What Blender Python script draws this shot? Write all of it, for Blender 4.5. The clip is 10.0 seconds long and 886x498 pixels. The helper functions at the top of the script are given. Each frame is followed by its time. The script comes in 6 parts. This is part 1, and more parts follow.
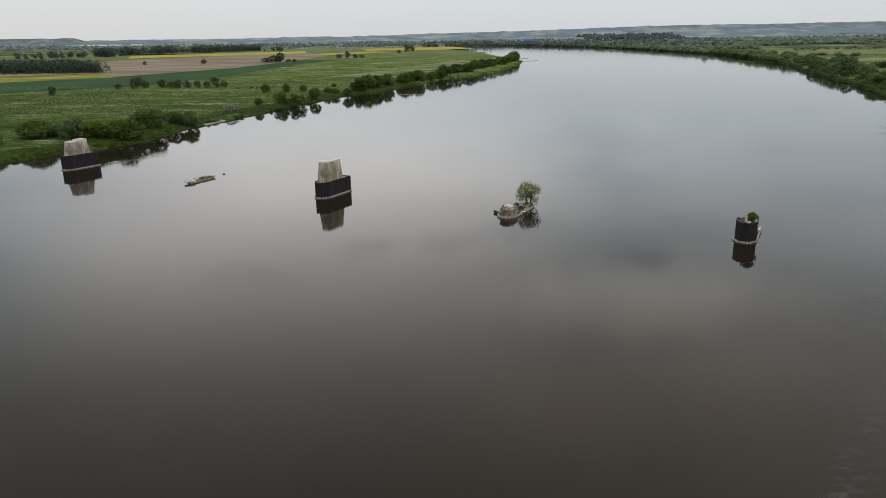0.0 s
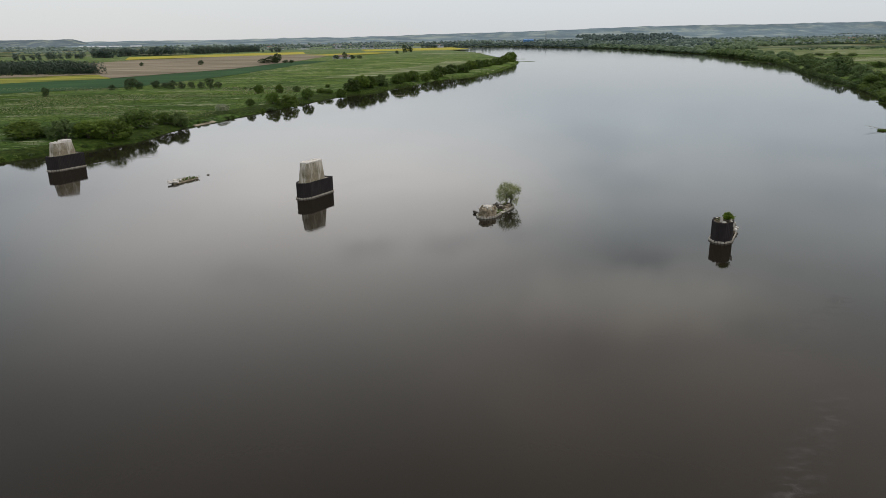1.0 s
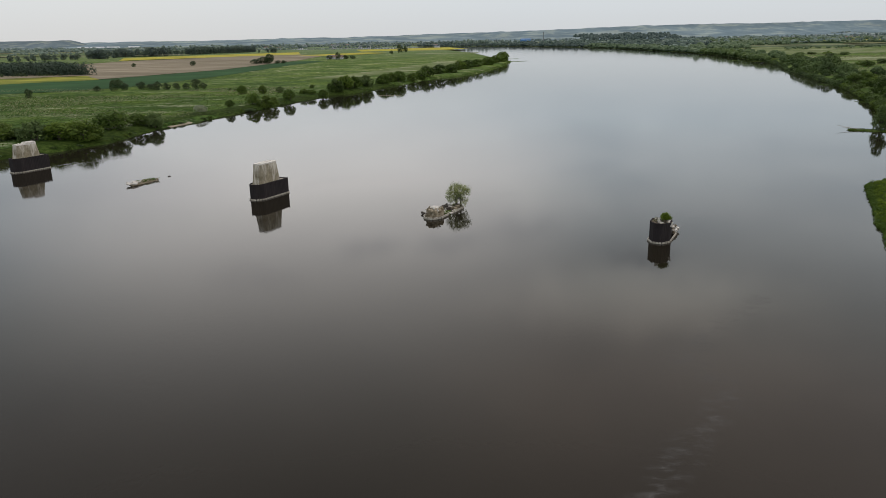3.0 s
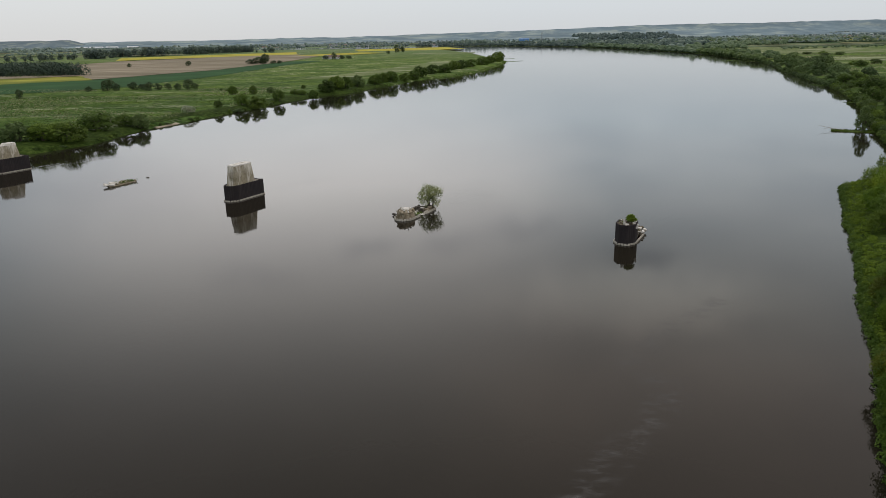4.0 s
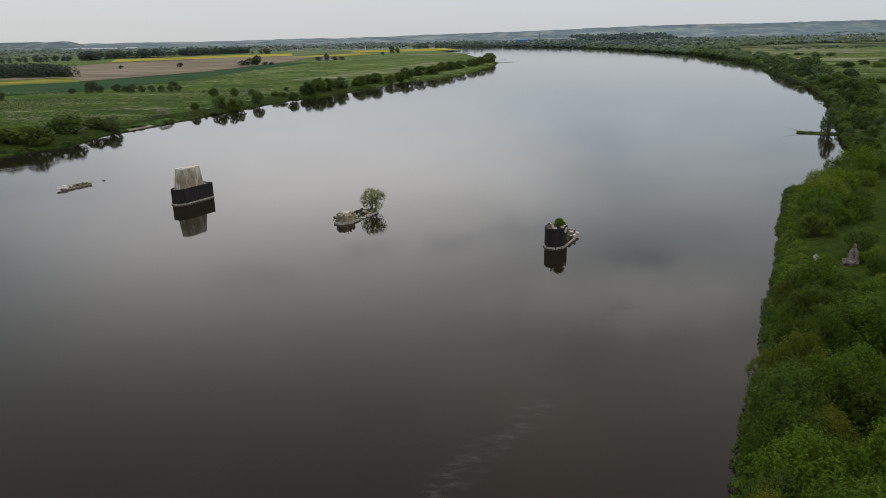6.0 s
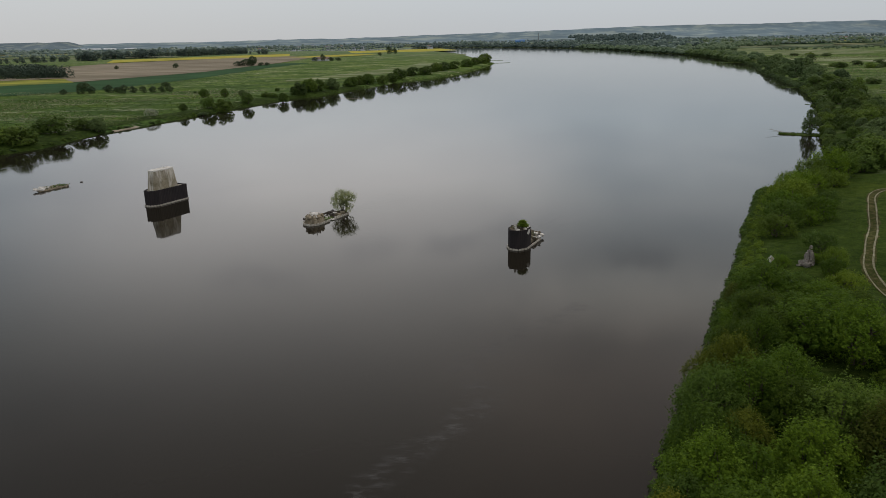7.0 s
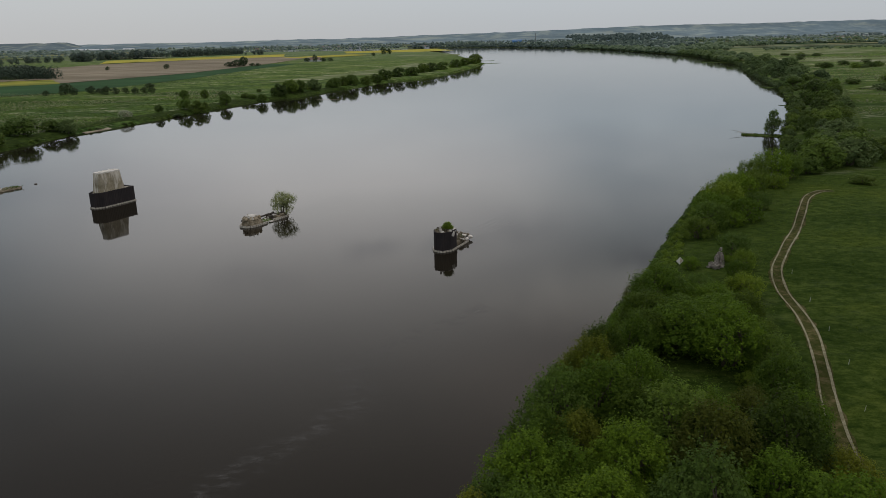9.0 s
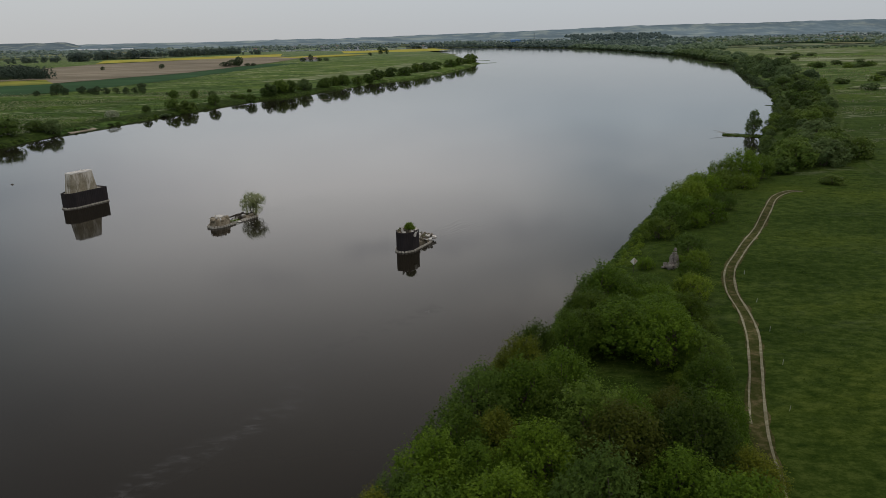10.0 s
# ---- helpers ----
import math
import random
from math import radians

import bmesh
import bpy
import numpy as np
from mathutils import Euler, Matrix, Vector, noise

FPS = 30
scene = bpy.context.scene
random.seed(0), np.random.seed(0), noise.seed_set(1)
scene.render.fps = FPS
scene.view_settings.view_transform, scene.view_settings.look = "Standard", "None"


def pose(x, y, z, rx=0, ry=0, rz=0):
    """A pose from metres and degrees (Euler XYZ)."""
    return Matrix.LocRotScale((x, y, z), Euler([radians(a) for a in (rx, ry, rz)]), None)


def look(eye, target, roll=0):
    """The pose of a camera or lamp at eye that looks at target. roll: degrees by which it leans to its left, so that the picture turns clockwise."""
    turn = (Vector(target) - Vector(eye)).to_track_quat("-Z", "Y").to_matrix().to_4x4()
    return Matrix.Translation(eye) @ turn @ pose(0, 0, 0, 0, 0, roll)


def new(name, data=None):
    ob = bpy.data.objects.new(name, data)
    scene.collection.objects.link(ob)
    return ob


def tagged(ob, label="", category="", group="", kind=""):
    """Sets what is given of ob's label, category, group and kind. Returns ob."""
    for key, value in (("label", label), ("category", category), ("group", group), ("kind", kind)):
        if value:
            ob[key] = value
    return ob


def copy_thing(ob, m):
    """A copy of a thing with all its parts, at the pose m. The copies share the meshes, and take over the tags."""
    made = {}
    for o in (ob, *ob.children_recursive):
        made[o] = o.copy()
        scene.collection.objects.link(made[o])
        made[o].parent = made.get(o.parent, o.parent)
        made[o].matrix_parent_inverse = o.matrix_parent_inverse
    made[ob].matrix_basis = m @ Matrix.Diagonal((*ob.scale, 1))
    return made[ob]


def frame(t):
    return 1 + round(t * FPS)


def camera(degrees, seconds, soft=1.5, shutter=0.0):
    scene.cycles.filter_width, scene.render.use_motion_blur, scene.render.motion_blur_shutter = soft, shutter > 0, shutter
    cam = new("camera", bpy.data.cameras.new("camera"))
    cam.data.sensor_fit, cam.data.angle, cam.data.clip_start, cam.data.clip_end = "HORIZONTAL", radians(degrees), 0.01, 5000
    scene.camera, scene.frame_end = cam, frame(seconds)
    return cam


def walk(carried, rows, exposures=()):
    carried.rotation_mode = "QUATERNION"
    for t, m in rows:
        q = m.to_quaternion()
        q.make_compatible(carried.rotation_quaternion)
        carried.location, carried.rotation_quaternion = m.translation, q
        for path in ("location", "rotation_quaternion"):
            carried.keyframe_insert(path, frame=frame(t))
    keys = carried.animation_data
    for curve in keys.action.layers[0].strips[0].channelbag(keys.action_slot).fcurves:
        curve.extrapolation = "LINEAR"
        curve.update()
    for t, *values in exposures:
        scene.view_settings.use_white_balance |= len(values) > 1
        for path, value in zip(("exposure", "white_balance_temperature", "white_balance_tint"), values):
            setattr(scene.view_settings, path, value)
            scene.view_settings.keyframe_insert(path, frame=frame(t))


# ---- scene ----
cam = camera(63.56, 10.0, 0.7)
# seconds, eye in metres, turn in degrees
PATH = [
    (0.0, 0.005, -1.324, 43.293, 73.294, 0.691, 0.280),
    (0.5, 2.561, -1.222, 43.234, 73.324, 0.728, 0.288),
    (1.0, 5.327, -1.322, 43.171, 73.344, 0.766, 0.296),
    (1.5, 8.398, -1.434, 43.193, 73.354, 0.806, 0.313),
    (2.0, 11.664, -1.622, 43.275, 73.353, 0.840, 0.312),
    (2.5, 15.025, -1.644, 43.283, 73.343, 0.897, 0.314),
    (4.0, 25.963, -1.911, 43.796, 73.301, 0.956, 0.322),
    (4.5, 29.426, -1.952, 43.893, 73.313, 0.974, 0.329),
    (5.0, 33.398, -2.054, 44.096, 73.326, 1.001, 0.364),
    (6.5, 45.356, -2.677, 44.535, 73.369, 1.019, 0.413),
    (7.0, 49.372, -2.947, 44.702, 73.380, 1.033, 0.434),
    (7.5, 53.388, -3.243, 44.893, 73.381, 1.054, 0.442),
    (8.0, 57.520, -3.521, 45.039, 73.382, 1.061, 0.457),
    (8.5, 61.695, -3.783, 45.133, 73.384, 1.090, 0.475),
    (9.0, 65.863, -4.007, 45.201, 73.375, 1.110, 0.497),
    (9.5, 70.067, -4.221, 45.273, 73.366, 1.114, 0.502),
    (10.0, 74.295, -4.448, 45.356, 73.348, 1.133, 0.523),
]
EXPOSURES = [(0.0, 0.0, 6480, 10), (2.5, 0.0, 6480, 10), (4.5, 0.0, 6460, 10), (6.5, -0.22, 6430, 10), (8.0, -0.44, 6400, 10), (10.0, -0.43, 6390, 10)]
walk(cam, [(t, pose(x, y, z, rx, ry, rz)) for t, x, y, z, rx, ry, rz in PATH], EXPOSURES)

# ---- world and sun ----
SUN_AZ, SUN_EL = radians(-7), radians(58)      # azimuth clockwise from +y


# darker and (depth below zero) lighter parts of the deck, the broad ones added to adjust the water's tone: sideways and
# upwards as slopes from straight ahead, half width, half height, depth
PUFFS = [(0.285, 0.315, 0.085, 0.030, 0.48), (0.0, 0.290, 0.09, 0.030, 0.34), (-0.12, 0.298, 0.07, 0.026, 0.34), (0.10, 0.275, 0.09, 0.028, 0.28), (-0.30, 0.335, 0.12, 0.035, 0.2), (0.27, 0.385, 0.30, 0.085, -1.0), (0.25, 0.20, 0.30, 0.15, -0.32), (-0.48, 0.21, 0.28, 0.10, 0.30), (0.12, 0.60, 0.36, 0.22, -0.26), (0.66, 0.56, 0.32, 0.26, 0.26)]


def build_world():
    w = bpy.data.worlds.new("overcast_sky")
    scene.world = w
    w.use_nodes = True
    nt = w.node_tree
    nt.nodes.clear()
    n, l = nt.nodes.new, nt.links.new
    out = n("ShaderNodeOutputWorld")
    coord = n("ShaderNodeTexCoord")
    sky = n("ShaderNodeTexSky")
    sky.sky_type = "NISHITA"
    sky.sun_disc = False
    sky.sun_elevation, sky.sun_rotation = SUN_EL, SUN_AZ
    sky.dust_density, sky.air_density = 3.0, 1.0
    bg_sky = n("ShaderNodeBackground")
    bg_sky.inputs["Strength"].default_value = 0.05
    l(sky.outputs["Color"], bg_sky.inputs["Color"])
    # cloud deck: flat layers seen in perspective
    sep = n("ShaderNodeSeparateXYZ")
    l(coord.outputs["Generated"], sep.inputs[0])
    up = n("ShaderNodeMath"); up.operation = "MAXIMUM"; up.inputs[1].default_value = 0.0
    l(sep.outputs["Z"], up.inputs[0])
    lift = n("ShaderNodeMath"); lift.operation = "ADD"; lift.inputs[1].default_value = 0.12
    l(up.outputs[0], lift.inputs[0])
    dx = n("ShaderNodeMath"); dx.operation = "DIVIDE"
    dy = n("ShaderNodeMath"); dy.operation = "DIVIDE"
    l(sep.outputs["X"], dx.inputs[0]); l(lift.outputs[0], dx.inputs[1])
    l(sep.outputs["Y"], dy.inputs[0]); l(lift.outputs[0], dy.inputs[1])
    comb = n("ShaderNodeCombineXYZ")
    l(dx.outputs[0], comb.inputs["X"]); l(dy.outputs[0], comb.inputs["Y"])
    noi = n("ShaderNodeTexNoise")
    noi.inputs["Scale"].default_value = 2.0
    noi.inputs["Detail"].default_value = 6.0
    noi.inputs["Roughness"].default_value = 0.5
    l(comb.outputs[0], noi.inputs["Vector"])
    cl = n("ShaderNodeValToRGB")
    cl.color_ramp.elements[0].position, cl.color_ramp.elements[0].color = 0.32, (0.90, 0.915, 0.94, 1)
    cl.color_ramp.elements[1].position, cl.color_ramp.elements[1].color = 0.64, (1.09, 1.08, 1.075, 1)
    l(noi.outputs["Fac"], cl.inputs["Fac"])
    # a light band over the horizon under a heavier deck
    grad = n("ShaderNodeValToRGB")
    e = grad.color_ramp.elements
    e[0].position, e[0].color = 0.0, (0.670, 0.684, 0.692, 1)
    e[1].position, e[1].color = 1.0, (0.96, 0.99, 1.04, 1)
    for p, c in ((0.05, (0.702, 0.740, 0.762)), (0.11, (0.74, 0.825, 0.880)), (0.18, (0.825, 0.89, 0.935)), (0.26, (0.845, 0.895, 0.918)), (0.34, (0.95, 0.950, 0.915)), (0.45, (0.985, 0.930, 0.880)), (0.58, (0.816, 0.755, 0.728))):
        e.new(p).color = (*c, 1)
    l(up.outputs[0], grad.inputs["Fac"])
    mixh = n("ShaderNodeMapRange")
    mixh.inputs["From Min"].default_value, mixh.inputs["From Max"].default_value = 0.05, 0.19
    l(up.outputs[0], mixh.inputs["Value"])
    even = n("ShaderNodeMix"); even.data_type = "RGBA"
    even.inputs["A"].default_value = (1, 1, 1, 1)
    l(mixh.outputs[0], even.inputs["Factor"]); l(cl.outputs["Color"], even.inputs["B"])
    mul = n("ShaderNodeMix"); mul.data_type = "RGBA"; mul.blend_type = "MULTIPLY"
    mul.inputs["Factor"].default_value = 1.0
    l(even.outputs["Result"], mul.inputs["A"]); l(grad.outputs["Color"], mul.inputs["B"])
    # brighter and warmer towards the side of the veiled sun
    toward = n("ShaderNodeVectorMath"); toward.operation = "DOT_PRODUCT"
    toward.inputs[1].default_value = (math.sin(SUN_AZ - 0.085), math.cos(SUN_AZ - 0.085), 0.26)
    l(coord.outputs["Generated"], toward.inputs[0])
    veil = n("ShaderNodeMapRange"); veil.interpolation_type = "SMOOTHSTEP"
    veil.inputs["From Min"].default_value, veil.inputs["From Max"].default_value = 0.935, 1.035
    veil.inputs["To Max"].default_value = 0.62
    l(toward.outputs["Value"], veil.inputs["Value"])
    low = n("ShaderNodeMapRange")
    low.inputs["From Min"].default_value, low.inputs["From Max"].default_value = 0.06, 0.2
    l(up.outputs[0], low.inputs["Value"])
    high = n("ShaderNodeMapRange"); high.interpolation_type = "SMOOTHSTEP"
    high.inputs["From Min"].default_value, high.inputs["From Max"].default_value = 0.22, 0.64
    high.inputs["To Min"].default_value, high.inputs["To Max"].default_value = 1, 0
    l(up.outputs[0], high.inputs["Value"])
    span = n("ShaderNodeMath"); span.operation = "MULTIPLY"
    l(low.outputs[0], span.inputs[0]); l(high.outputs[0], span.inputs[1])
    vm = n("ShaderNodeMath"); vm.operation = "MULTIPLY"
    l(veil.outputs[0], vm.inputs[0]); l(span.outputs[0], vm.inputs[1])
    glow = n("ShaderNodeMix"); glow.data_type = "RGBA"; glow.blend_type = "MIX"
    cool = n("ShaderNodeMapRange")
    cool.inputs["From Min"].default_value, cool.inputs["From Max"].default_value = -0.45, 0.45
    l(sep.outputs["X"], cool.inputs["Value"])
    tint = n("ShaderNodeMix"); tint.data_type = "RGBA"
    tint.inputs["A"].default_value, tint.inputs["B"].default_value = (0.84, 0.905, 0.96, 1), (1.15, 1.14, 1.12, 1)
    l(cool.outputs[0], tint.inputs["Factor"])
    tinted = n("ShaderNodeMix"); tinted.data_type = "RGBA"; tinted.blend_type = "MULTIPLY"
    l(span.outputs[0], tinted.inputs["Factor"])
    l(mul.outputs["Result"], tinted.inputs["A"]); l(tint.outputs["Result"], tinted.inputs["B"])
    side = n("ShaderNodeMapRange")
    side.inputs["From Min"].default_value, side.inputs["From Max"].default_value = -0.40, 0.10
    l(sep.outputs["X"], side.inputs["Value"])
    band = n("ShaderNodeMix"); band.data_type = "RGBA"
    band.inputs["A"].default_value, band.inputs["B"].default_value = (1.04, 1.02, 1.0, 1), (0.97, 0.985, 1.0, 1)
    l(side.outputs[0], band.inputs["Factor"])
    hued = n("ShaderNodeMix"); hued.data_type = "RGBA"; hued.blend_type = "MULTIPLY"
    l(high.outputs[0], hued.inputs["Factor"])
    l(tinted.outputs["Result"], hued.inputs["A"]); l(band.outputs["Result"], hued.inputs["B"])
    glow.inputs["B"].default_value = (2.62, 2.48, 2.36, 1)
    l(vm.outputs[0], glow.inputs["Factor"]); l(hued.outputs["Result"], glow.inputs["A"])
    # ragged darker and lighter puffs in the deck ahead, and one side dimmed high up in place of lens falloff on the
    # water
    fwd = n("ShaderNodeMath"); fwd.operation = "MAXIMUM"; fwd.inputs[1].default_value = 0.05
    l(sep.outputs["Y"], fwd.inputs[0])
    ax = n("ShaderNodeMath"); ax.operation = "DIVIDE"
    az = n("ShaderNodeMath"); az.operation = "DIVIDE"
    l(sep.outputs["X"], ax.inputs[0]); l(fwd.outputs[0], ax.inputs[1])
    l(sep.outputs["Z"], az.inputs[0]); l(fwd.outputs[0], az.inputs[1])
    flat = n("ShaderNodeCombineXYZ")
    l(ax.outputs[0], flat.inputs["X"]); l(az.outputs[0], flat.inputs["Y"])
    ragged = n("ShaderNodeTexNoise")
    ragged.inputs["Scale"].default_value, ragged.inputs["Detail"].default_value = 16.0, 5.0
    l(flat.outputs[0], ragged.inputs["Vector"])
    warp = n("ShaderNodeVectorMath"); warp.operation = "MULTIPLY_ADD"
    warp.inputs[1].default_value, warp.inputs[2].default_value = (0.09, 0.05, 0), (-0.045, -0.025, 0)
    l(ragged.outputs["Color"], warp.inputs[0])
    bent = n("ShaderNodeVectorMath"); bent.operation = "ADD"
    l(flat.outputs[0], bent.inputs[0]); l(warp.outputs[0], bent.inputs[1])
    deck = glow.outputs["Result"]
    for px, pz, wide, tall, deep in PUFFS:
        off = n("ShaderNodeVectorMath"); off.operation = "SUBTRACT"; off.inputs[1].default_value = (px, pz, 0)
        l(bent.outputs[0], off.inputs[0])
        unit = n("ShaderNodeVectorMath"); unit.operation = "MULTIPLY"; unit.inputs[1].default_value = (1 / wide, 1 / tall, 0)
        l(off.outputs[0], unit.inputs[0])
        far = n("ShaderNodeVectorMath"); far.operation = "LENGTH"
        l(unit.outputs[0], far.inputs[0])
        core = n("ShaderNodeMapRange"); core.interpolation_type = "SMOOTHERSTEP"
        core.inputs["From Min"].default_value, core.inputs["From Max"].default_value = 0.0, 1.0
        core.inputs["To Min"].default_value, core.inputs["To Max"].default_value = abs(deep), 0.0
        l(far.outputs["Value"], core.inputs["Value"])
        shade = n("ShaderNodeMix"); shade.data_type = "RGBA"; shade.blend_type = "MULTIPLY"
        shade.inputs["B"].default_value = (0.50, 0.52, 0.58, 1) if deep > 0 else (1.60, 1.54, 1.47, 1)
        l(core.outputs[0], shade.inputs["Factor"]); l(deck, shade.inputs["A"])
        deck = shade.outputs["Result"]
    west = n("ShaderNodeMapRange"); west.interpolation_type = "SMOOTHSTEP"
    west.inputs["From Min"].default_value, west.inputs["From Max"].default_value = -0.05, -0.55
    l(sep.outputs["X"], west.inputs["Value"])
    over = n("ShaderNodeMapRange"); over.interpolation_type = "SMOOTHSTEP"
    over.inputs["From Min"].default_value, over.inputs["From Max"].default_value = 0.26, 0.5
    l(sep.outputs["Z"], over.inputs["Value"])
    side_dim = n("ShaderNodeMath"); side_dim.operation = "MULTIPLY"
    l(west.outputs[0], side_dim.inputs[0]); l(over.outputs[0], side_dim.inputs[1])
    shade = n("ShaderNodeMix"); shade.data_type = "RGBA"; shade.blend_type = "MULTIPLY"
    shade.inputs["B"].default_value = (0.72, 0.74, 0.78, 1)
    l(side_dim.outputs[0], shade.inputs["Factor"]); l(deck, shade.inputs["A"])
    deck = shade.outputs["Result"]
    # unseen deck on the other side brightened, added to lift the water's reflection
    east = n("ShaderNodeMapRange"); east.interpolation_type = "SMOOTHSTEP"
    east.inputs["From Min"].default_value, east.inputs["From Max"].default_value = -0.10, 0.22
    l(sep.outputs["X"], east.inputs["Value"])
    above = n("ShaderNodeMapRange"); above.interpolation_type = "SMOOTHSTEP"
    above.inputs["From Min"].default_value, above.inputs["From Max"].default_value = 0.31, 0.46
    l(sep.outputs["Z"], above.inputs["Value"])
    thin = n("ShaderNodeMath"); thin.operation = "MULTIPLY"
    l(east.outputs[0], thin.inputs[0]); l(above.outputs[0], thin.inputs[1])
    lit = n("ShaderNodeMix"); lit.data_type = "RGBA"; lit.blend_type = "MULTIPLY"
    lit.inputs["B"].default_value = (1.18, 1.11, 1.08, 1)
    l(thin.outputs[0], lit.inputs["Factor"]); l(deck, lit.inputs["A"])
    deck = lit.outputs["Result"]
    bg_cl = n("ShaderNodeBackground")
    bg_cl.inputs["Strength"].default_value = 1.05
    l(deck, bg_cl.inputs["Color"])
    mix = n("ShaderNodeMixShader")
    mix.inputs["Fac"].default_value = 0.9
    l(bg_sky.outputs[0], mix.inputs[1]); l(bg_cl.outputs[0], mix.inputs[2])
    l(mix.outputs[0], out.inputs["Surface"])


build_world()
sun = new("sun", bpy.data.lights.new("sun", "SUN"))
sun.data.energy, sun.data.angle, sun.data.color = 0.5, radians(20), (1.0, 0.95, 0.88)
sun.matrix_world = look((math.sin(SUN_AZ) * math.cos(SUN_EL) * 100, math.cos(SUN_AZ) * math.cos(SUN_EL) * 100, math.sin(SUN_EL) * 100), (0, 0, 0))

# ---- materials ----


def ramp(nt, stops):
    r = nt.nodes.new("ShaderNodeValToRGB")
    e = r.color_ramp.elements
    e[0].position, e[0].color = stops[0][0], (*stops[0][1], 1)
    e[1].position, e[1].color = stops[-1][0], (*stops[-1][1], 1)
    for p, c in stops[1:-1]:
        e.new(p).color = (*c, 1)
    return r


def noise_node(nt, vec, scale, detail=5.0, rough=0.6):
    t = nt.nodes.new("ShaderNodeTexNoise")
    t.inputs["Scale"].default_value, t.inputs["Detail"].default_value, t.inputs["Roughness"].default_value = scale, detail, rough
    nt.links.new(vec, t.inputs["Vector"])
    return t


def blend(nt, a, b, fac, mode="MIX"):
    m = nt.nodes.new("ShaderNodeMix")
    m.data_type, m.blend_type = "RGBA", mode
    for sock, v in (("A", a), ("B", b), ("Factor", fac)):
        if isinstance(v, (int, float)):
            m.inputs[sock].default_value = v
        elif isinstance(v, tuple):
            m.inputs[sock].default_value = (*v, 1)
        else:
            nt.links.new(v, m.inputs[sock])
    return m.outputs["Result"]


def stretched(nt, coord, sx, sy, sz, turn=0.0):
    mp = nt.nodes.new("ShaderNodeMapping")
    mp.inputs["Scale"].default_value = (sx, sy, sz)
    mp.inputs["Rotation"].default_value = (0, 0, turn)
    nt.links.new(coord, mp.inputs["Vector"])
    return mp.outputs[0]


def surface(name, stops, scale=1.0, rough=0.85, bump=0.3, depth=0.05, big=0.08, big_amount=0.35, stretch=None, metal=0.0, spread=0.0):
    """Two scales of noise over a colour range, with fine relief; spread: how far single pieces differ."""
    m = bpy.data.materials.new(name)
    m.use_nodes = True
    nt = m.node_tree
    bs = nt.nodes["Principled BSDF"]
    co = nt.nodes.new("ShaderNodeTexCoord").outputs["Object"]
    vec = stretched(nt, co, *stretch) if stretch else co
    fine = noise_node(nt, vec, scale, 6.0, 0.65)
    col = ramp(nt, stops)
    nt.links.new(fine.outputs["Fac"], col.inputs["Fac"])
    large = noise_node(nt, co, big, 3.0, 0.55)
    lr = ramp(nt, [(0.3, (0.84 * (1 - big_amount),) * 3), (0.7, (0.84 * (1 + big_amount * 0.3),) * 3)])
    nt.links.new(large.outputs["Fac"], lr.inputs["Fac"])
    res = blend(nt, col.outputs["Color"], lr.outputs["Color"], 1.0, "MULTIPLY")
    if spread:
        info = nt.nodes.new("ShaderNodeObjectInfo")
        sr = ramp(nt, [(0.0, (1 - spread,) * 3), (1.0, (1 + spread,) * 3)])
        nt.links.new(info.outputs["Random"], sr.inputs["Fac"])
        res = blend(nt, res, sr.outputs["Color"], 1.0, "MULTIPLY")
    nt.links.new(res, bs.inputs["Base Color"])
    bs.inputs["Roughness"].default_value, bs.inputs["Metallic"].default_value = rough, metal
    if rough > 0.92:
        bs.inputs["Specular IOR Level"].default_value = 0.03
    if bump:
        b = nt.nodes.new("ShaderNodeBump")
        b.inputs["Strength"].default_value, b.inputs["Distance"].default_value = bump, depth
        nt.links.new(fine.outputs["Fac"], b.inputs["Height"])
        nt.links.new(b.outputs[0], bs.inputs["Normal"])
    return m


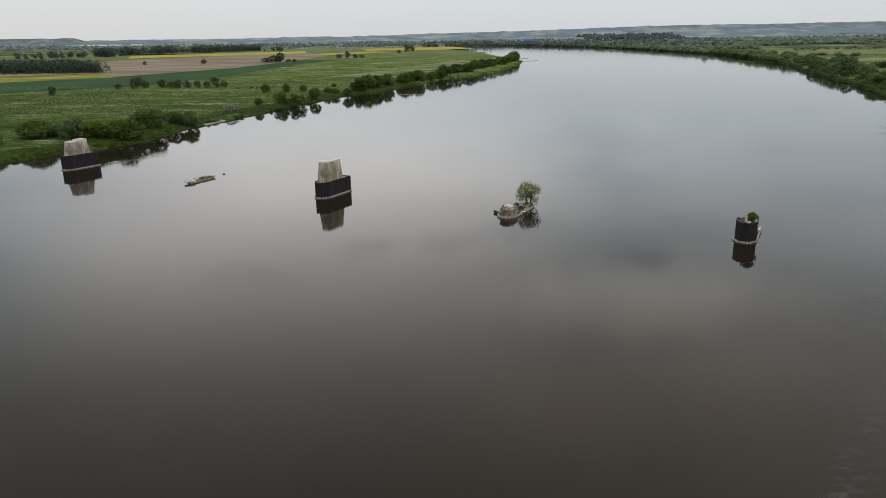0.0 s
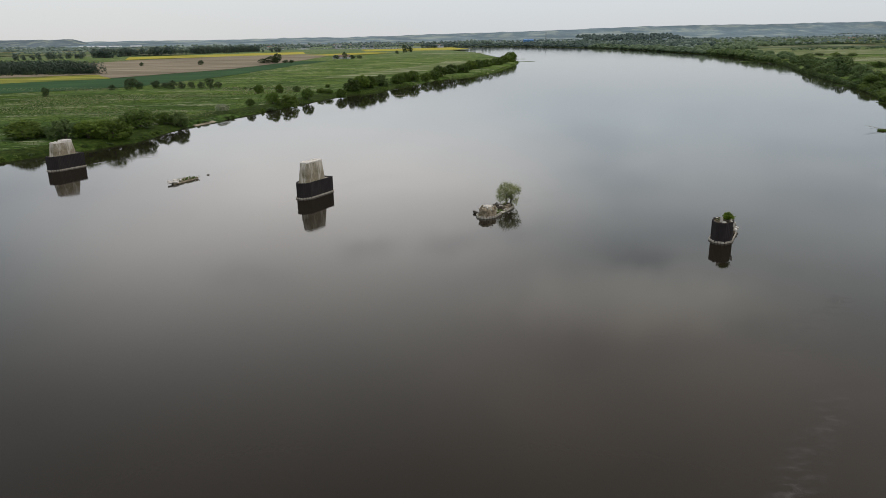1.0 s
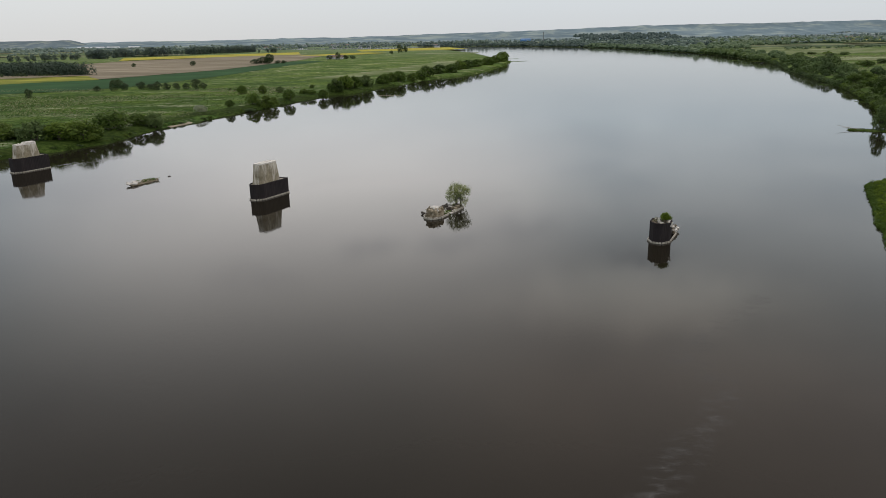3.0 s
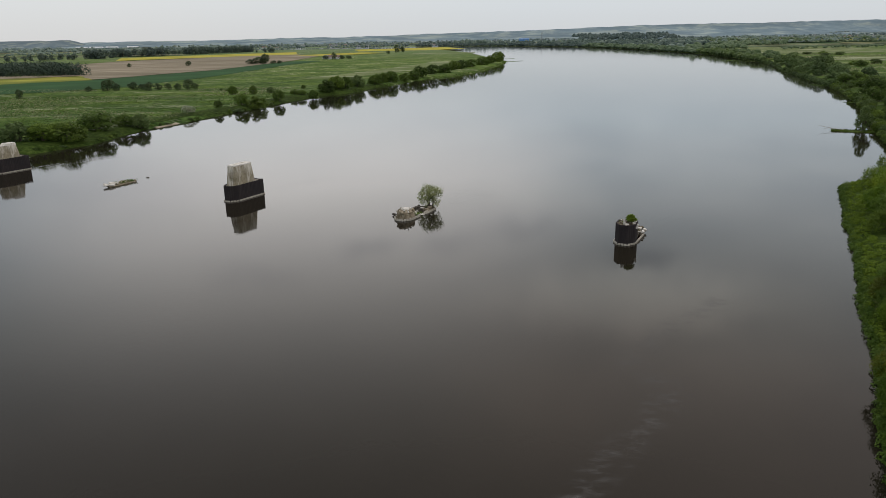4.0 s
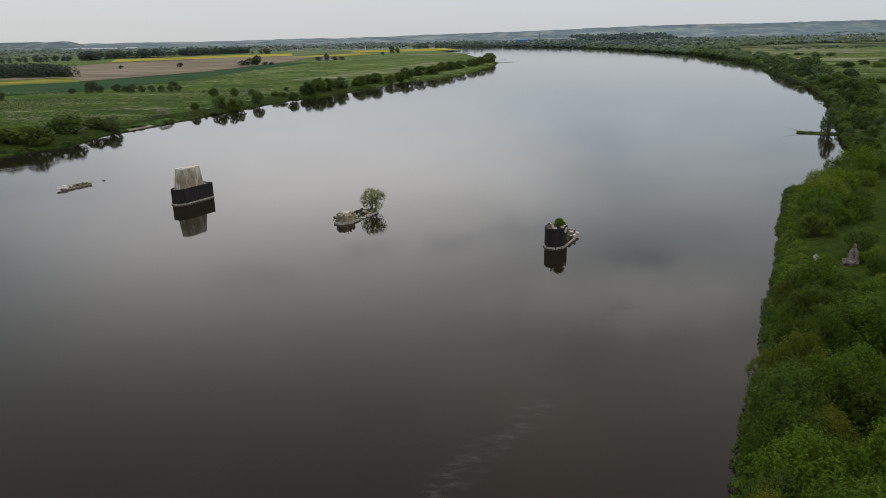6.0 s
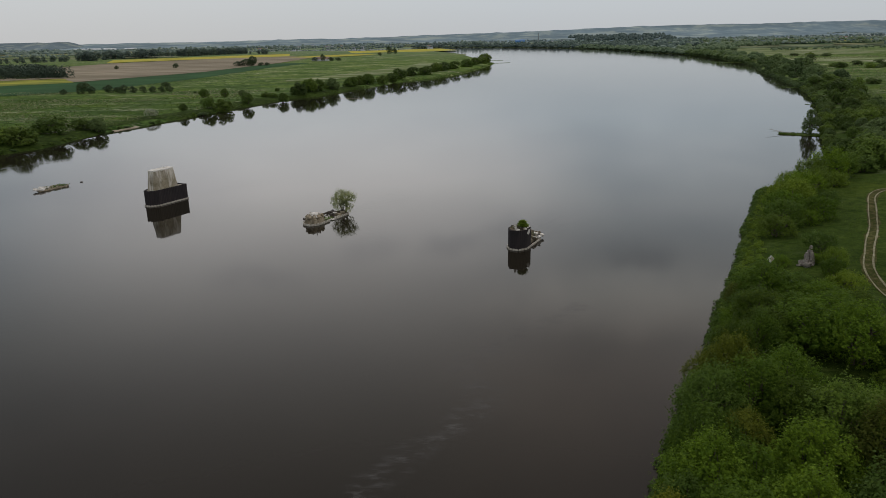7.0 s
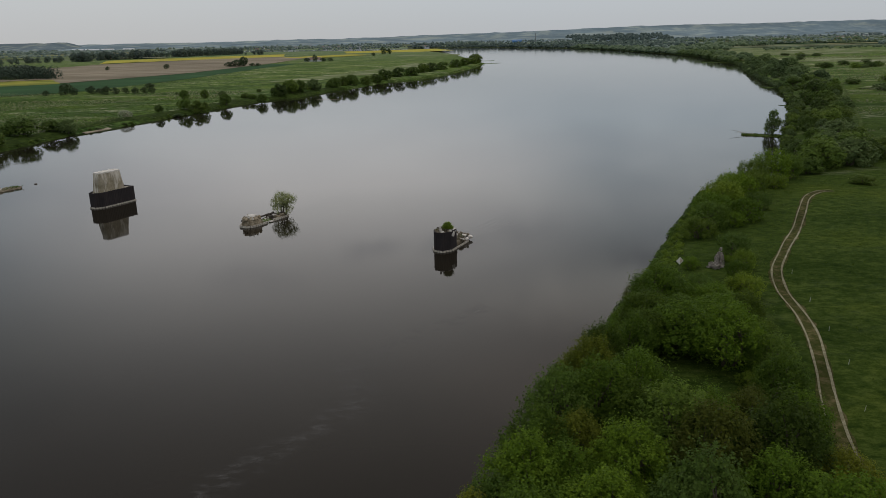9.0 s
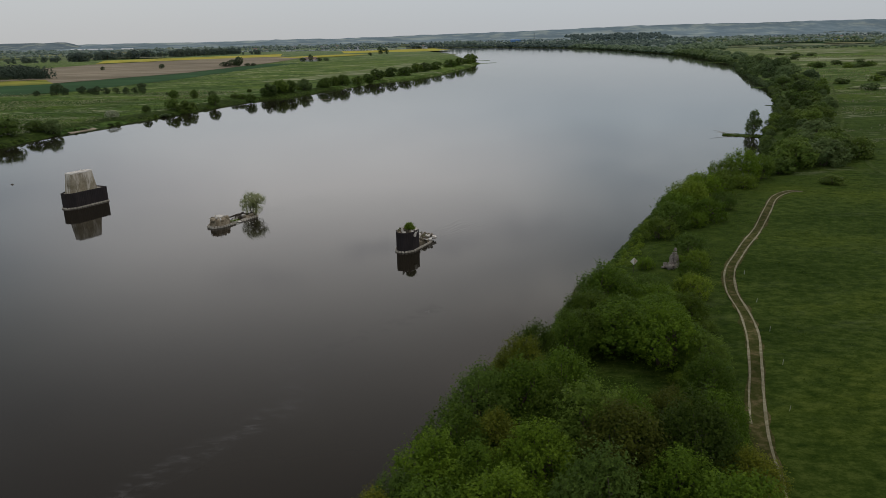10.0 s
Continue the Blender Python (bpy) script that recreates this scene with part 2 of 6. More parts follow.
def foliage(name, dark, light, tint=0.25, through_light=0.3, even=0.0, mottle=0.45):
    """Leaves: colour differs leaf by leaf and plant by plant, with some light through the blade."""
    m = bpy.data.materials.new(name)
    m.use_nodes = True
    nt = m.node_tree
    bs = nt.nodes["Principled BSDF"]
    geo = nt.nodes.new("ShaderNodeNewGeometry")
    info = nt.nodes.new("ShaderNodeObjectInfo")
    mean = [(a + b) / 2 for a, b in zip(dark, light)]
    dark, light = [tuple(c + (m - c) * even for c, m in zip(col, mean)) for col in (dark, light)]
    col = ramp(nt, [(0.0, dark), (1.0, light)])
    nt.links.new(geo.outputs["Random Per Island"], col.inputs["Fac"])
    per = ramp(nt, [(0.0, (1 - tint, 1 - tint, 1 - tint * 0.6)), (0.5, (1.0, 1.0, 0.9)), (1.0, (1 + tint, 1 + tint * 0.7, 1.0))])
    nt.links.new(info.outputs["Random"], per.inputs["Fac"])
    co = nt.nodes.new("ShaderNodeTexCoord").outputs["Object"]
    nz = noise_node(nt, co, mottle, 3.0, 0.6)
    cr = ramp(nt, [(0.3, (0.66, 0.73, 0.70)), (0.7, (1.2, 1.15, 1.05))])
    nt.links.new(nz.outputs["Fac"], cr.inputs["Fac"])
    res = blend(nt, col.outputs["Color"], per.outputs["Color"], 1.0, "MULTIPLY")
    res = blend(nt, res, cr.outputs["Color"], 1.0, "MULTIPLY")
    res = blend(nt, res, (0.84, 0.84, 0.84), 1.0, "MULTIPLY")
    nt.links.new(res, bs.inputs["Base Color"])
    bs.inputs["Roughness"].default_value = 0.6
    bs.inputs["Specular IOR Level"].default_value = 0.06
    tr = nt.nodes.new("ShaderNodeBsdfTranslucent")
    nt.links.new(res, tr.inputs["Color"])
    mix = nt.nodes.new("ShaderNodeMixShader")
    mix.inputs["Fac"].default_value = through_light
    nt.links.new(bs.outputs[0], mix.inputs[1])
    nt.links.new(tr.outputs[0], mix.inputs[2])
    nt.links.new(mix.outputs[0], nt.nodes["Material Output"].inputs["Surface"])
    return m


def meadow_material(name):
    """Grass with tufts, damp patches and pale bands of flowering weeds; the near right bank has lusher grass, its
    colour darkened further close by.
    """
    m = bpy.data.materials.new(name)
    m.use_nodes = True
    nt = m.node_tree
    bs = nt.nodes["Principled BSDF"]
    co = nt.nodes.new("ShaderNodeTexCoord").outputs["Object"]
    tuft = noise_node(nt, stretched(nt, co, 0.8, 1.0, 1, 0.2), 0.26, 9.0, 0.85)
    dry = ramp(nt, [(0.41, (0.018, 0.037, 0.008)), (0.5, (0.053, 0.101, 0.021)), (0.60, (0.106, 0.165, 0.045))])
    nt.links.new(tuft.outputs["Fac"], dry.inputs["Fac"])
    clump = noise_node(nt, stretched(nt, co, 0.8, 1.2, 1, 0.25), 0.6, 9.0, 0.82)
    lush = ramp(nt, [(0.36, (0.015, 0.032, 0.004)), (0.5, (0.040, 0.066, 0.010)), (0.66, (0.090, 0.120, 0.024))])
    nt.links.new(clump.outputs["Fac"], lush.inputs["Fac"])
    sep = nt.nodes.new("ShaderNodeSeparateXYZ")
    nt.links.new(co, sep.inputs[0])
    lean = nt.nodes.new("ShaderNodeMath"); lean.operation = "MULTIPLY_ADD"
    lean.inputs[1].default_value, lean.inputs[2].default_value = -0.27, 30.0
    nt.links.new(sep.outputs["Y"], lean.inputs[0])
    side = nt.nodes.new("ShaderNodeMath"); side.operation = "ADD"
    nt.links.new(sep.outputs["X"], side.inputs[0]); nt.links.new(lean.outputs[0], side.inputs[1])
    right = nt.nodes.new("ShaderNodeMapRange")
    right.inputs["From Min"].default_value, right.inputs["From Max"].default_value = -20, 20
    nt.links.new(side.outputs[0], right.inputs["Value"])
    # darkest close by: lens falloff and the steep view painted into the grass
    away = nt.nodes.new("ShaderNodeMapRange")
    away.inputs["From Min"].default_value, away.inputs["From Max"].default_value = 60, 800
    away.inputs["To Min"].default_value, away.inputs["To Max"].default_value = 1, 0
    nt.links.new(sep.outputs["Y"], away.inputs["Value"])
    both = nt.nodes.new("ShaderNodeMath"); both.operation = "MULTIPLY"
    nt.links.new(right.outputs[0], both.inputs[0]); nt.links.new(away.outputs[0], both.inputs[1])
    res = blend(nt, dry.outputs["Color"], lush.outputs["Color"], both.outputs[0])
    patch = noise_node(nt, stretched(nt, co, 0.5, 1.0, 1, 0.3), 0.028, 6.0, 0.65)
    pr = ramp(nt, [(0.36, (0.54, 0.60, 0.54)), (0.5, (0.84, 0.84, 0.84)), (0.62, (1.12, 1.02, 0.84))])
    nt.links.new(patch.outputs["Fac"], pr.inputs["Fac"])
    res = blend(nt, res, pr.outputs["Color"], 1.0, "MULTIPLY")
    band = noise_node(nt, stretched(nt, co, 0.5, 1.3, 1, 0.12), 0.03, 6.0, 0.7)
    br = ramp(nt, [(0.50, (0, 0, 0)), (0.63, (1, 1, 1))])
    nt.links.new(band.outputs["Fac"], br.inputs["Fac"])
    speck = noise_node(nt, stretched(nt, co, 0.5, 1.3, 1, 0.12), 0.22, 6.0, 0.85)
    sr = ramp(nt, [(0.50, (0, 0, 0)), (0.60, (0.85, 0.85, 0.85))])
    nt.links.new(speck.outputs["Fac"], sr.inputs["Fac"])
    fac = blend(nt, br.outputs["Color"], sr.outputs["Color"], 1.0, "MULTIPLY")
    few = nt.nodes.new("ShaderNodeMath"); few.operation = "MULTIPLY_ADD"
    few.inputs[1].default_value, few.inputs[2].default_value = -1.0, 1.0
    nt.links.new(both.outputs[0], few.inputs[0])
    fac = blend(nt, (0, 0, 0), fac, few.outputs[0])
    res = blend(nt, res, (0.42, 0.43, 0.29), fac)
    # sward colour painted lighter with distance along the flood plain
    far_gain = nt.nodes.new("ShaderNodeMapRange")
    far_gain.inputs["From Min"].default_value, far_gain.inputs["From Max"].default_value = 380, 1000
    nt.links.new(sep.outputs["Y"], far_gain.inputs["Value"])
    res = blend(nt, res, (1.65, 1.48, 1.5), far_gain.outputs[0], "MULTIPLY")
    # distance haze painted into the ground colour, over uneven farmland tones
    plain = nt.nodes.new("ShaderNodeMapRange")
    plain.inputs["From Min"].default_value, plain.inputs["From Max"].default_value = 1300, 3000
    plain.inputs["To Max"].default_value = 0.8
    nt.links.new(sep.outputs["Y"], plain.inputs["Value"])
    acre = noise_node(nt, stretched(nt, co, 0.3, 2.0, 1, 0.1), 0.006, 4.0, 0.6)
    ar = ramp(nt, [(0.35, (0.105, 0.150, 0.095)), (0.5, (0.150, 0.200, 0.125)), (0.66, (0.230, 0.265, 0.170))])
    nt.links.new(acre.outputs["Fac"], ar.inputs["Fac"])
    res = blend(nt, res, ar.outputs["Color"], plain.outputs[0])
    nt.links.new(res, bs.inputs["Base Color"])
    bs.inputs["Roughness"].default_value = 0.95
    bs.inputs["Specular IOR Level"].default_value = 0.02
    b = nt.nodes.new("ShaderNodeBump")
    b.inputs["Strength"].default_value, b.inputs["Distance"].default_value = 0.8, 0.35
    nt.links.new(tuft.outputs["Fac"], b.inputs["Height"])
    nt.links.new(b.outputs[0], bs.inputs["Normal"])
    return m


def water_material():
    m = bpy.data.materials.new("river_water")
    m.use_nodes = True
    nt = m.node_tree
    bs = nt.nodes["Principled BSDF"]
    co = nt.nodes.new("ShaderNodeTexCoord").outputs["Object"]
    silt = noise_node(nt, stretched(nt, co, 1, 0.4, 1, 0.45), 0.012, 4.0, 0.6)
    col = ramp(nt, [(0.3, (0.012, 0.0105, 0.007)), (0.7, (0.017, 0.0145, 0.010))])
    nt.links.new(silt.outputs["Fac"], col.inputs["Fac"])
    nt.links.new(col.outputs["Color"], bs.inputs["Base Color"])
    bs.inputs["Roughness"].default_value = 0.04
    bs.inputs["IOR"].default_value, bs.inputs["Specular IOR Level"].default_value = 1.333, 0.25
    small = noise_node(nt, stretched(nt, co, 1, 0.6, 1, 0.45), 1.6, 3.0, 0.55)
    calm = noise_node(nt, stretched(nt, co, 1, 0.35, 1, 0.45), 0.025, 3.0, 0.6)
    cr = ramp(nt, [(0.42, (0.15, 0.15, 0.15)), (0.62, (1, 1, 1))])
    nt.links.new(calm.outputs["Fac"], cr.inputs["Fac"])
    h = blend(nt, small.outputs["Fac"], cr.outputs["Color"], 1.0, "MULTIPLY")
    sep = nt.nodes.new("ShaderNodeSeparateXYZ")
    nt.links.new(co, sep.inputs[0])
    lee = nt.nodes.new("ShaderNodeMapRange")
    lee.inputs["From Min"].default_value, lee.inputs["From Max"].default_value = 230, 700
    lee.inputs["To Min"].default_value, lee.inputs["To Max"].default_value = 0.42, 0.30
    nt.links.new(sep.outputs["Y"], lee.inputs["Value"])
    # ripples too fine to see one by one further off
    fine = nt.nodes.new("ShaderNodeMapRange")
    fine.inputs["From Min"].default_value, fine.inputs["From Max"].default_value = 200, 1300
    fine.inputs["To Min"].default_value, fine.inputs["To Max"].default_value = 0.03, 0.06
    nt.links.new(sep.outputs["Y"], fine.inputs["Value"])
    nt.links.new(fine.outputs[0], bs.inputs["Roughness"])
    b = nt.nodes.new("ShaderNodeBump")
    b.inputs["Strength"].default_value, b.inputs["Distance"].default_value = 0.40, 0.03
    nt.links.new(lee.outputs[0], b.inputs["Strength"])
    nt.links.new(h, b.inputs["Height"])
    nt.links.new(b.outputs[0], bs.inputs["Normal"])
    return m


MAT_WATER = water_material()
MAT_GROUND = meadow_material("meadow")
MAT_LEAF_NEAR = foliage("willow_leaves", (0.056, 0.112, 0.012), (0.175, 0.285, 0.028), 0.34, 0.42, 0.4)
MAT_LEAF_GREY = foliage("grey_willow_leaves", (0.060, 0.112, 0.020), (0.160, 0.250, 0.048), 0.34, 0.42, 0.4)
MAT_LEAF_PALE = foliage("pale_willow_leaves", (0.25, 0.30, 0.13), (0.46, 0.50, 0.26), 0.1, 0.6, 0.3)
MAT_LEAF_BRONZE = foliage("bronze_tinged_leaves", (0.080, 0.104, 0.012), (0.190, 0.225, 0.030), 0.34, 0.42, 0.4)
MAT_LEAF_DARK = foliage("dark_leaves", (0.042, 0.080, 0.010), (0.112, 0.172, 0.022), 0.34, 0.42, 0.4)
MAT_LEAF_BUSH = foliage("bank_bush_leaves", (0.092, 0.156, 0.032), (0.166, 0.250, 0.056), 0.32, 0.36, 0.35)
MAT_LEAF_SAGE = foliage("sage_green_bush_leaves", (0.105, 0.160, 0.062), (0.175, 0.246, 0.100), 0.12, 0.36, 0.4)
MAT_LEAF_OLIVE = foliage("olive_bush_leaves", (0.070, 0.118, 0.028), (0.130, 0.196, 0.048), 0.32, 0.36, 0.35)
MAT_LEAF_SHRUB = foliage("light_willow_leaves", (0.090, 0.152, 0.020), (0.228, 0.325, 0.043), 0.34, 0.42, 0.4)
# distant leaves, down to the bend: haze mixed into their greens, paler and bluer
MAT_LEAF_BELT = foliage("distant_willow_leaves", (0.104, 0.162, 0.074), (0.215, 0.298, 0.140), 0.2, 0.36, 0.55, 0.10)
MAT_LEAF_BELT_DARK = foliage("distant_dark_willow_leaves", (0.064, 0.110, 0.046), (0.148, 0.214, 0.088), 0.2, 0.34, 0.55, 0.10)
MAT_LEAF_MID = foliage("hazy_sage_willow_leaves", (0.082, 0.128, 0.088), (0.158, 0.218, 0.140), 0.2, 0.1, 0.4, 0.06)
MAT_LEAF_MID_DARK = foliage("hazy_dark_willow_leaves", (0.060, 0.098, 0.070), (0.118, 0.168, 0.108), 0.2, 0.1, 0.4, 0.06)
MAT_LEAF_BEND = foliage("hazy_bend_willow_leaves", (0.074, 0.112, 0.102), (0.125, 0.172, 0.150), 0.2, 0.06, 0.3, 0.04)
MAT_LEAF_FIELD = foliage("field_tree_leaves", (0.046, 0.076, 0.040), (0.092, 0.130, 0.066), 0.2, 0.3, 0.4)
# haze painted into the row trees' leaf colour as well
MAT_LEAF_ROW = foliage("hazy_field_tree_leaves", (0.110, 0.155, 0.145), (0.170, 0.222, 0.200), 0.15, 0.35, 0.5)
MAT_LEAF_BANK = foliage("bank_herbs", (0.048, 0.082, 0.012), (0.100, 0.150, 0.026), 0.2, 0.4, 0.2)
MAT_HERB = foliage("meadow_herb_leaves", (0.070, 0.118, 0.016), (0.120, 0.176, 0.028), 0.2, 0.35, 0.5)
MAT_SEDGE = foliage("dark_sedge_blades", (0.068, 0.130, 0.018), (0.165, 0.262, 0.042), 0.2, 0.35, 0.3)
# furthest leaves: strongest haze in the colour
MAT_LEAF_FAR = foliage("hazy_woodland_leaves", (0.140, 0.194, 0.196), (0.218, 0.280, 0.272), 0.2, 0.06, 0.2, 0.03)
MAT_CONIFER = foliage("conifer_needles", (0.048, 0.076, 0.060), (0.084, 0.120, 0.088), 0.1, 0.15, 0.75, 0.06)
MAT_BARK = surface("bark", [(0.3, (0.06, 0.045, 0.03)), (0.7, (0.16, 0.13, 0.10))], 6.0, 0.9, 0.6, 0.03)
MAT_CONCRETE = surface("weathered_concrete", [(0.25, (0.20, 0.18, 0.14)), (0.5, (0.34, 0.31, 0.25)), (0.75, (0.46, 0.43, 0.37))], 0.9, 0.9, 0.5, 0.06, 0.25, 0.4, (1.2, 1.2, 0.25))
MAT_PALE = surface("lime_streaked_concrete", [(0.3, (0.42, 0.385, 0.315)), (0.7, (0.70, 0.665, 0.58))], 1.5, 0.85, 0.4, 0.05)
MAT_STEEL = surface("rusty_sheet_pile_steel", [(0.3, (0.012, 0.009, 0.011)), (0.6, (0.024, 0.018, 0.019)), (0.8, (0.055, 0.042, 0.036))], 1.2, 0.85, 0.4, 0.03, 0.4, 0.4, (2.0, 2.0, 0.25))
MAT_RUBBLE = surface("broken_masonry", [(0.25, (0.12, 0.097, 0.06)), (0.5, (0.27, 0.226, 0.150)), (0.75, (0.52, 0.47, 0.37))], 1.4, 0.9, 0.7, 0.08, 0.4, 0.4, None, 0.0, 0.25)
MAT_TIMBER = surface("wet_timber", [(0.3, (0.035, 0.028, 0.02)), (0.7, (0.12, 0.10, 0.075))], 3.0, 0.8, 0.4, 0.03, 0.4, 0.3, (1, 1, 0.2))
MAT_DIRT = surface("sandy_track", [(0.3, (0.155, 0.142, 0.08)), (0.55, (0.305, 0.290, 0.19)), (0.75, (0.425, 0.408, 0.28))], 1.2, 0.95, 0.5, 0.05)
MAT_SAND = surface("river_sand", [(0.3, (0.28, 0.24, 0.17)), (0.7, (0.46, 0.41, 0.31))], 0.6, 0.95, 0.3, 0.05)

# ---- geometry helpers ----


def part(name, bm, material, parent=None, label="", smooth=False):
    """One mesh object from a bmesh, under a thing or a part."""
    me = bpy.data.meshes.new(name)
    if smooth:
        for fc in bm.faces:
            fc.smooth = True
    bm.to_mesh(me)
    bm.free()
    me.materials.append(material)
    ob = new(name, me)
    ob.parent = parent
    return tagged(ob, label) if label else ob


def array_part(name, verts, faces, material, parent=None, label=""):
    me = bpy.data.meshes.new(name)
    me.from_pydata([tuple(v) for v in verts], [], faces)
    me.materials.append(material)
    ob = new(name, me)
    ob.parent = parent
    return tagged(ob, label) if label else ob


def quads_part(name, co, material, parent=None, label=""):
    """A mesh of loose faces with k corners each from an array of shape (n, k, 3)."""
    n, k = co.shape[:2]
    me = bpy.data.meshes.new(name)
    me.vertices.add(k * n)
    me.vertices.foreach_set("co", co.reshape(-1).astype(np.float32))
    me.loops.add(k * n)
    me.loops.foreach_set("vertex_index", np.arange(k * n, dtype=np.int32))
    me.polygons.add(n)
    me.polygons.foreach_set("loop_start", np.arange(0, k * n, k, dtype=np.int32))
    me.update(calc_edges=True)
    me.materials.append(material)
    ob = new(name, me)
    ob.parent = parent
    return tagged(ob, label) if label else ob


def empty(name, m, label, category, group="", kind=""):
    ob = new(name)
    ob.matrix_basis = m
    return tagged(ob, label, category, group, kind)


def box(bm, sx, sy, sz, m, taper=1.0, jitter=0.0, rng=None):
    """A box standing on its base, its top drawn in by taper."""
    vs = []
    for z, k in ((0, 1.0), (sz, taper)):
        for x, y in ((-1, -1), (1, -1), (1, 1), (-1, 1)):
            v = Vector((x * sx / 2 * k, y * sy / 2 * k, z))
            if jitter and rng:
                v += Vector([rng.uniform(-jitter, jitter) for _ in range(3)])
            vs.append(bm.verts.new(m @ v))
    for q in ((3, 2, 1, 0), (4, 5, 6, 7), (0, 1, 5, 4), (1, 2, 6, 5), (2, 3, 7, 6), (3, 0, 4, 7)):
        bm.faces.new([vs[i] for i in q])


def tube(bm, pts, radii, sides=6):
    rings = []
    for i, (p, r) in enumerate(zip(pts, radii)):
        p = Vector(p)
        d = (Vector(pts[min(i + 1, len(pts) - 1)]) - Vector(pts[max(i - 1, 0)])).normalized()
        q = d.to_track_quat("Z", "Y")
        rings.append([bm.verts.new(p + q @ Vector((math.cos(a) * r, math.sin(a) * r, 0))) for a in [2 * math.pi * k / sides for k in range(sides)]])
    for a, b in zip(rings, rings[1:]):
        for k in range(sides):
            bm.faces.new((a[k], a[(k + 1) % sides], b[(k + 1) % sides], b[k]))
    bm.faces.new(rings[0][::-1])
    bm.faces.new(rings[-1])


def prism(bm, outline, z0, z1, shrink=1.0, centre=(0, 0)):
    """A block over a closed outline; its top drawn in towards the centre."""
    lo = [bm.verts.new((x, y, z0)) for x, y in outline]
    hi = [bm.verts.new((centre[0] + (x - centre[0]) * shrink, centre[1] + (y - centre[1]) * shrink, z1)) for x, y in outline]
    n = len(outline)
    for k in range(n):
        bm.faces.new((lo[k], lo[(k + 1) % n], hi[(k + 1) % n], hi[k]))
    bm.faces.new(lo[::-1])
    bm.faces.new(hi)


def rock(bm, r, m, rng, detail=2):
    """A rough stone: a lumpy ball flattened by chance planes."""
    tmp = bmesh.new()
    bmesh.ops.create_icosphere(tmp, subdivisions=detail, radius=1.0)
    planes = [(Vector((rng.gauss(0, 1), rng.gauss(0, 1), rng.gauss(0, 1))).normalized(), rng.uniform(0.55, 0.85)) for _ in range(9)]
    vs = {}
    for v in tmp.verts:
        c = v.co.copy()
        for nrm, d in planes:
            over = c.dot(nrm) - d
            if over > 0:
                c -= nrm * over
        vs[v.index] = bm.verts.new(m @ Vector((c.x * r[0], c.y * r[1], c.z * r[2])))
    for fc in tmp.faces:
        bm.faces.new([vs[v.index] for v in fc.verts])
    tmp.free()


def along(points, step):
    """Points at an even step along a line of points, with the way's direction."""
    out = []
    for a, b in zip(points, points[1:]):
        a, b = Vector(a), Vector(b)
        n = max(1, int((b - a).length / step))
        for k in range(n):
            out.append((a.lerp(b, k / n), (b - a).normalized()))
    return out


# ---- ground, river and far land ----
LEFT_BANK = [(-420, -400), (-250, 0), (-192, 170), (-164, 258), (-142, 290), (-131, 310), (-129, 340), (-128, 365), (-122, 380), (-114, 410), (-103, 447), (-90, 498),
             (-74, 553), (-52, 580), (-42, 620), (-26, 662), (-7, 726), (8, 764), (37, 800), (67, 890), (103, 1063), (121, 1185), (122, 1215), (112, 1300), (80, 1800), (0, 2200), (-300, 2500), (-900, 2700)]
RIGHT_BELT = [(190, 262), (200, 287), (219, 325), (246, 382), (267, 426), (279, 456), (297, 499), (318, 557), (331, 600), (343, 645), (362, 705), (396, 825), (426, 900), (458, 1020), (474, 1120), (512, 1332)]
RIGHT_BANK = [(-60, -400), (20, -60), (45, 0), (60, 38), (69, 58), (74, 70), (80, 80), (86.5, 93), (92.5, 107), (105, 131), (111, 144), (119, 162), (126, 176), (134, 192), (138.5, 201),
              (147, 206), (168, 216), (181, 238)] + RIGHT_BELT + [(516, 1450), (508, 1620), (495, 1833), (470, 2066), (425, 2285), (330, 2476), (205, 2694), (-100, 2900), (-900, 3100)]
RIVER = LEFT_BANK + RIGHT_BANK[::-1]


def river_distance(px, py):
    """Metres from the waterline, negative over the river."""
    d2 = np.full(px.shape, 1e18)
    inside = np.zeros(px.shape, bool)
    n = len(RIVER)
    for k in range(n):
        (ax, ay), (bx, by) = RIVER[k], RIVER[(k + 1) % n]
        ex, ey = bx - ax, by - ay
        t = np.clip(((px - ax) * ex + (py - ay) * ey) / (ex * ex + ey * ey), 0, 1)
        d2 = np.minimum(d2, (px - ax - t * ex) ** 2 + (py - ay - t * ey) ** 2)
        cross = (ay > py) != (by > py)
        xi = ax + (py - ay) * ex / (ey if ey else 1e-9)
        inside ^= cross & (px < xi)
    d = np.sqrt(d2)
    return np.where(inside, -d, d)


LAND = 2.8


def land_height(px, py):
    d = river_distance(px, py)
    wob = 0.5 * np.sin(px * 0.21 + py * 0.13) + 0.45 * np.sin(px * 0.37 - py * 0.29)
    near = np.clip(1.5 - np.abs(py - 200) / 600, 0, 1)
    right = np.clip((px - 20) / 30, 0, 1) * np.clip((260 - py) / 20, 0, 1)
    d = d + wob * near * (1 - 0.75 * right)
    z = np.where(d > 0, LAND * (1 - np.exp(-d / 5.0)), np.maximum(-3.0, d * 0.4))
    z = z + np.where(d > 8, 0.12 * np.sin(px * 0.11) * np.sin(py * 0.09 + 1.0), 0)
    return z


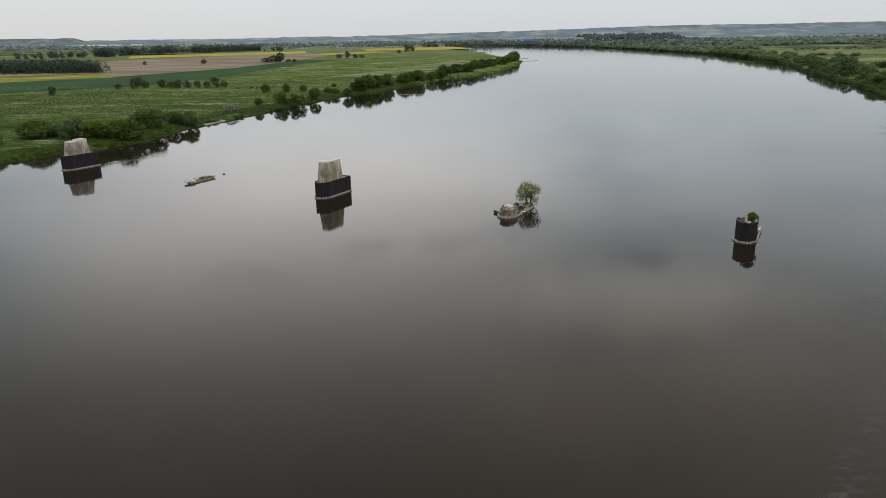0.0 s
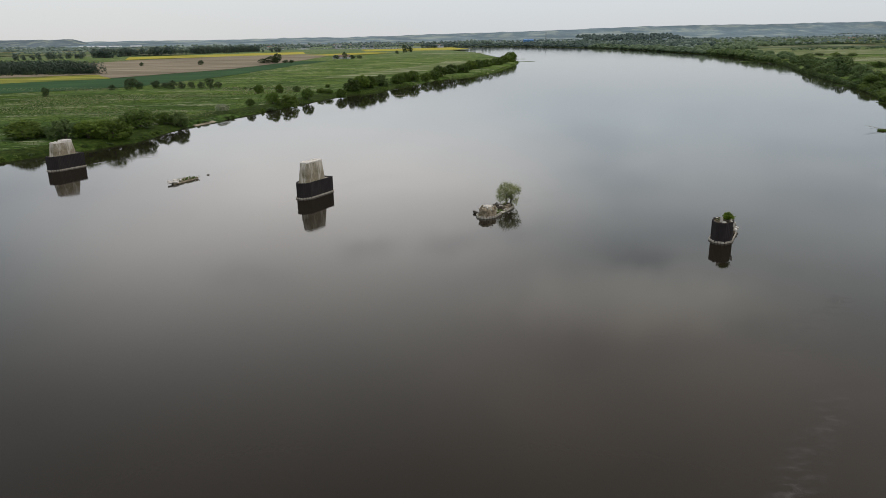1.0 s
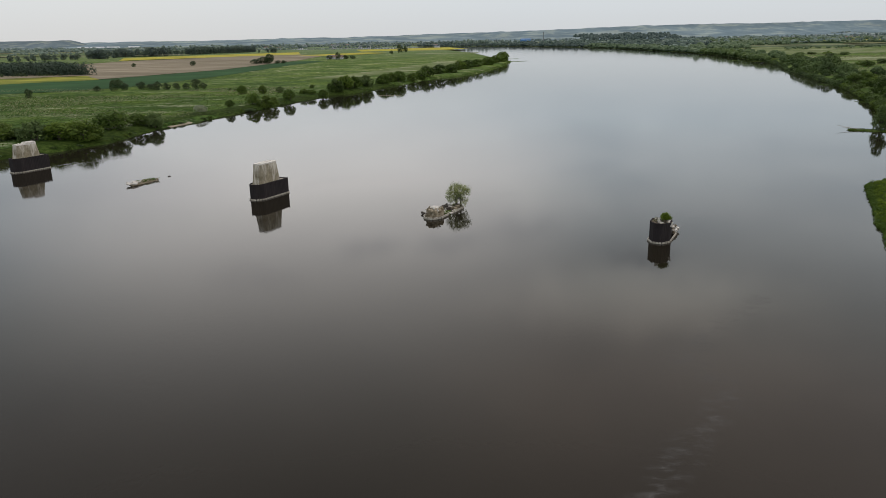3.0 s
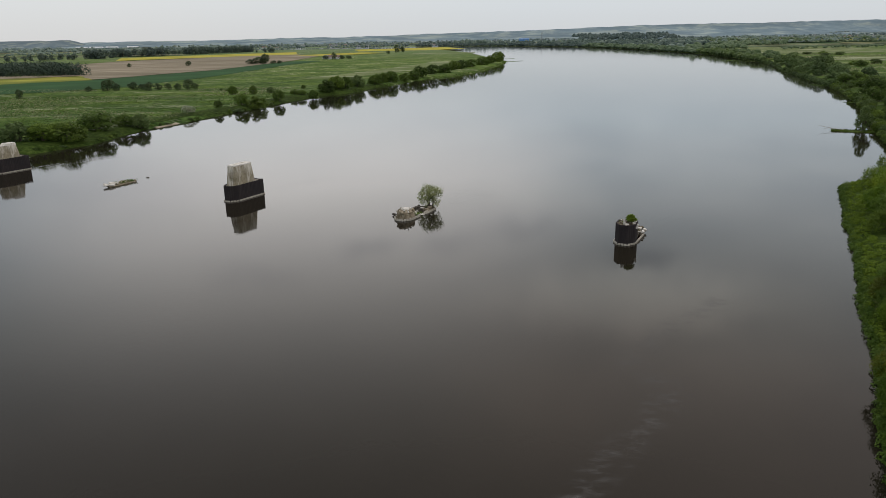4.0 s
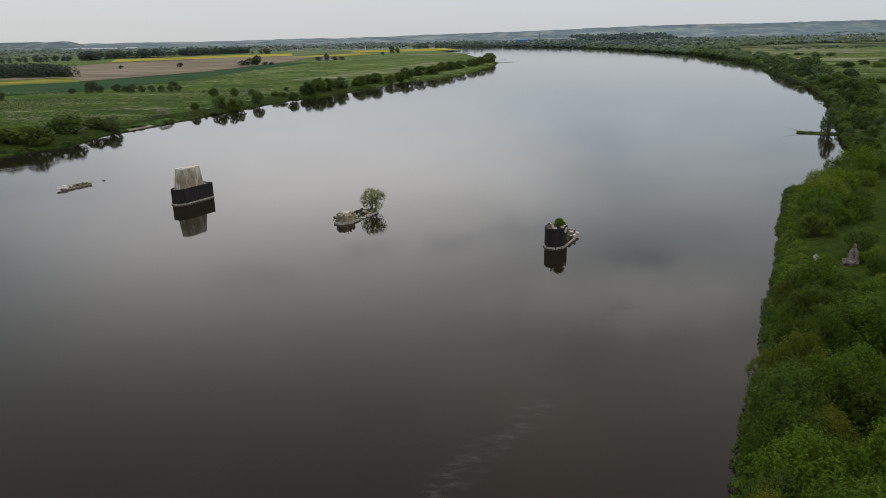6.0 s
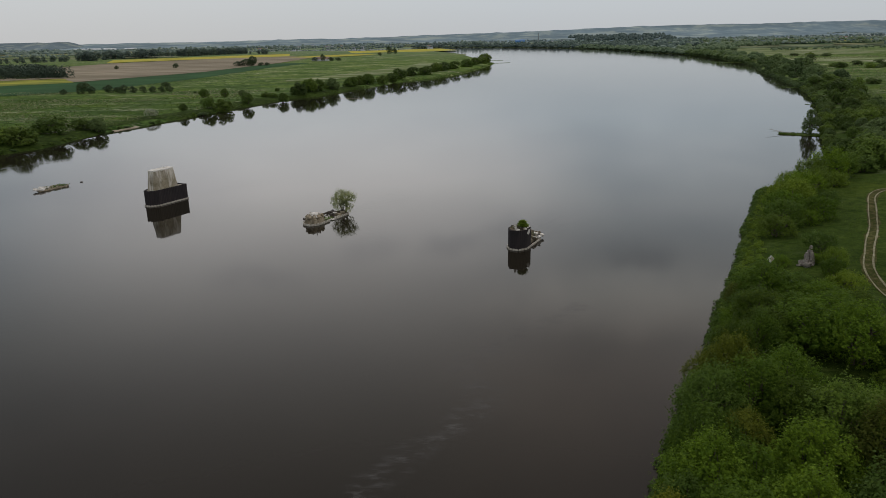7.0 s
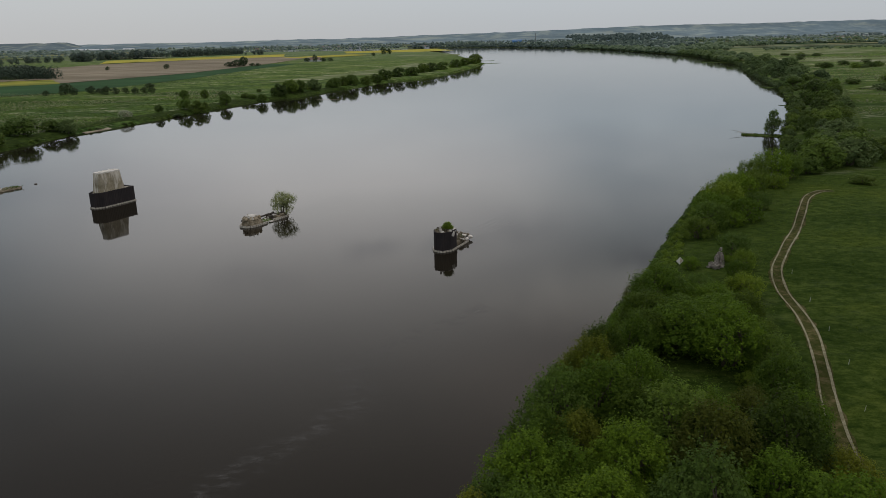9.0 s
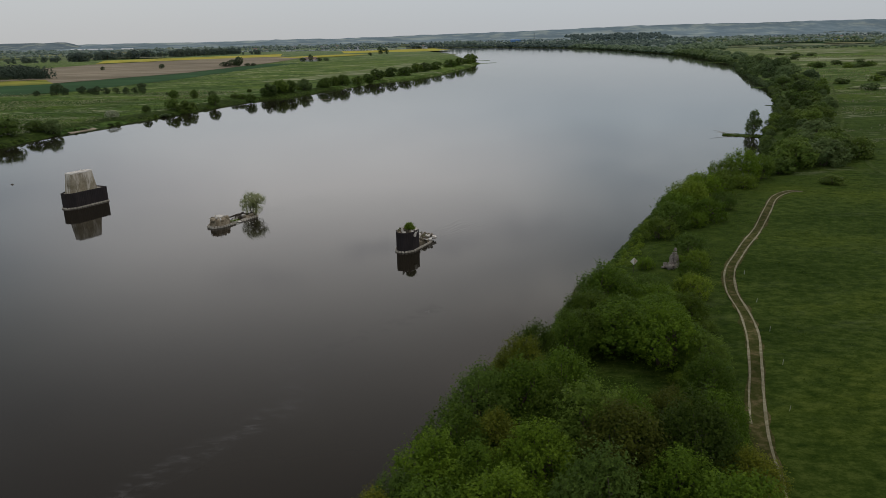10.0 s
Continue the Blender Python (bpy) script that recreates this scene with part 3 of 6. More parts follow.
def ground_sheet():
    def steps(*runs):
        out = []
        for a, b, s in runs:
            out += list(np.arange(a, b, s))
        return np.array(out)
    far = [4900, 4300, 3700, 3100, 2600, 2150, 1750, 1400, 1100, 900]
    xs = np.concatenate([-np.array(far), steps((-800, -200, 30), (-200, 60, 4), (60, 260, 3), (260, 520, 6), (520, 900, 40)), np.array(far[::-1])])
    ys = np.concatenate([-np.array([3000, 2000, 1200, 800]), steps((-500, 20, 20), (20, 260, 3), (260, 420, 4), (420, 800, 6), (800, 1500, 12), (1500, 3200, 30), (3200, 4950, 150))])
    gx, gy = np.meshgrid(xs, ys)
    gz = land_height(gx, gy)
    verts = np.stack([gx, gy, gz], -1).reshape(-1, 3)
    nx, ny = len(xs), len(ys)
    idx = np.arange(nx * ny).reshape(ny, nx)
    faces = np.stack([idx[:-1, :-1], idx[:-1, 1:], idx[1:, 1:], idx[1:, :-1]], -1).reshape(-1, 4)
    me = bpy.data.meshes.new("ground")
    me.from_pydata(verts.tolist(), [], faces.tolist())
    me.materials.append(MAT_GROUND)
    for p in me.polygons:
        p.use_smooth = True
    return tagged(new("ground", me), "flat green flood-plain meadow with pale flowering bands", "ground", kind="structure")


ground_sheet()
bm = bmesh.new()
bm.faces.new([bm.verts.new(v) for v in ((-950, -450, 0), (700, -450, 0), (700, 3150, 0), (-950, 3150, 0))])
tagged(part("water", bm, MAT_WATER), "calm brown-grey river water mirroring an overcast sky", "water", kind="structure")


def patch(name, outline, z, material, label, category="field"):
    """A field: a sheet over an outline whose edges wander a little."""
    bm = bmesh.new()
    pts = []
    for p, d in along(list(outline) + [outline[0]], 22.0):
        w = 3.0 * noise.noise(Vector((p.x * 0.03, p.y * 0.03, z)))
        pts.append((p.x - d.y * w, p.y + d.x * w))
    bm.faces.new([bm.verts.new((x, y, z)) for x, y in pts])
    bm.normal_update()
    bmesh.ops.triangulate(bm, faces=bm.faces[:], ngon_method="EAR_CLIP")
    return tagged(part(name, bm, material), label, category, kind="structure")


MAT_RAPE = surface("rapeseed_bloom", [(0.35, (0.24, 0.25, 0.05)), (0.5, (0.46, 0.42, 0.07)), (0.7, (0.60, 0.53, 0.08))], 0.03, 0.95, 0, 0, 0.02, 0.25, (0.4, 1.5, 1, 0.3))
MAT_PLOUGH = surface("bare_ploughed_soil", [(0.35, (0.155, 0.145, 0.095)), (0.5, (0.265, 0.225, 0.160)), (0.65, (0.37, 0.325, 0.24))], 0.03, 0.95, 0, 0, 0.006, 0.25, (0.3, 2, 1, 0.5))
MAT_CROP = surface("young_cereal_crop", [(0.3, (0.030, 0.082, 0.030)), (0.7, (0.050, 0.112, 0.044))], 0.05, 0.95, 0, 0, 0.015, 0.25, (0.3, 2, 1, 0.3))
MAT_PALEFIELD = surface("pale_flowering_hay", [(0.38, (0.080, 0.130, 0.026)), (0.50, (0.150, 0.195, 0.065)), (0.62, (0.40, 0.41, 0.28))], 0.05, 0.95, 0, 0, 0.012, 0.3, (0.3, 1.6, 1, 0.15))
FZ = LAND + 0.3
patch("crop_field", [(-900, 560), (-480, 545), (-355, 575), (-271, 646), (-236, 824), (-217, 1126), (-189, 1294), (-247, 1286), (-273, 1143), (-283, 991), (-358, 784), (-438, 715), (-900, 640)], FZ, MAT_CROP, "dark green young cereal field on the flood plain")
MAT_RAPE_THIN = surface("thin_rapeseed_bloom", [(0.35, (0.11, 0.16, 0.035)), (0.5, (0.25, 0.26, 0.05)), (0.7, (0.40, 0.38, 0.06))], 0.03, 0.95, 0, 0, 0.02, 0.25, (0.4, 1.5, 1, 0.3))
patch("rapeseed_field", [(-1000, 690), (-438, 715), (-355, 783), (-398, 873), (-505, 826), (-1000, 800)], FZ + 0.15, MAT_RAPE_THIN, "yellow blooming rapeseed strip beside ploughed land")
patch("ploughed_field", [(-1000, 795), (-505, 826), (-417, 878), (-358, 790), (-283, 995), (-253, 1317), (-253, 1651), (-343, 1793), (-499, 1669), (-624, 1451), (-640, 1250), (-1000, 1150)], FZ + 0.3, MAT_PLOUGH, "bare brown ploughed field")
patch("rapeseed_field", [(-648, 1494), (-499, 1669), (-336, 1790), (-395, 2064), (-568, 1901), (-738, 1726)], FZ + 0.45, MAT_RAPE, "yellow blooming rapeseed field behind ploughed land")
patch("rapeseed_field", [(-264, 2303), (-218, 2036), (-17, 2065), (81, 2167), (18, 2514)], FZ, MAT_RAPE, "distant yellow rapeseed field")
patch("rapeseed_field", [(-322, 1683), (-188, 1887), (-124, 1794), (-233, 1597)], FZ + 0.6, MAT_RAPE, "narrow yellow rapeseed strip in the meadow")
patch("hay_field", [(-55, 1740), (92, 1720), (86, 1634), (-51, 1652)], FZ, MAT_PALEFIELD, "narrow pale hay strip in the meadow")
patch("hay_field", [(-128, 735), (-83, 740), (-20, 870), (20, 1040), (48, 1150), (5, 1170), (-40, 980), (-90, 830)], FZ, MAT_PALEFIELD, "pale flowering hay meadow behind the bank bushes")
patch("hay_field", [(578, 1491), (766, 1809), (880, 1600), (900, 1300), (639, 1228), (567, 1284)], FZ, MAT_PALEFIELD, "pale flowering hay meadow")
patch("hay_field", [(559, 1126), (709, 1080), (900, 1050), (860, 900), (627, 920), (505, 966)], FZ, MAT_PALEFIELD, "pale flowering hay meadow")
patch("hay_field", [(358, 528), (385, 550), (480, 540), (560, 500), (480, 470), (410, 488)], FZ, MAT_PALEFIELD, "pale flowering hay meadow")
patch("crop_field", [(800, 1900), (1700, 1800), (1800, 2300), (900, 2400)], FZ, MAT_CROP, "distant green crop field")
patch("rapeseed_field", [(1275, 2628), (2300, 2450), (2500, 2620), (1400, 2800)], FZ, MAT_RAPE, "distant yellow rapeseed strip")
patch("hay_field", [(1300, 2900), (2500, 2700), (2700, 3100), (1500, 3300)], FZ, MAT_PALEFIELD, "distant pale field")
patch("hay_field", [(520, 2900), (1000, 2800), (1100, 3100), (450, 3200)], FZ, MAT_PALEFIELD, "distant pale field")

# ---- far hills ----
# distance haze is put into the hill colours as blue-grey
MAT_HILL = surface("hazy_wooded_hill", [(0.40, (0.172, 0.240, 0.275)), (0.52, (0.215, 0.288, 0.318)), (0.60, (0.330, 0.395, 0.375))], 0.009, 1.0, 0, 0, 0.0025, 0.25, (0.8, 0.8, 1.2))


# hill trees too are paled and blued in colour for haze
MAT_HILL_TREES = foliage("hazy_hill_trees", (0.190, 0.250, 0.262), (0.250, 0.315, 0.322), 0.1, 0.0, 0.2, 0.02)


def strip_material():
    m = surface("strip_farm_land", [(0.3, (0.9, 0.9, 0.9)), (0.7, (1.0, 1.0, 1.0))], 0.02, 0.95, 0, 0, 0.01, 0.15)
    nt = m.node_tree
    bs = nt.nodes["Principled BSDF"]
    old = bs.inputs["Base Color"].links[0].from_socket
    geo = nt.nodes.new("ShaderNodeNewGeometry")
    # crop colours, all lifted paler to include distance haze
    col = ramp(nt, [(0.0, (0.115, 0.165, 0.085)), (0.25, (0.17, 0.22, 0.11)), (0.45, (0.22, 0.265, 0.15)), (0.6, (0.13, 0.185, 0.11)), (0.75, (0.31, 0.31, 0.21)), (0.88, (0.40, 0.38, 0.15)), (1.0, (0.27, 0.31, 0.20))])
    nt.links.new(geo.outputs["Random Per Island"], col.inputs["Fac"])
    nt.links.new(blend(nt, old, col.outputs["Color"], 1.0, "MULTIPLY"), bs.inputs["Base Color"])
    return m


MAT_STRIPS = strip_material()


def hills(name, profile, y, depth, label, seed, cover=None, bend=0.7):
    """A long ridge: a slope that rises from the plain to an uneven crest."""
    rng = random.Random(seed)
    xs = np.arange(profile[0][0], profile[-1][0] + 1, 45.0)
    top = np.interp(xs, [p[0] for p in profile], [p[1] for p in profile])
    verts, faces = [], []
    rows = 12
    for i, x in enumerate(xs):
        for k in range(rows):
            u = k / (rows - 1)
            z = LAND - 2 + (top[i] - LAND + 2) * (u ** bend) + (rng.uniform(-2.2, 2.2) if k == rows - 1 else rng.uniform(-1.5, 1.5)) * (k > 0)
            verts.append((x, y - depth * (1 - u) + rng.uniform(-15, 15), z))
    for i in range(len(xs) - 1):
        for k in range(rows - 1):
            a = i * rows + k
            faces.append((a, a + rows, a + rows + 1, a + 1))
    return tagged(array_part(name, verts, faces, cover or MAT_HILL), label, "hills", kind="structure")


# the bluff's blue-grey holds the same painted haze
MAT_BLUFF = surface("hazy_wooded_bluff", [(0.35, (0.125, 0.170, 0.195)), (0.52, (0.165, 0.215, 0.235)), (0.62, (0.29, 0.335, 0.30))], 0.012, 1.0, 0, 0, 0.003, 0.2, (1, 1, 3))
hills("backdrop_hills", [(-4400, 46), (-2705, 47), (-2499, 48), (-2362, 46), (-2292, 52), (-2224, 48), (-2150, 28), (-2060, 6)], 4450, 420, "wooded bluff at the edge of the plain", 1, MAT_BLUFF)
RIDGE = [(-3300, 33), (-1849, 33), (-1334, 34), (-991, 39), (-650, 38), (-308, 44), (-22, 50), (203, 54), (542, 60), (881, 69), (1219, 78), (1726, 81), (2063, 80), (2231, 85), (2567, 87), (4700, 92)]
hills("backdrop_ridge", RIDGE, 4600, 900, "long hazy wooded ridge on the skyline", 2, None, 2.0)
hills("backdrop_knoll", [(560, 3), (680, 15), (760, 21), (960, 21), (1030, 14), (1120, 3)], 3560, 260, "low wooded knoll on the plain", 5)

# ---- plants ----


def leaf_quads(rng, centres, normals, size, flat=0.5):
    """Bent four-cornered leaf sprays at the given places, turned by chance round the given ways."""
    n = len(centres)
    nn = normals + rng.normal(0, flat, (n, 3))
    nn /= np.linalg.norm(nn, axis=1, keepdims=True)
    a = np.cross(nn, rng.normal(0, 1, (n, 3)))
    a /= np.linalg.norm(a, axis=1, keepdims=True)
    b = np.cross(nn, a)
    s = size * rng.uniform(0.6, 1.35, (n, 1))
    w = s * rng.uniform(0.35, 0.7, (n, 1))
    lift = nn * s * rng.uniform(-0.15, 0.3, (n, 1))
    return np.stack([centres - a * s, centres - b * w + lift, centres + a * s, centres + b * w + lift], 1)


def crown_array(seed, radius, height, low, count, leaf, lobes, weeping=0.0, shoot=0.0, puff=1.0, flat=0.5, ball=None):
    """Leaf sprays over the outside of a heap of leafy lobes, with gaps between them; low: height of the crown's underside."""
    rng = np.random.default_rng(seed)
    cs, rs = [], []
    for k in range(lobes):
        a = k * 2.39996 + rng.uniform(-0.5, 0.5)
        u = ((k + 0.5) / lobes) ** 0.5
        size = rng.uniform(0.24, 0.38) * puff
        if ball:
            reach = radius * (1 - size * 0.8) * u
            top = (1 - 0.75 * u * u) ** 0.5
            zz = low + (height - low) * (1 - size * 0.75) * (ball[0] + (ball[1] - ball[0]) * top * rng.uniform(0.72, 1.04))
            if k % 3 == 2:
                zz = low + (zz - low) * rng.uniform(0.2, 0.6)
        else:
            reach = radius * (1 - size * 0.8) * u
            zz = low + (height - low) * (1 - size * 0.45) * (1 - 0.62 * u ** 1.5) * rng.uniform(0.80, 1.06)
            if k % 3 == 2:
                zz = low + (zz - low) * rng.uniform(0.25, 0.65)
        cs.append((math.cos(a) * reach, math.sin(a) * reach, zz))
        rs.append(radius * size)
    cs, rs = np.array(cs), np.array(rs)
    per = 8 if shoot else 1
    n = count // per
    tall = 1.0 if ball else 1.5
    pick = rng.choice(lobes, n * 4, p=rs ** 2 / (rs ** 2).sum())
    d = rng.normal(0, 1, (n * 4, 3))
    d[:, 2] = np.where(rng.uniform(0, 1, n * 4) < 0.5, np.abs(d[:, 2]), d[:, 2])
    d /= np.linalg.norm(d, axis=1, keepdims=True)
    p = cs[pick] + d * rs[pick][:, None] * np.array([1, 1, tall]) * rng.uniform(0.82, 1.06, (n * 4, 1))
    away = np.linalg.norm((p[:, None, :] - cs[None]) / np.array([1, 1, tall]), axis=2) / rs[None]
    keep = np.flatnonzero(away.min(1) > 0.78)[:n]
    p, d = p[keep], d[keep]
    n = len(p)
    if shoot:
        way = d * 0.55 + np.array([0, 0, 0.8]) + rng.normal(0, 0.2, (n, 3))
        run = rng.uniform(0.3, 1.2, (n, 1)) * shoot
        p = np.repeat(p, per, 0) + np.repeat(way * run, per, 0) * rng.uniform(-0.3, 1.0, (n * per, 1)) + rng.normal(0, leaf * 0.5, (n * per, 3))
        d = np.repeat(d, per, 0)
    if weeping:
        p[:, 2] -= weeping * np.maximum(0, np.linalg.norm(p[:, :2], axis=1) / radius - 0.45) * height * rng.uniform(0.3, 1, len(p))
    p[:, 2] = np.maximum(p[:, 2], 0.1 + rng.uniform(0, 0.3, len(p)))
    return leaf_quads(rng, p, d + np.array([0, 0, 0.45]), leaf, flat), cs


def tree(name, seed, radius, height, low, count, leaf, lobes, leaves, label, category, stems=1, weeping=0.0, group="", shoot=0.0, puff=1.0, flat=0.5, ball=None, fine=False):
    """A plant with a tapered trunk, limbs to its lobes and a crown of leaf sprays."""
    rng = random.Random(seed)
    thing = empty(name, Matrix(), label, category, group)
    q, cs = crown_array(seed, radius, height, low, count, leaf, lobes, weeping, shoot, puff, flat, ball)
    bm = bmesh.new()
    girth = 0.03 * height + 0.03
    for s in range(stems):
        a = 2 * math.pi * s / stems + rng.uniform(0, 1)
        k = 0.0 if stems == 1 else 0.10 * radius
        foot = Vector((math.cos(a) * k, math.sin(a) * k, -0.6))
        fork = Vector((math.cos(a) * k * 3 + rng.uniform(-0.2, 0.2), math.sin(a) * k * 3 + rng.uniform(-0.2, 0.2), max(low, height * 0.3)))
        tube(bm, [foot, foot.lerp(fork, 0.5) + Vector((rng.uniform(-0.1, 0.1), rng.uniform(-0.1, 0.1), 0)), fork], [girth, girth * 0.8, girth * 0.6])
        for c in list(cs)[s::stems][:6]:
            tube(bm, [fork, fork.lerp(Vector(c), 0.5) + Vector((0, 0, 0.25)), Vector(c)], [girth * 0.5, girth * 0.3, 0.02], 5)
    part("trunk", bm, MAT_BARK, thing)
    quads_part("crown", q[:, [0, 1, 3]] if fine else q, leaves, thing)
    return thing


def near_ground(x, y):
    return float(land_height(np.array([float(x)]), np.array([float(y)]))[0])


class Stock:
    """Kinds of plants: the first use places the one that was built, the rest copy it."""

    def __init__(self, made):
        self.made, self.used, self.turn = made, set(), 0

    def put(self, x, y, radius, height, rng, z=None):
        k = self.turn % len(self.made)
        self.turn += 1
        thing, r0, h0 = self.made[k]
        if z is None:
            z = float(land_height(np.array([x * 1.0]), np.array([y * 1.0]))[0])
            z = max(z, 0.15)
        m = pose(x, y, z, 0, 0, rng.uniform(0, 360)) @ Matrix.Diagonal((radius / r0, radius / r0, height / h0, 1))
        if k in self.used:
            s0 = thing.scale
            return copy_thing(thing, m @ Matrix.Diagonal((1 / s0[0], 1 / s0[1], 1 / s0[2], 1)))
        self.used.add(k)
        thing.matrix_basis = m
        return thing


THICKET_KINDS = [(MAT_LEAF_NEAR, "bright green willow thicket tree on the river bank"), (MAT_LEAF_NEAR, "bright green poplar sapling clump on the river bank"), (MAT_LEAF_GREY, "grey-green willow thicket tree on the river bank"),
                 (MAT_LEAF_NEAR, "dense green thicket tree on the river bank"), (MAT_LEAF_BRONZE, "olive-green thicket tree with bronze young leaves"), (MAT_LEAF_DARK, "dark green thicket tree on the river bank")]
near_stock = Stock([(tree("bank_tree", 11 + k, 4.2, 8.0, 0.5, 13500, 0.195, 40, mt, lb, "tree", 3, 0.0, "bank thicket", 0.95, 0.8, 0.45, None, True), 4.2, 8.0) for k, (mt, lb) in enumerate(THICKET_KINDS)])
SHRUB_KINDS = [(MAT_LEAF_NEAR, "bright green willow shrub on the river bank"), (MAT_LEAF_SHRUB, "light green willow shrub on the river bank"), (MAT_LEAF_GREY, "grey-green willow shrub on the river bank"), (MAT_LEAF_SHRUB, "light green bushy shrub on the river bank"), (MAT_LEAF_NEAR, "dense bright green shrub on the river bank")]
shrub_stock = Stock([(tree("bank_shrub", 21 + k, 4.2, 6.0, 0.2, 7000, 0.22, 24, mt, lb, "shrub", 4, 0.0, "bank shrubs", 0.9, 0.95, 0.45, (0.1, 0.95, 0), True), 4.2, 6.0) for k, (mt, lb) in enumerate(SHRUB_KINDS)])
BUSH_KINDS = [(MAT_LEAF_BUSH, "rounded green willow bush on the river bank"), (MAT_LEAF_OLIVE, "dark olive-green willow bush on the river bank"), (MAT_LEAF_SAGE, "sage-green willow bush on the river bank"), (MAT_LEAF_BUSH, "bushy green willow on the river bank"), (MAT_LEAF_OLIVE, "dark olive-green bush on the river bank")]
mid_stock = Stock([(tree("bank_bush", 31 + k, 5.0, 8.0, 0.2, 4000, 0.46, 20, mt, lb, "bush", 3, 0.0, "river bank bushes", 0.4, 1.1, 0.4, (0.08, 0.98, 0), True), 5.0, 8.0) for k, (mt, lb) in enumerate(BUSH_KINDS)])
LONG_KINDS = [(MAT_LEAF_OLIVE, "dark olive bush in the belt along the river"), (MAT_LEAF_BUSH, "green willow in the belt along the river"), (MAT_LEAF_SAGE, "sage-green willow in the belt along the river")]
belt_stock = Stock([(tree("belt_tree", 41 + k, 5.0, 8.0, 0.2, 1300, 0.68, 16, mt, lb, "tree", 2, 0.0, "river bank belt", 0.3, 1.15, 0.4, (0.08, 0.98, 0), True), 5.0, 8.0) for k, (mt, lb) in enumerate(LONG_KINDS)])
END_KINDS = [(MAT_LEAF_BELT_DARK, "dark willow in the distant bank belt"), (MAT_LEAF_BELT, "sage-green willow in the distant bank belt"), (MAT_LEAF_BELT_DARK, "dark green bush in the distant bank belt")]
end_stock = Stock([(tree("bank_willow", 45 + k, 5.0, 8.0, 0.1, 620, 0.95, 13, mt, lb, "tree", 1, 0.0, "distant bank belt", 0.0, 1.2, 0.38, (0.06, 0.98, 0), True), 5.0, 8.0) for k, (mt, lb) in enumerate(END_KINDS)])
far_stock = Stock([(tree("field_tree", 51 + k, 5.0, 9.0, 0.3, 1100, 0.66, 14, MAT_LEAF_FIELD, "dark round-crowned tree standing in the fields", "tree", 1, 0.0, "field trees", 0.0, 1.25, 0.38, (0.22, 0.98, 0), True), 5.0, 9.0) for k in range(3)])
row_stock = Stock([(tree("field_tree", 61 + k, 5.0, 11.0, 0.2, 620, 1.05, 12, MAT_LEAF_ROW, "tall dark tree in a row behind the fields", "tree", 1, 0.0, "tree row behind the fields", 0.0, 1.3, 0.38, (0.12, 0.98, 0), True), 5.0, 11.0) for k in range(3)])

rng = random.Random(5)
# the thicket on the near bank: place and crown radius
THICKET = [(72, 53, 3.9), (74, 59, 3.6), (77, 66, 3.8), (78.6, 73, 2.8), (81.6, 78, 3.2), (84, 80, 3.3), (87, 70, 3.7), (82, 68, 3.9), (88, 60, 4.3), (82, 54, 3.9), (90, 55, 4.1), (94, 95, 3.9),
           (99, 104, 4.6), (97, 88, 5.0), (100, 109, 3.6), (102, 83, 4.7), (97, 64, 3.0), (97, 56, 4.2), (104, 72, 3.0), (101.5, 62, 3.0), (106.5, 80, 3.0)]
THICKET += [(94, 50, 3.5), (101, 52, 3.0), (109.5, 97, 3.0), (78, 47, 4.0), (72, 45, 4.0), (86, 46, 4.2), (97, 45, 4.0), (67, 47, 3.2), (92.5, 88, 3.6), (94.6, 101, 2.0), (104, 93, 4.2), (96, 100, 3.2), (106, 100, 3.6)]
THICKET += [(78, 60, 3.2), (85, 64, 3.4), (92, 62, 3.0), (86, 76, 2.8), (69, 50, 3.0), (76, 53, 3.4), (96.5, 106, 2.8), (92.8, 92, 2.6), (100, 97, 3.2), (92.4, 97, 2.6), (95.4, 103.5, 2.4), (90.4, 89, 2.3)]
for x, y, r in THICKET:
    near_stock.put(x, y, r * 1.12, rng.uniform(1.9, 2.3) * r if y < 75 else rng.uniform(1.35, 1.7) * r, rng)
for x, y, r, h in [(82.2, 75, 3.6, 8.4), (85, 81, 3.4, 7.8), (90, 84, 3.2, 6.8)]:
    near_stock.put(x, y, r, h, rng)
for x, y in [(100, 70), (102.5, 77), (98, 67), (103, 68), (95, 69), (104, 74), (109, 86), (108, 90), (111, 93), (111, 104), (106, 107), (104, 112)]:
    shrub_stock.put(x, y, rng.uniform(1.5, 2.4), rng.uniform(1.6, 2.8), rng)
# single bushes further along the near bank
for x, y, r, h in [(121, 131, 3.4, 4.6), (119.5, 122.5, 2.6, 3.8), (110.5, 124.5, 1.9, 2.4), (116.5, 117, 2.4, 3.4), (114, 108, 3.0, 4.0), (108, 112, 2.4, 2.8), (113, 110, 2.2, 2.6), (117, 125.5, 1.6, 2.0)]:
    shrub_stock.put(x, y, r, h, rng)
BANK = [(127, 160, 5.2, 6.6), (119, 146, 4.0, 4.6), (124, 153, 4.6, 6.4), (132, 168, 5.6, 8.0), (138, 175, 5.2, 8.6), (134, 158, 4.4, 5.2), (146, 184, 4.6, 7.0), (141, 169, 3.6, 4.4), (142, 190, 4.0, 5.6), (149, 195, 3.8, 4.6), (160, 205, 6.4, 9.4), (153, 200, 5.2, 7.4), (167, 210, 5.0, 7.8), (156, 193, 3.4, 4.0), (129, 153, 3.0, 3.4)]
for x, y, r, h in BANK:
    shrub_stock.put(x, y, r, h, rng)
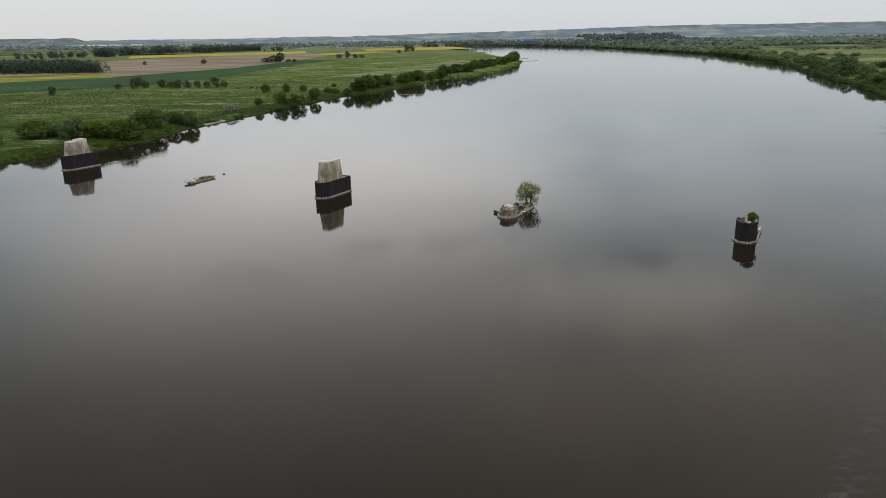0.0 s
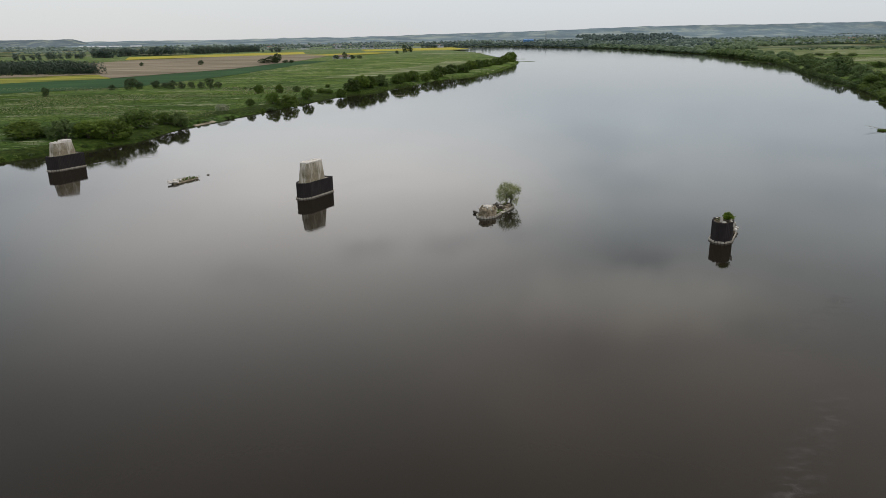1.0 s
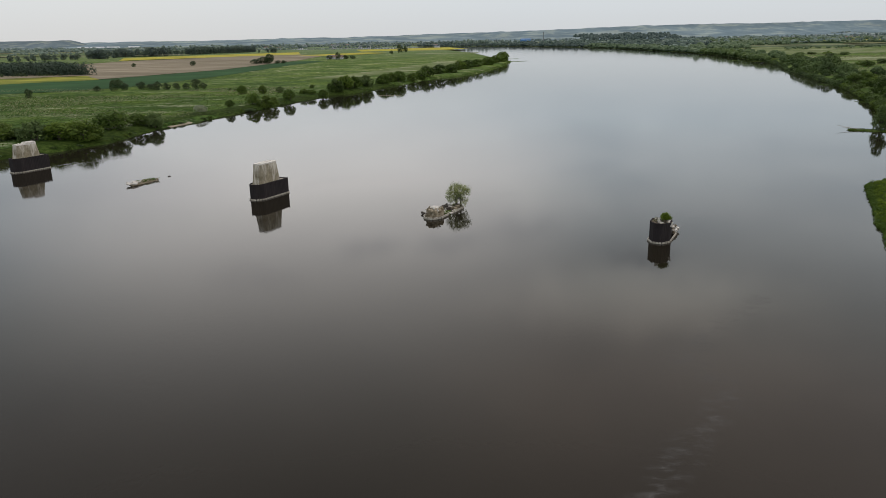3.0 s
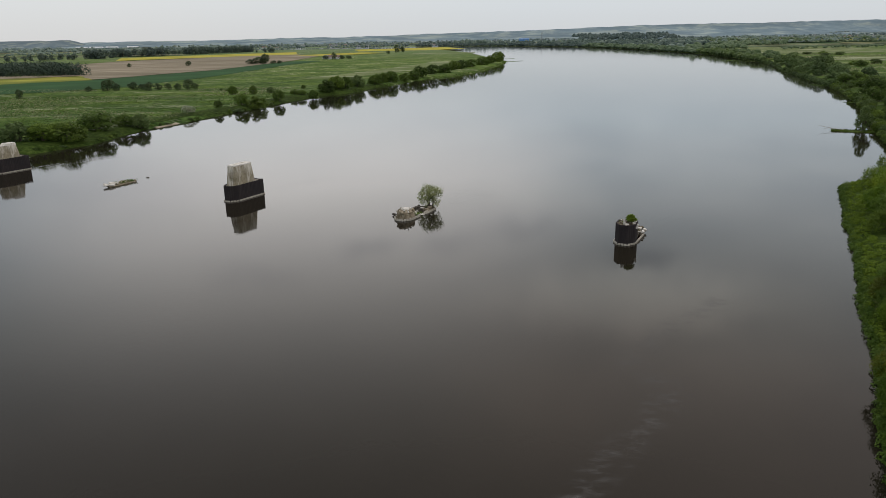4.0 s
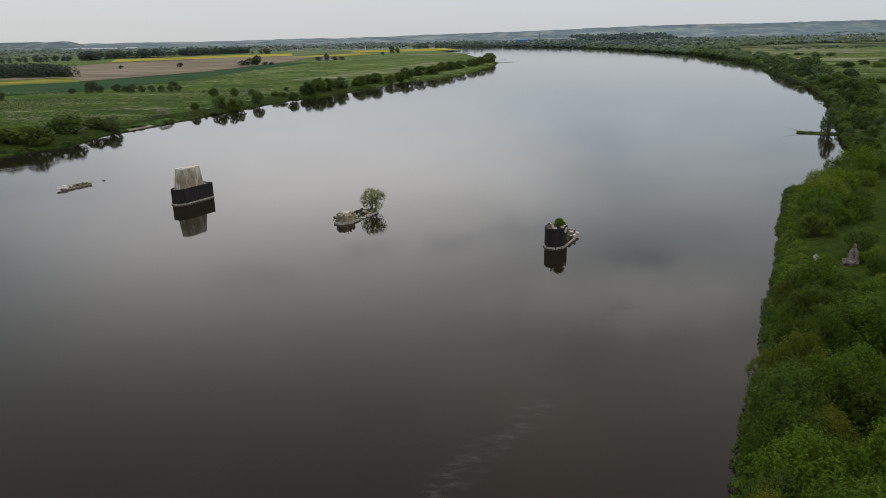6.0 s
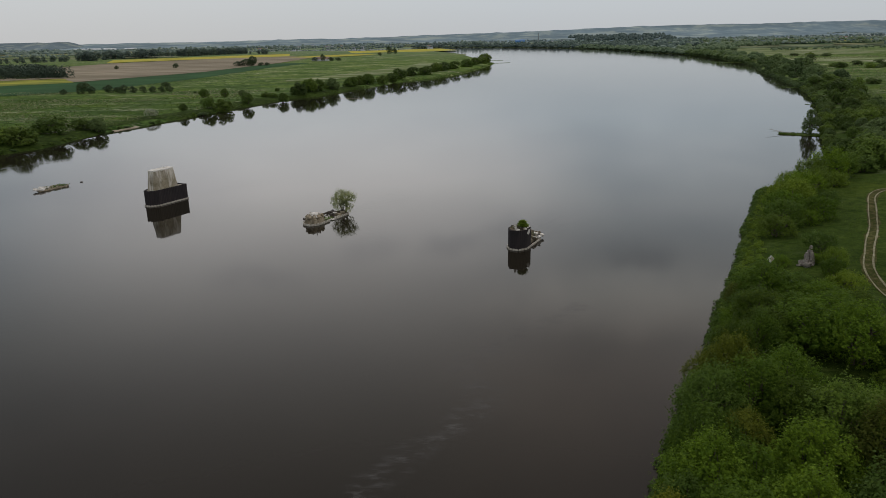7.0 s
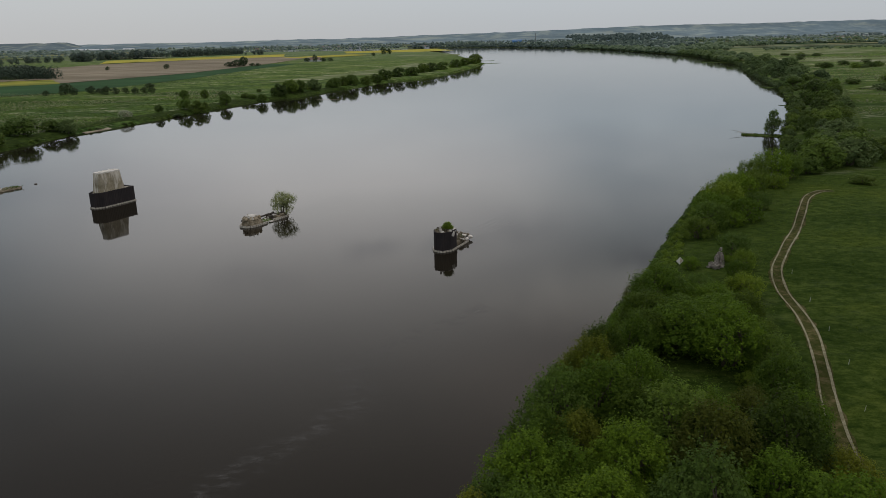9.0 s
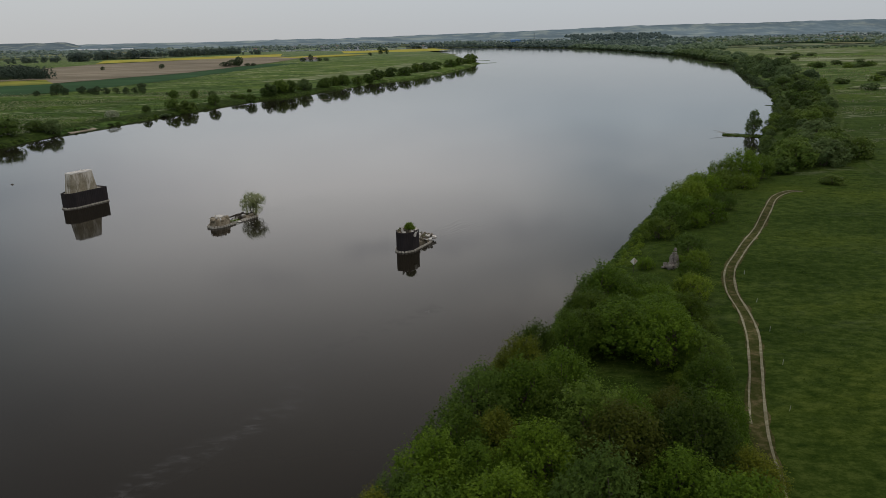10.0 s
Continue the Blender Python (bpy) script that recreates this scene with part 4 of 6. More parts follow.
for x, y, r in [(182, 222, 7.4), (186, 231, 7.1), (194, 225, 7.0), (176, 216, 4.8), (211, 238, 6.0), (206, 246, 6.2), (202, 232, 6.0), (200, 252, 6.0), (193, 242, 6.0), (215, 262, 6.0), (189, 250, 5.0)]:
    mid_stock.put(x, y, r, rng.uniform(1.15, 1.4) * r, rng)
placed = []
for (p, d) in along(RIGHT_BELT[:14], 1.6):
    side = Vector((d.y, -d.x))
    reach = 20 + (p.y - 260) * (0.04 if p.y < 560 else 0.055)
    for k in range(3):
        off = rng.uniform(0.5, 3.0) if k == 0 else rng.uniform(3, reach)
        q = p + side * off
        big = 1.0 + max(0, p.y - 560) * 0.0006
        r = rng.choice([rng.uniform(2.6, 4.2), rng.uniform(4.6, 7.0), rng.uniform(6.5, 8.8)]) * big
        if k == 0:
            r = rng.uniform(2.0, 3.6)
        elif off < r * 0.8:
            r = max(2.4, off / 0.8)
        if off > 6 and noise.noise(Vector((q.x * 0.045, q.y * 0.03, 5.0))) < -0.04:
            continue
        if all((q - w).length > (0.72 if p.y < 560 else 0.86) * (r + e) for w, e in placed):
            placed.append((q, r))
            h = r * rng.choice([rng.uniform(0.8, 1.1), rng.uniform(1.1, 1.5), rng.uniform(1.4, 1.8)])
            if p.y < 560:
                (mid_stock if p.y < 420 else belt_stock).put(q.x, q.y, r, h, rng, 0.25 if off < 2.5 else None)
            else:
                end_stock.put(q.x, q.y, r, h, rng, 0.2 if off < 2.5 else None)
for x, y, r, h in [(330, 560, 7, 8), (345, 575, 8, 8), (356, 590, 7, 7)]:
    mid_stock.put(x, y, r, h, rng)
LEFT_BUSHES = [(-177.6, 307, 8.6, 8.0), (-159.5, 306, 6.4, 8.4), (-149, 307, 6.0, 7.8), (-140, 309.5, 7.4, 8.2), (-143, 343, 8.0, 9.0), (-137.4, 360, 5.0, 6.0), (-130, 361.6, 4.8, 7.4), (-184, 287, 4.4, 5.5), (-170, 311, 4.4, 4.9), (-147, 315, 5.5, 7.4), (-154, 313, 5.0, 6.6), (-150, 344, 4.0, 5.2), (-194, 266, 6, 6), (-205, 250, 6, 6)]
MEADOW_TREES = [(-137.6, 551, 3.8, 7.1), (-121.8, 551, 2.9, 6.9), (-110.2, 558, 3.2, 5.1), (-107.3, 467, 4.6, 7.5), (-97.5, 465.4, 6.6, 8.2), (-91.9, 504, 4.1, 8.1), (-117, 449, 2.6, 4.5), (-103, 443, 3.3, 2.1), (-93.8, 604, 2.2, 3.2), (-90, 549, 3.4, 3.6), (-84, 547, 3.4, 3.8), (-72, 526, 4.2, 7.2), (-160, 596, 1.2, 2.3), (-153.6, 588.5, 1.2, 1.8)]
for x, y, r, h in LEFT_BUSHES + MEADOW_TREES:
    mid_stock.put(x, y, r * 1.05, h, rng)
LEFT_BELT = [(-69.6, 572, 6.4, 9.6), (-64, 589, 7.4, 11.6), (-58, 600, 5.3, 10.2), (-51.5, 623, 6.4, 9.8), (-39, 654, 6.4, 9.0), (-34, 675, 5.3, 8.8), (-26.5, 683, 6.6, 10.8), (-15.8, 706, 6.4, 8.8), (-7.5, 731, 6.7, 10.0), (-2, 760, 8.4, 12.4)]
LEFT_BELT_END = [(9.5, 800, 7.4, 11.4), (23, 822, 8.6, 11.0), (34, 882, 7.6, 12.4), (42, 908, 7.8, 12.2), (56.5, 950, 8.6, 11.4), (74, 1014, 8.6, 12.0), (88, 1068, 8.4, 12.6), (101, 1130, 8, 11), (106, 1172, 10.4, 15.5), (113, 1210, 7, 12)]
for x, y, r, h in LEFT_BELT + LEFT_BELT_END:
    (mid_stock if y < 700 else belt_stock).put(x, y, r, h, rng)
    for k in range(2):
        q = rng.uniform(0.45, 0.7) * r
        belt_stock.put(x - rng.uniform(2, 9) + k * 4, y + rng.uniform(2, 11) * (1 if k else -0.3), q, q * rng.uniform(0.9, 1.3), rng)
# two shrubs in blossom on the bank
MAT_BLOSSOM = foliage("blossoming_shrub_leaves", (0.16, 0.20, 0.10), (0.62, 0.62, 0.52), 0.1, 0.4)
for k, (x, y, r, h) in enumerate([(-127, 423, 4.4, 3.8), (-148, 369, 2.4, 2.6)]):
    tree("blossoming_shrub", 95 + k, r, h, 0.1, 2600, 0.24, 14, MAT_BLOSSOM, "shrub covered in white blossom on the bank", "shrub", 3, 0.0, "shrubs in blossom", 0.0, 1.2, 0.4, (0.08, 0.98, 0), True).matrix_basis = pose(x, y, near_ground(x, y) - 0.1)
# a row of pollards in the meadow
for x, y, r, h in [(-256, 618, 3.8, 6.4), (-243, 621, 4.6, 7.6), (-235, 620, 3.0, 5.6), (-226, 611, 4.6, 8), (-219, 614, 3.8, 6.4), (-211, 616, 3.4, 6.2), (-203, 617, 3.6, 6.0), (-194, 613, 3.4, 6.4), (-188, 615, 3.4, 6.2)]:
    far_stock.put(x, y, r, h, rng)
for x, y, r, h in [(-263, 617, 6.5, 11), (-295, 542, 3, 8), (-274, 606, 3, 5.4), (-217, 682, 5, 6), (-469, 1142, 3.5, 7), (-382, 1158, 5, 9), (-278, 1194, 13, 13), (-292, 1190, 9, 9), (-270, 1196, 8, 18), (-258, 1200, 5, 6), (-248, 1200, 5, 6), (-200, 1370, 6, 9), (-182, 1352, 5, 16), (-172, 1380, 6, 8), (-160, 1390, 6, 7),
                   (-100, 1850, 8, 22), (-88, 1870, 7, 16), (-110, 1700, 5, 9)]:
    far_stock.put(x, y, r, h, rng)
# bushes on the far side of the hay meadows
for x, y in [(614, 1213), (628, 1190), (639, 1161), (552, 1027), (486, 835), (496, 840), (526, 863), (504, 797), (515, 803), (530, 815), (543, 823), (585, 921), (380, 571), (420, 594), (367, 508), (457, 648), (479, 809), (612, 1149), (650, 1180), (700, 1000), (720, 1010)]:
    belt_stock.put(x, y, rng.uniform(6, 9), rng.uniform(5, 7), rng, LAND - 0.4)

# tall trees behind the fields: singles and clumps
for x, y, h in [(-936, 1607, 15.3), (-914, 1599, 13.9), (-916, 1637, 14.2), (-898, 1630, 15.5), (-895, 1668, 18.5), (-882, 1663, 15.8), (-864, 1657, 14.4), (-865, 1698, 16.1), (-840, 1688, 14.7), (-827, 1683, 16), (-815, 1721, 23), (-802, 1715, 26), (-789, 1710, 26), (-776, 1705, 24), (-788, 1754, 25), (-791, 1802, 23), (-802, 1856, 25), (-788, 1850, 26), (-771, 1843, 19), (-778, 1898, 22), (-758, 1889, 18), (-742, 1881, 25), (-725, 1873, 27), (-734, 1932, 27), (-718, 1924, 26), (-725, 1985, 19), (-705, 1976, 19), (-687, 1967, 16)]:
    row_stock.put(x, y, h * rng.uniform(0.42, 0.54), h, rng)
for (p, d) in along([(-697, 2032), (-662, 2015), (-654, 2075), (-621, 2125), (-586, 2178), (-560, 2240)], 9):
    h = rng.uniform(19, 25)
    row_stock.put(p.x, p.y, h * 0.4, h, rng)
for x, y, h in [(-527, 2145, 8.5), (-500, 2131, 15), (-484, 2122, 17), (-473, 2115, 17)]:
    row_stock.put(x, y, h * 0.42, h, rng)


def woodland(name, spots, leaves, label, per=90, leaf=1.5):
    """Far woods: one mesh of many crowns made of loose sprays."""
    rg = np.random.default_rng(len(spots))
    allq = []
    per = int(per * 1.5)
    for x, y, r, h, *base in spots:
        d = rg.normal(0, 1, (per, 3))
        d /= np.linalg.norm(d, axis=1, keepdims=True)
        d[:, 2] = np.abs(d[:, 2])
        foot = base[0] if base else LAND
        if per < 105:
            c = np.array([x, y, foot]) + d * np.array([r, r, h]) * rg.uniform(0.75, 1.04, (per, 1))
        else:
            a = rg.uniform(0, 2 * math.pi, 5)
            lobe = np.stack([np.cos(a) * r * 0.5, np.sin(a) * r * 0.5, h * rg.uniform(0.15, 0.62, 5)], 1)
            lobe[0] = (0, 0, h * 0.6)
            pick = rg.integers(0, 5, per)
            c = np.array([x, y, foot]) + lobe[pick] + d * np.array([r * 0.58, r * 0.58, h * 0.40]) * rg.uniform(0.75, 1.04, (per, 1))
        allq.append(leaf_quads(rg, c, d + np.array([0, 0, 0.35]), leaf * 1.12 * r / 6, 0.4)[:, [0, 1, 3]])
    return tagged(quads_part(name, np.concatenate(allq), leaves), label, "woodland", kind="stuff")


def lump_wood(name, spots, leaves, label, lobes=2, seed=1):
    """Far woods: one mesh of many uneven crowns, each a heap of rough lobes."""
    rg = np.random.default_rng(seed)
    ball = bmesh.new()
    bmesh.ops.create_icosphere(ball, subdivisions=2, radius=1.0)
    bmesh.ops.delete(ball, geom=[v for v in ball.verts if v.co.z < -0.45], context="VERTS")
    ball.verts.ensure_lookup_table()
    base = np.array([v.co[:] for v in ball.verts])
    tri = np.array([[v.index for v in f.verts] for f in ball.faces])
    ball.free()
    co, fc, at = [], [], 0
    for x, y, r, h, *foot in spots:
        z = foot[0] if foot else LAND
        for k in range(lobes):
            a, u = rg.uniform(0, 2 * math.pi), rg.uniform(0.25, 0.62) * (k > 0)
            size = rg.uniform(0.5, 0.78) if lobes > 1 else 1.0
            rough = rg.uniform(0.78, 1.16, (len(base), 1))
            high = h * (0.55 if k == 0 else rg.uniform(0.28, 0.5))
            co.append(base * rough * np.array([r * size, r * size, h * 0.45]) + np.array([x + math.cos(a) * r * u, y + math.sin(a) * r * u, z + high]))
            fc.append(tri + at)
            at += len(base)
    co, fc = np.concatenate(co), np.concatenate(fc)
    me = bpy.data.meshes.new(name)
    me.from_pydata(co.tolist(), [], fc.tolist())
    me.materials.append(leaves)
    return tagged(new(name, me), label, "woodland", kind="stuff")


def strip_spots(line, width, step, r, h, seed):
    rg = random.Random(seed)
    out = []
    for p, d in along(line, step):
        s = Vector((-d.y, d.x))
        q = p + s * rg.uniform(-width, width)
        k = rg.uniform(0.7, 1.25)
        out.append((q.x, q.y, r * k, h * k))
    return out


woodland("conifer_plantation", [(x + (y - 900) * -0.9 + rng.uniform(-2, 2), y + rng.uniform(-2, 2), rng.uniform(5.5, 7), rng.uniform(14, 16.5)) for y in range(898, 1030, 9) for x in range(-900, -414, 8)], MAT_CONIFER, "dense dark conifer plantation block", 60, 1.5)
woodland("scrub", [(-880 + k * 10 + rng.uniform(-3, 3), 886 + rng.uniform(-14, 6), rng.uniform(2.5, 5), rng.uniform(3, 6)) for k in range(44)], MAT_LEAF_FIELD, "low scrub along the plantation edge", 60, 1.2)
# the end of the right bank's belt
belt, rg = [], random.Random(13)
for p, d in along(RIGHT_BELT[13:] + [(517, 1450)], 9.0):
    for off in (rg.uniform(1.5, 4), rg.uniform(9, 26)):
        q, r = p + Vector((d.y, -d.x)) * off, rg.choice([rg.uniform(4.5, 7), rg.uniform(7, 10)])
        belt.append((q.x, q.y, r, r * rg.uniform(1.0, 1.5), 0.3 if off < 5 else LAND))
lump_wood("bank_belt", belt[::2], MAT_LEAF_BELT_DARK, "dark willows at the far end of the bank belt", 4, 10)
lump_wood("bank_belt", belt[1::2], MAT_LEAF_BELT, "sage-green willows at the far end of the bank belt", 4, 11)
# low scrub that hides the foot of the banks
scrub = random.Random(14)
for line, turn in (([(181, 238)] + RIGHT_BELT + [(516, 1450)], 1), ([(-74, 553), (-52, 580), (-42, 620), (-26, 662), (-7, 726), (8, 764), (37, 800), (67, 890), (103, 1063), (121, 1185)], -1)):
    fringe = []
    for p, d in along(line, 2.4):
        q = p + Vector((d.y, -d.x)) * turn * scrub.uniform(0.6, 3.5)
        r = scrub.uniform(1.2, 2.8)
        if noise.noise(Vector((q.x * 0.06, q.y * 0.06, 3.0))) > -0.35:
            fringe.append((q.x, q.y, r, r * scrub.uniform(0.8, 1.4), -0.1))
    woodland("waterside_scrub", fringe, MAT_LEAF_BELT_DARK if turn > 0 else MAT_LEAF_OLIVE, "low dark scrub hanging over the water's edge", 44, 1.05)
# the woods that dot the plain towards the hills
rg = random.Random(9)
spots = []
while len(spots) < 1300:
    y = rg.uniform(1700, 4100)
    x = rg.uniform(-0.75, 0.8) * y
    if x < 150 and y < 2600:
        continue
    if noise.noise(Vector((x * 0.0016, y * 0.006, 3.0))) > 0.12 and float(river_distance(np.array([x]), np.array([y]))[0]) > 20:
        spots.append((x, y, rg.uniform(6, 12), rg.uniform(7, 14)))
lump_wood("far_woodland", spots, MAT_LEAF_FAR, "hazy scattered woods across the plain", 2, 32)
belt = []
for p, d in along([(517, 1450), (508, 1620), (495, 1833), (470, 2066), (425, 2285), (330, 2476), (205, 2694), (-100, 2900)], 6):
    for off, base in ((rg.uniform(1, 5), 0.0), (rg.uniform(4, 26), LAND), (rg.uniform(20, 70), LAND)):
        q = p + Vector((d.y, -d.x)) * off
        k = rg.choice([rg.uniform(0.6, 0.9), rg.uniform(0.9, 1.6)])
        if off < 20 or noise.noise(Vector((q.x * 0.012, q.y * 0.012, 2.0))) > -0.1:
            belt.append((q.x, q.y, 6.0 * k, 7.0 * k, base))
near_belt = [b for b in belt if b[1] < 2250]
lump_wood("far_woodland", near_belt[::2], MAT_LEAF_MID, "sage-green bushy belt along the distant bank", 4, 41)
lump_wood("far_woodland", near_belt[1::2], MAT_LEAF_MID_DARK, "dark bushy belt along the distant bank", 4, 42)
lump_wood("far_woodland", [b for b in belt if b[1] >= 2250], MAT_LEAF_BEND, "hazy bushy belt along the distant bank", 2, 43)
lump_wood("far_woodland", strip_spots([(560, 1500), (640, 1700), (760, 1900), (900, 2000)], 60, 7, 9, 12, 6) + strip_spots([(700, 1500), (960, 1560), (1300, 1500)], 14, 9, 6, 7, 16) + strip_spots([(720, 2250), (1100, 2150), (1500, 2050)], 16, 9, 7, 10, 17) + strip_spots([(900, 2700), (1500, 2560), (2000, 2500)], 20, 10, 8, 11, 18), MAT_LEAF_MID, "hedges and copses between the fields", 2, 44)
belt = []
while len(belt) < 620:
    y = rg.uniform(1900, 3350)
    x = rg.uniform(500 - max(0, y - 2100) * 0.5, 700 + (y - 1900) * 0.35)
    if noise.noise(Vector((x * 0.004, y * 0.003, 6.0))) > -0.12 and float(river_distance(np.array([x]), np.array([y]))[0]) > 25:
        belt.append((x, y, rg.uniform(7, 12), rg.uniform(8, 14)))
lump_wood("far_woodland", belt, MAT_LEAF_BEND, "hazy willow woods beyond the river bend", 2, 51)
# knoll leaves get their blue cast from haze put into the colour
lump_wood("far_woodland", [(rg.uniform(620, 1060), 3560 - 260 * (1 - u), rg.uniform(9, 13), rg.uniform(15, 22), 2 + 19 * u ** 0.7) for u in [rg.random() for _ in range(230)]], foliage("hazy_knoll_leaves", (0.072, 0.108, 0.116), (0.108, 0.148, 0.152), 0.1, 0.05, 0.2, 0.03), "dark wood covering a low knoll", 2, 52)
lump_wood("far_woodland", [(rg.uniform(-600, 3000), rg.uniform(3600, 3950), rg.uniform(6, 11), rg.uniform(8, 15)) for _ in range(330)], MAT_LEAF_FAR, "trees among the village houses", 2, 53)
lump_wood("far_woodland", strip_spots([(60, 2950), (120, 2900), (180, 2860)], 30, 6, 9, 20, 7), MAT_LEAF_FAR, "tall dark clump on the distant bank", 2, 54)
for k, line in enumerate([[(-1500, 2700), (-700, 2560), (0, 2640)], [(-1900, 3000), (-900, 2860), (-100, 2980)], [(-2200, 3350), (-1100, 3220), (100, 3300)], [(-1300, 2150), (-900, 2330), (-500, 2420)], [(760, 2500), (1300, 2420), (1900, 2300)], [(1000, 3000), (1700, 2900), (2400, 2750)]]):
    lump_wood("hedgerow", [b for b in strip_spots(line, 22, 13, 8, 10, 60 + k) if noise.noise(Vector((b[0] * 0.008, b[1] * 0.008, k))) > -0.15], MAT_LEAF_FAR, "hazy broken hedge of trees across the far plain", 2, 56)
# hedges, orchards and woods on the lower slopes of the hills
rg = random.Random(19)


def slope_height(x, u):
    top = np.interp(x, [c[0] for c in RIDGE], [c[1] for c in RIDGE])
    return float(LAND - 2 + (top - LAND + 2) * u ** 2.0)


spots = []
for k in range(110):
    x, u = rg.uniform(-4000, 4200), rg.choice([rg.uniform(0.05, 0.3), rg.uniform(0.05, 0.3), rg.uniform(0.05, 0.5)])
    for i in range(rg.randint(3, 26)):
        x += rg.uniform(6, 16)
        u = min(1, max(0.03, u + rg.uniform(-0.03, 0.03)))
        spots.append((x, 4590 - 900 * (1 - u), rg.uniform(6, 12), rg.uniform(7, 10), slope_height(x, u) - 5))
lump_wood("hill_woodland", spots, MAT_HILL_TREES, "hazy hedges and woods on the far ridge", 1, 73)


def strip_fields():
    """Narrow farm strips over the far plain, each its own colour."""
    rg = random.Random(23)
    bm = bmesh.new()
    for k in range(260):
        y = rg.uniform(1750, 4000)
        x = rg.uniform(-0.8, 0.85) * y
        if -760 < x < 120 and y < 2560:
            continue
        w, dp = rg.uniform(150, 600), rg.uniform(25, 110)
        sk = rg.uniform(-60, 60)
        pts = [(x - w / 2, y), (x + w / 2, y + sk), (x + w / 2 + 20, y + sk + dp), (x - w / 2 + 20, y + dp)]
        if min(float(river_distance(np.array([a]), np.array([b]))[0]) for a, b in pts) < 60:
            continue
        bm.faces.new([bm.verts.new((a, b, LAND + 0.5 + k * 0.012)) for a, b in pts])
    return tagged(part("strip_fields", bm, MAT_STRIPS), "patchwork of narrow strip fields on the far plain", "fields", kind="stuff")


strip_fields()

# ---- bridge piers ----
U, V = Vector((0.893, -0.45, 0)), Vector((0.45, 0.893, 0))      # along the vanished bridge, along the stream


def pier_pose(x, y):
    """Local x along the bridge, y with the stream, at the nose of a pier."""
    return Matrix(((U.x, V.x, 0, x), (U.y, V.y, 0, y), (0, 0, 1, 0), (0, 0, 0, 1)))


def hull(width, length, nose):
    """Outline of a pier's foot: chamfered at its near end, square behind."""
    w = width / 2
    return [(w * 0.45, 0), (w, nose), (w, length), (-w, length), (-w, nose), (-w * 0.45, 0)]


PILE_RNG = random.Random(17)


def corrugated(bm, outline, z0, z1, pitch=0.55, depth=0.045, skip=()):
    """A sheet-pile wall round an outline: folded in and out, with its thickness."""
    n = len(outline)
    cx, cy = sum(p[0] for p in outline) / n, sum(p[1] for p in outline) / n
    for k in range(n):
        if k in skip:
            continue
        a, b = Vector((*outline[k], 0)), Vector((*outline[(k + 1) % n], 0))
        d = (b - a).normalized()
        nrm = Vector((d.y, -d.x, 0))
        if nrm.dot(a - Vector((cx, cy, 0))) < 0:
            nrm = -nrm
        m = max(1, round((b - a).length / pitch))
        line = []
        for i in range(m):
            for f, o in ((0.0, 0), (0.15, 1), (0.5, 1), (0.65, 0)):
                line.append(a.lerp(b, (i + f) / m) + nrm * depth * o)
        line.append(b)
        tops = [z1 + PILE_RNG.uniform(-0.06, 0.06) for _ in line]
        vo = [(bm.verts.new((p.x, p.y, z0)), bm.verts.new((p.x, p.y, t))) for p, t in zip(line, tops)]
        vi = [(bm.verts.new((p.x - nrm.x * 0.3, p.y - nrm.y * 0.3, z0)), bm.verts.new((p.x - nrm.x * 0.3, p.y - nrm.y * 0.3, t))) for p, t in zip(line, tops)]
        for i in range(len(line) - 1):
            bm.faces.new((vo[i][0], vo[i + 1][0], vo[i + 1][1], vo[i][1]))
            bm.faces.new((vi[i + 1][0], vi[i][0], vi[i][1], vi[i + 1][1]))
            bm.faces.new((vo[i][1], vo[i + 1][1], vi[i + 1][1], vi[i][1]))


def rim(bm, outline, z0, z1, out=0.2):
    """A concrete kerb round the foot at the waterline, notched between the piles."""
    n = len(outline)
    cx, cy = sum(p[0] for p in outline) / n, sum(p[1] for p in outline) / n
    for k in range(n):
        a, b = Vector((*outline[k], 0)), Vector((*outline[(k + 1) % n], 0))
        d = (b - a).normalized()
        nrm = Vector((d.y, -d.x, 0))
        if nrm.dot(a - Vector((cx, cy, 0))) < 0:
            nrm = -nrm
        m = max(1, round((b - a).length / 0.75))
        ang = math.atan2(d.y, d.x)
        for i in range(m):
            c = a.lerp(b, (i + 0.5) / m) + nrm * (0.1 + out / 2)
            box(bm, (b - a).length / m * 0.76, out + 0.06, z1 - z0, Matrix.Translation((c.x, c.y, z0)) @ Matrix.Rotation(ang, 4, "Z"))
            c = c - nrm * 0.12
            box(bm, (b - a).length / m * 1.05, out, z1 - z0 - 0.3, Matrix.Translation((c.x, c.y, z0)) @ Matrix.Rotation(ang, 4, "Z"))


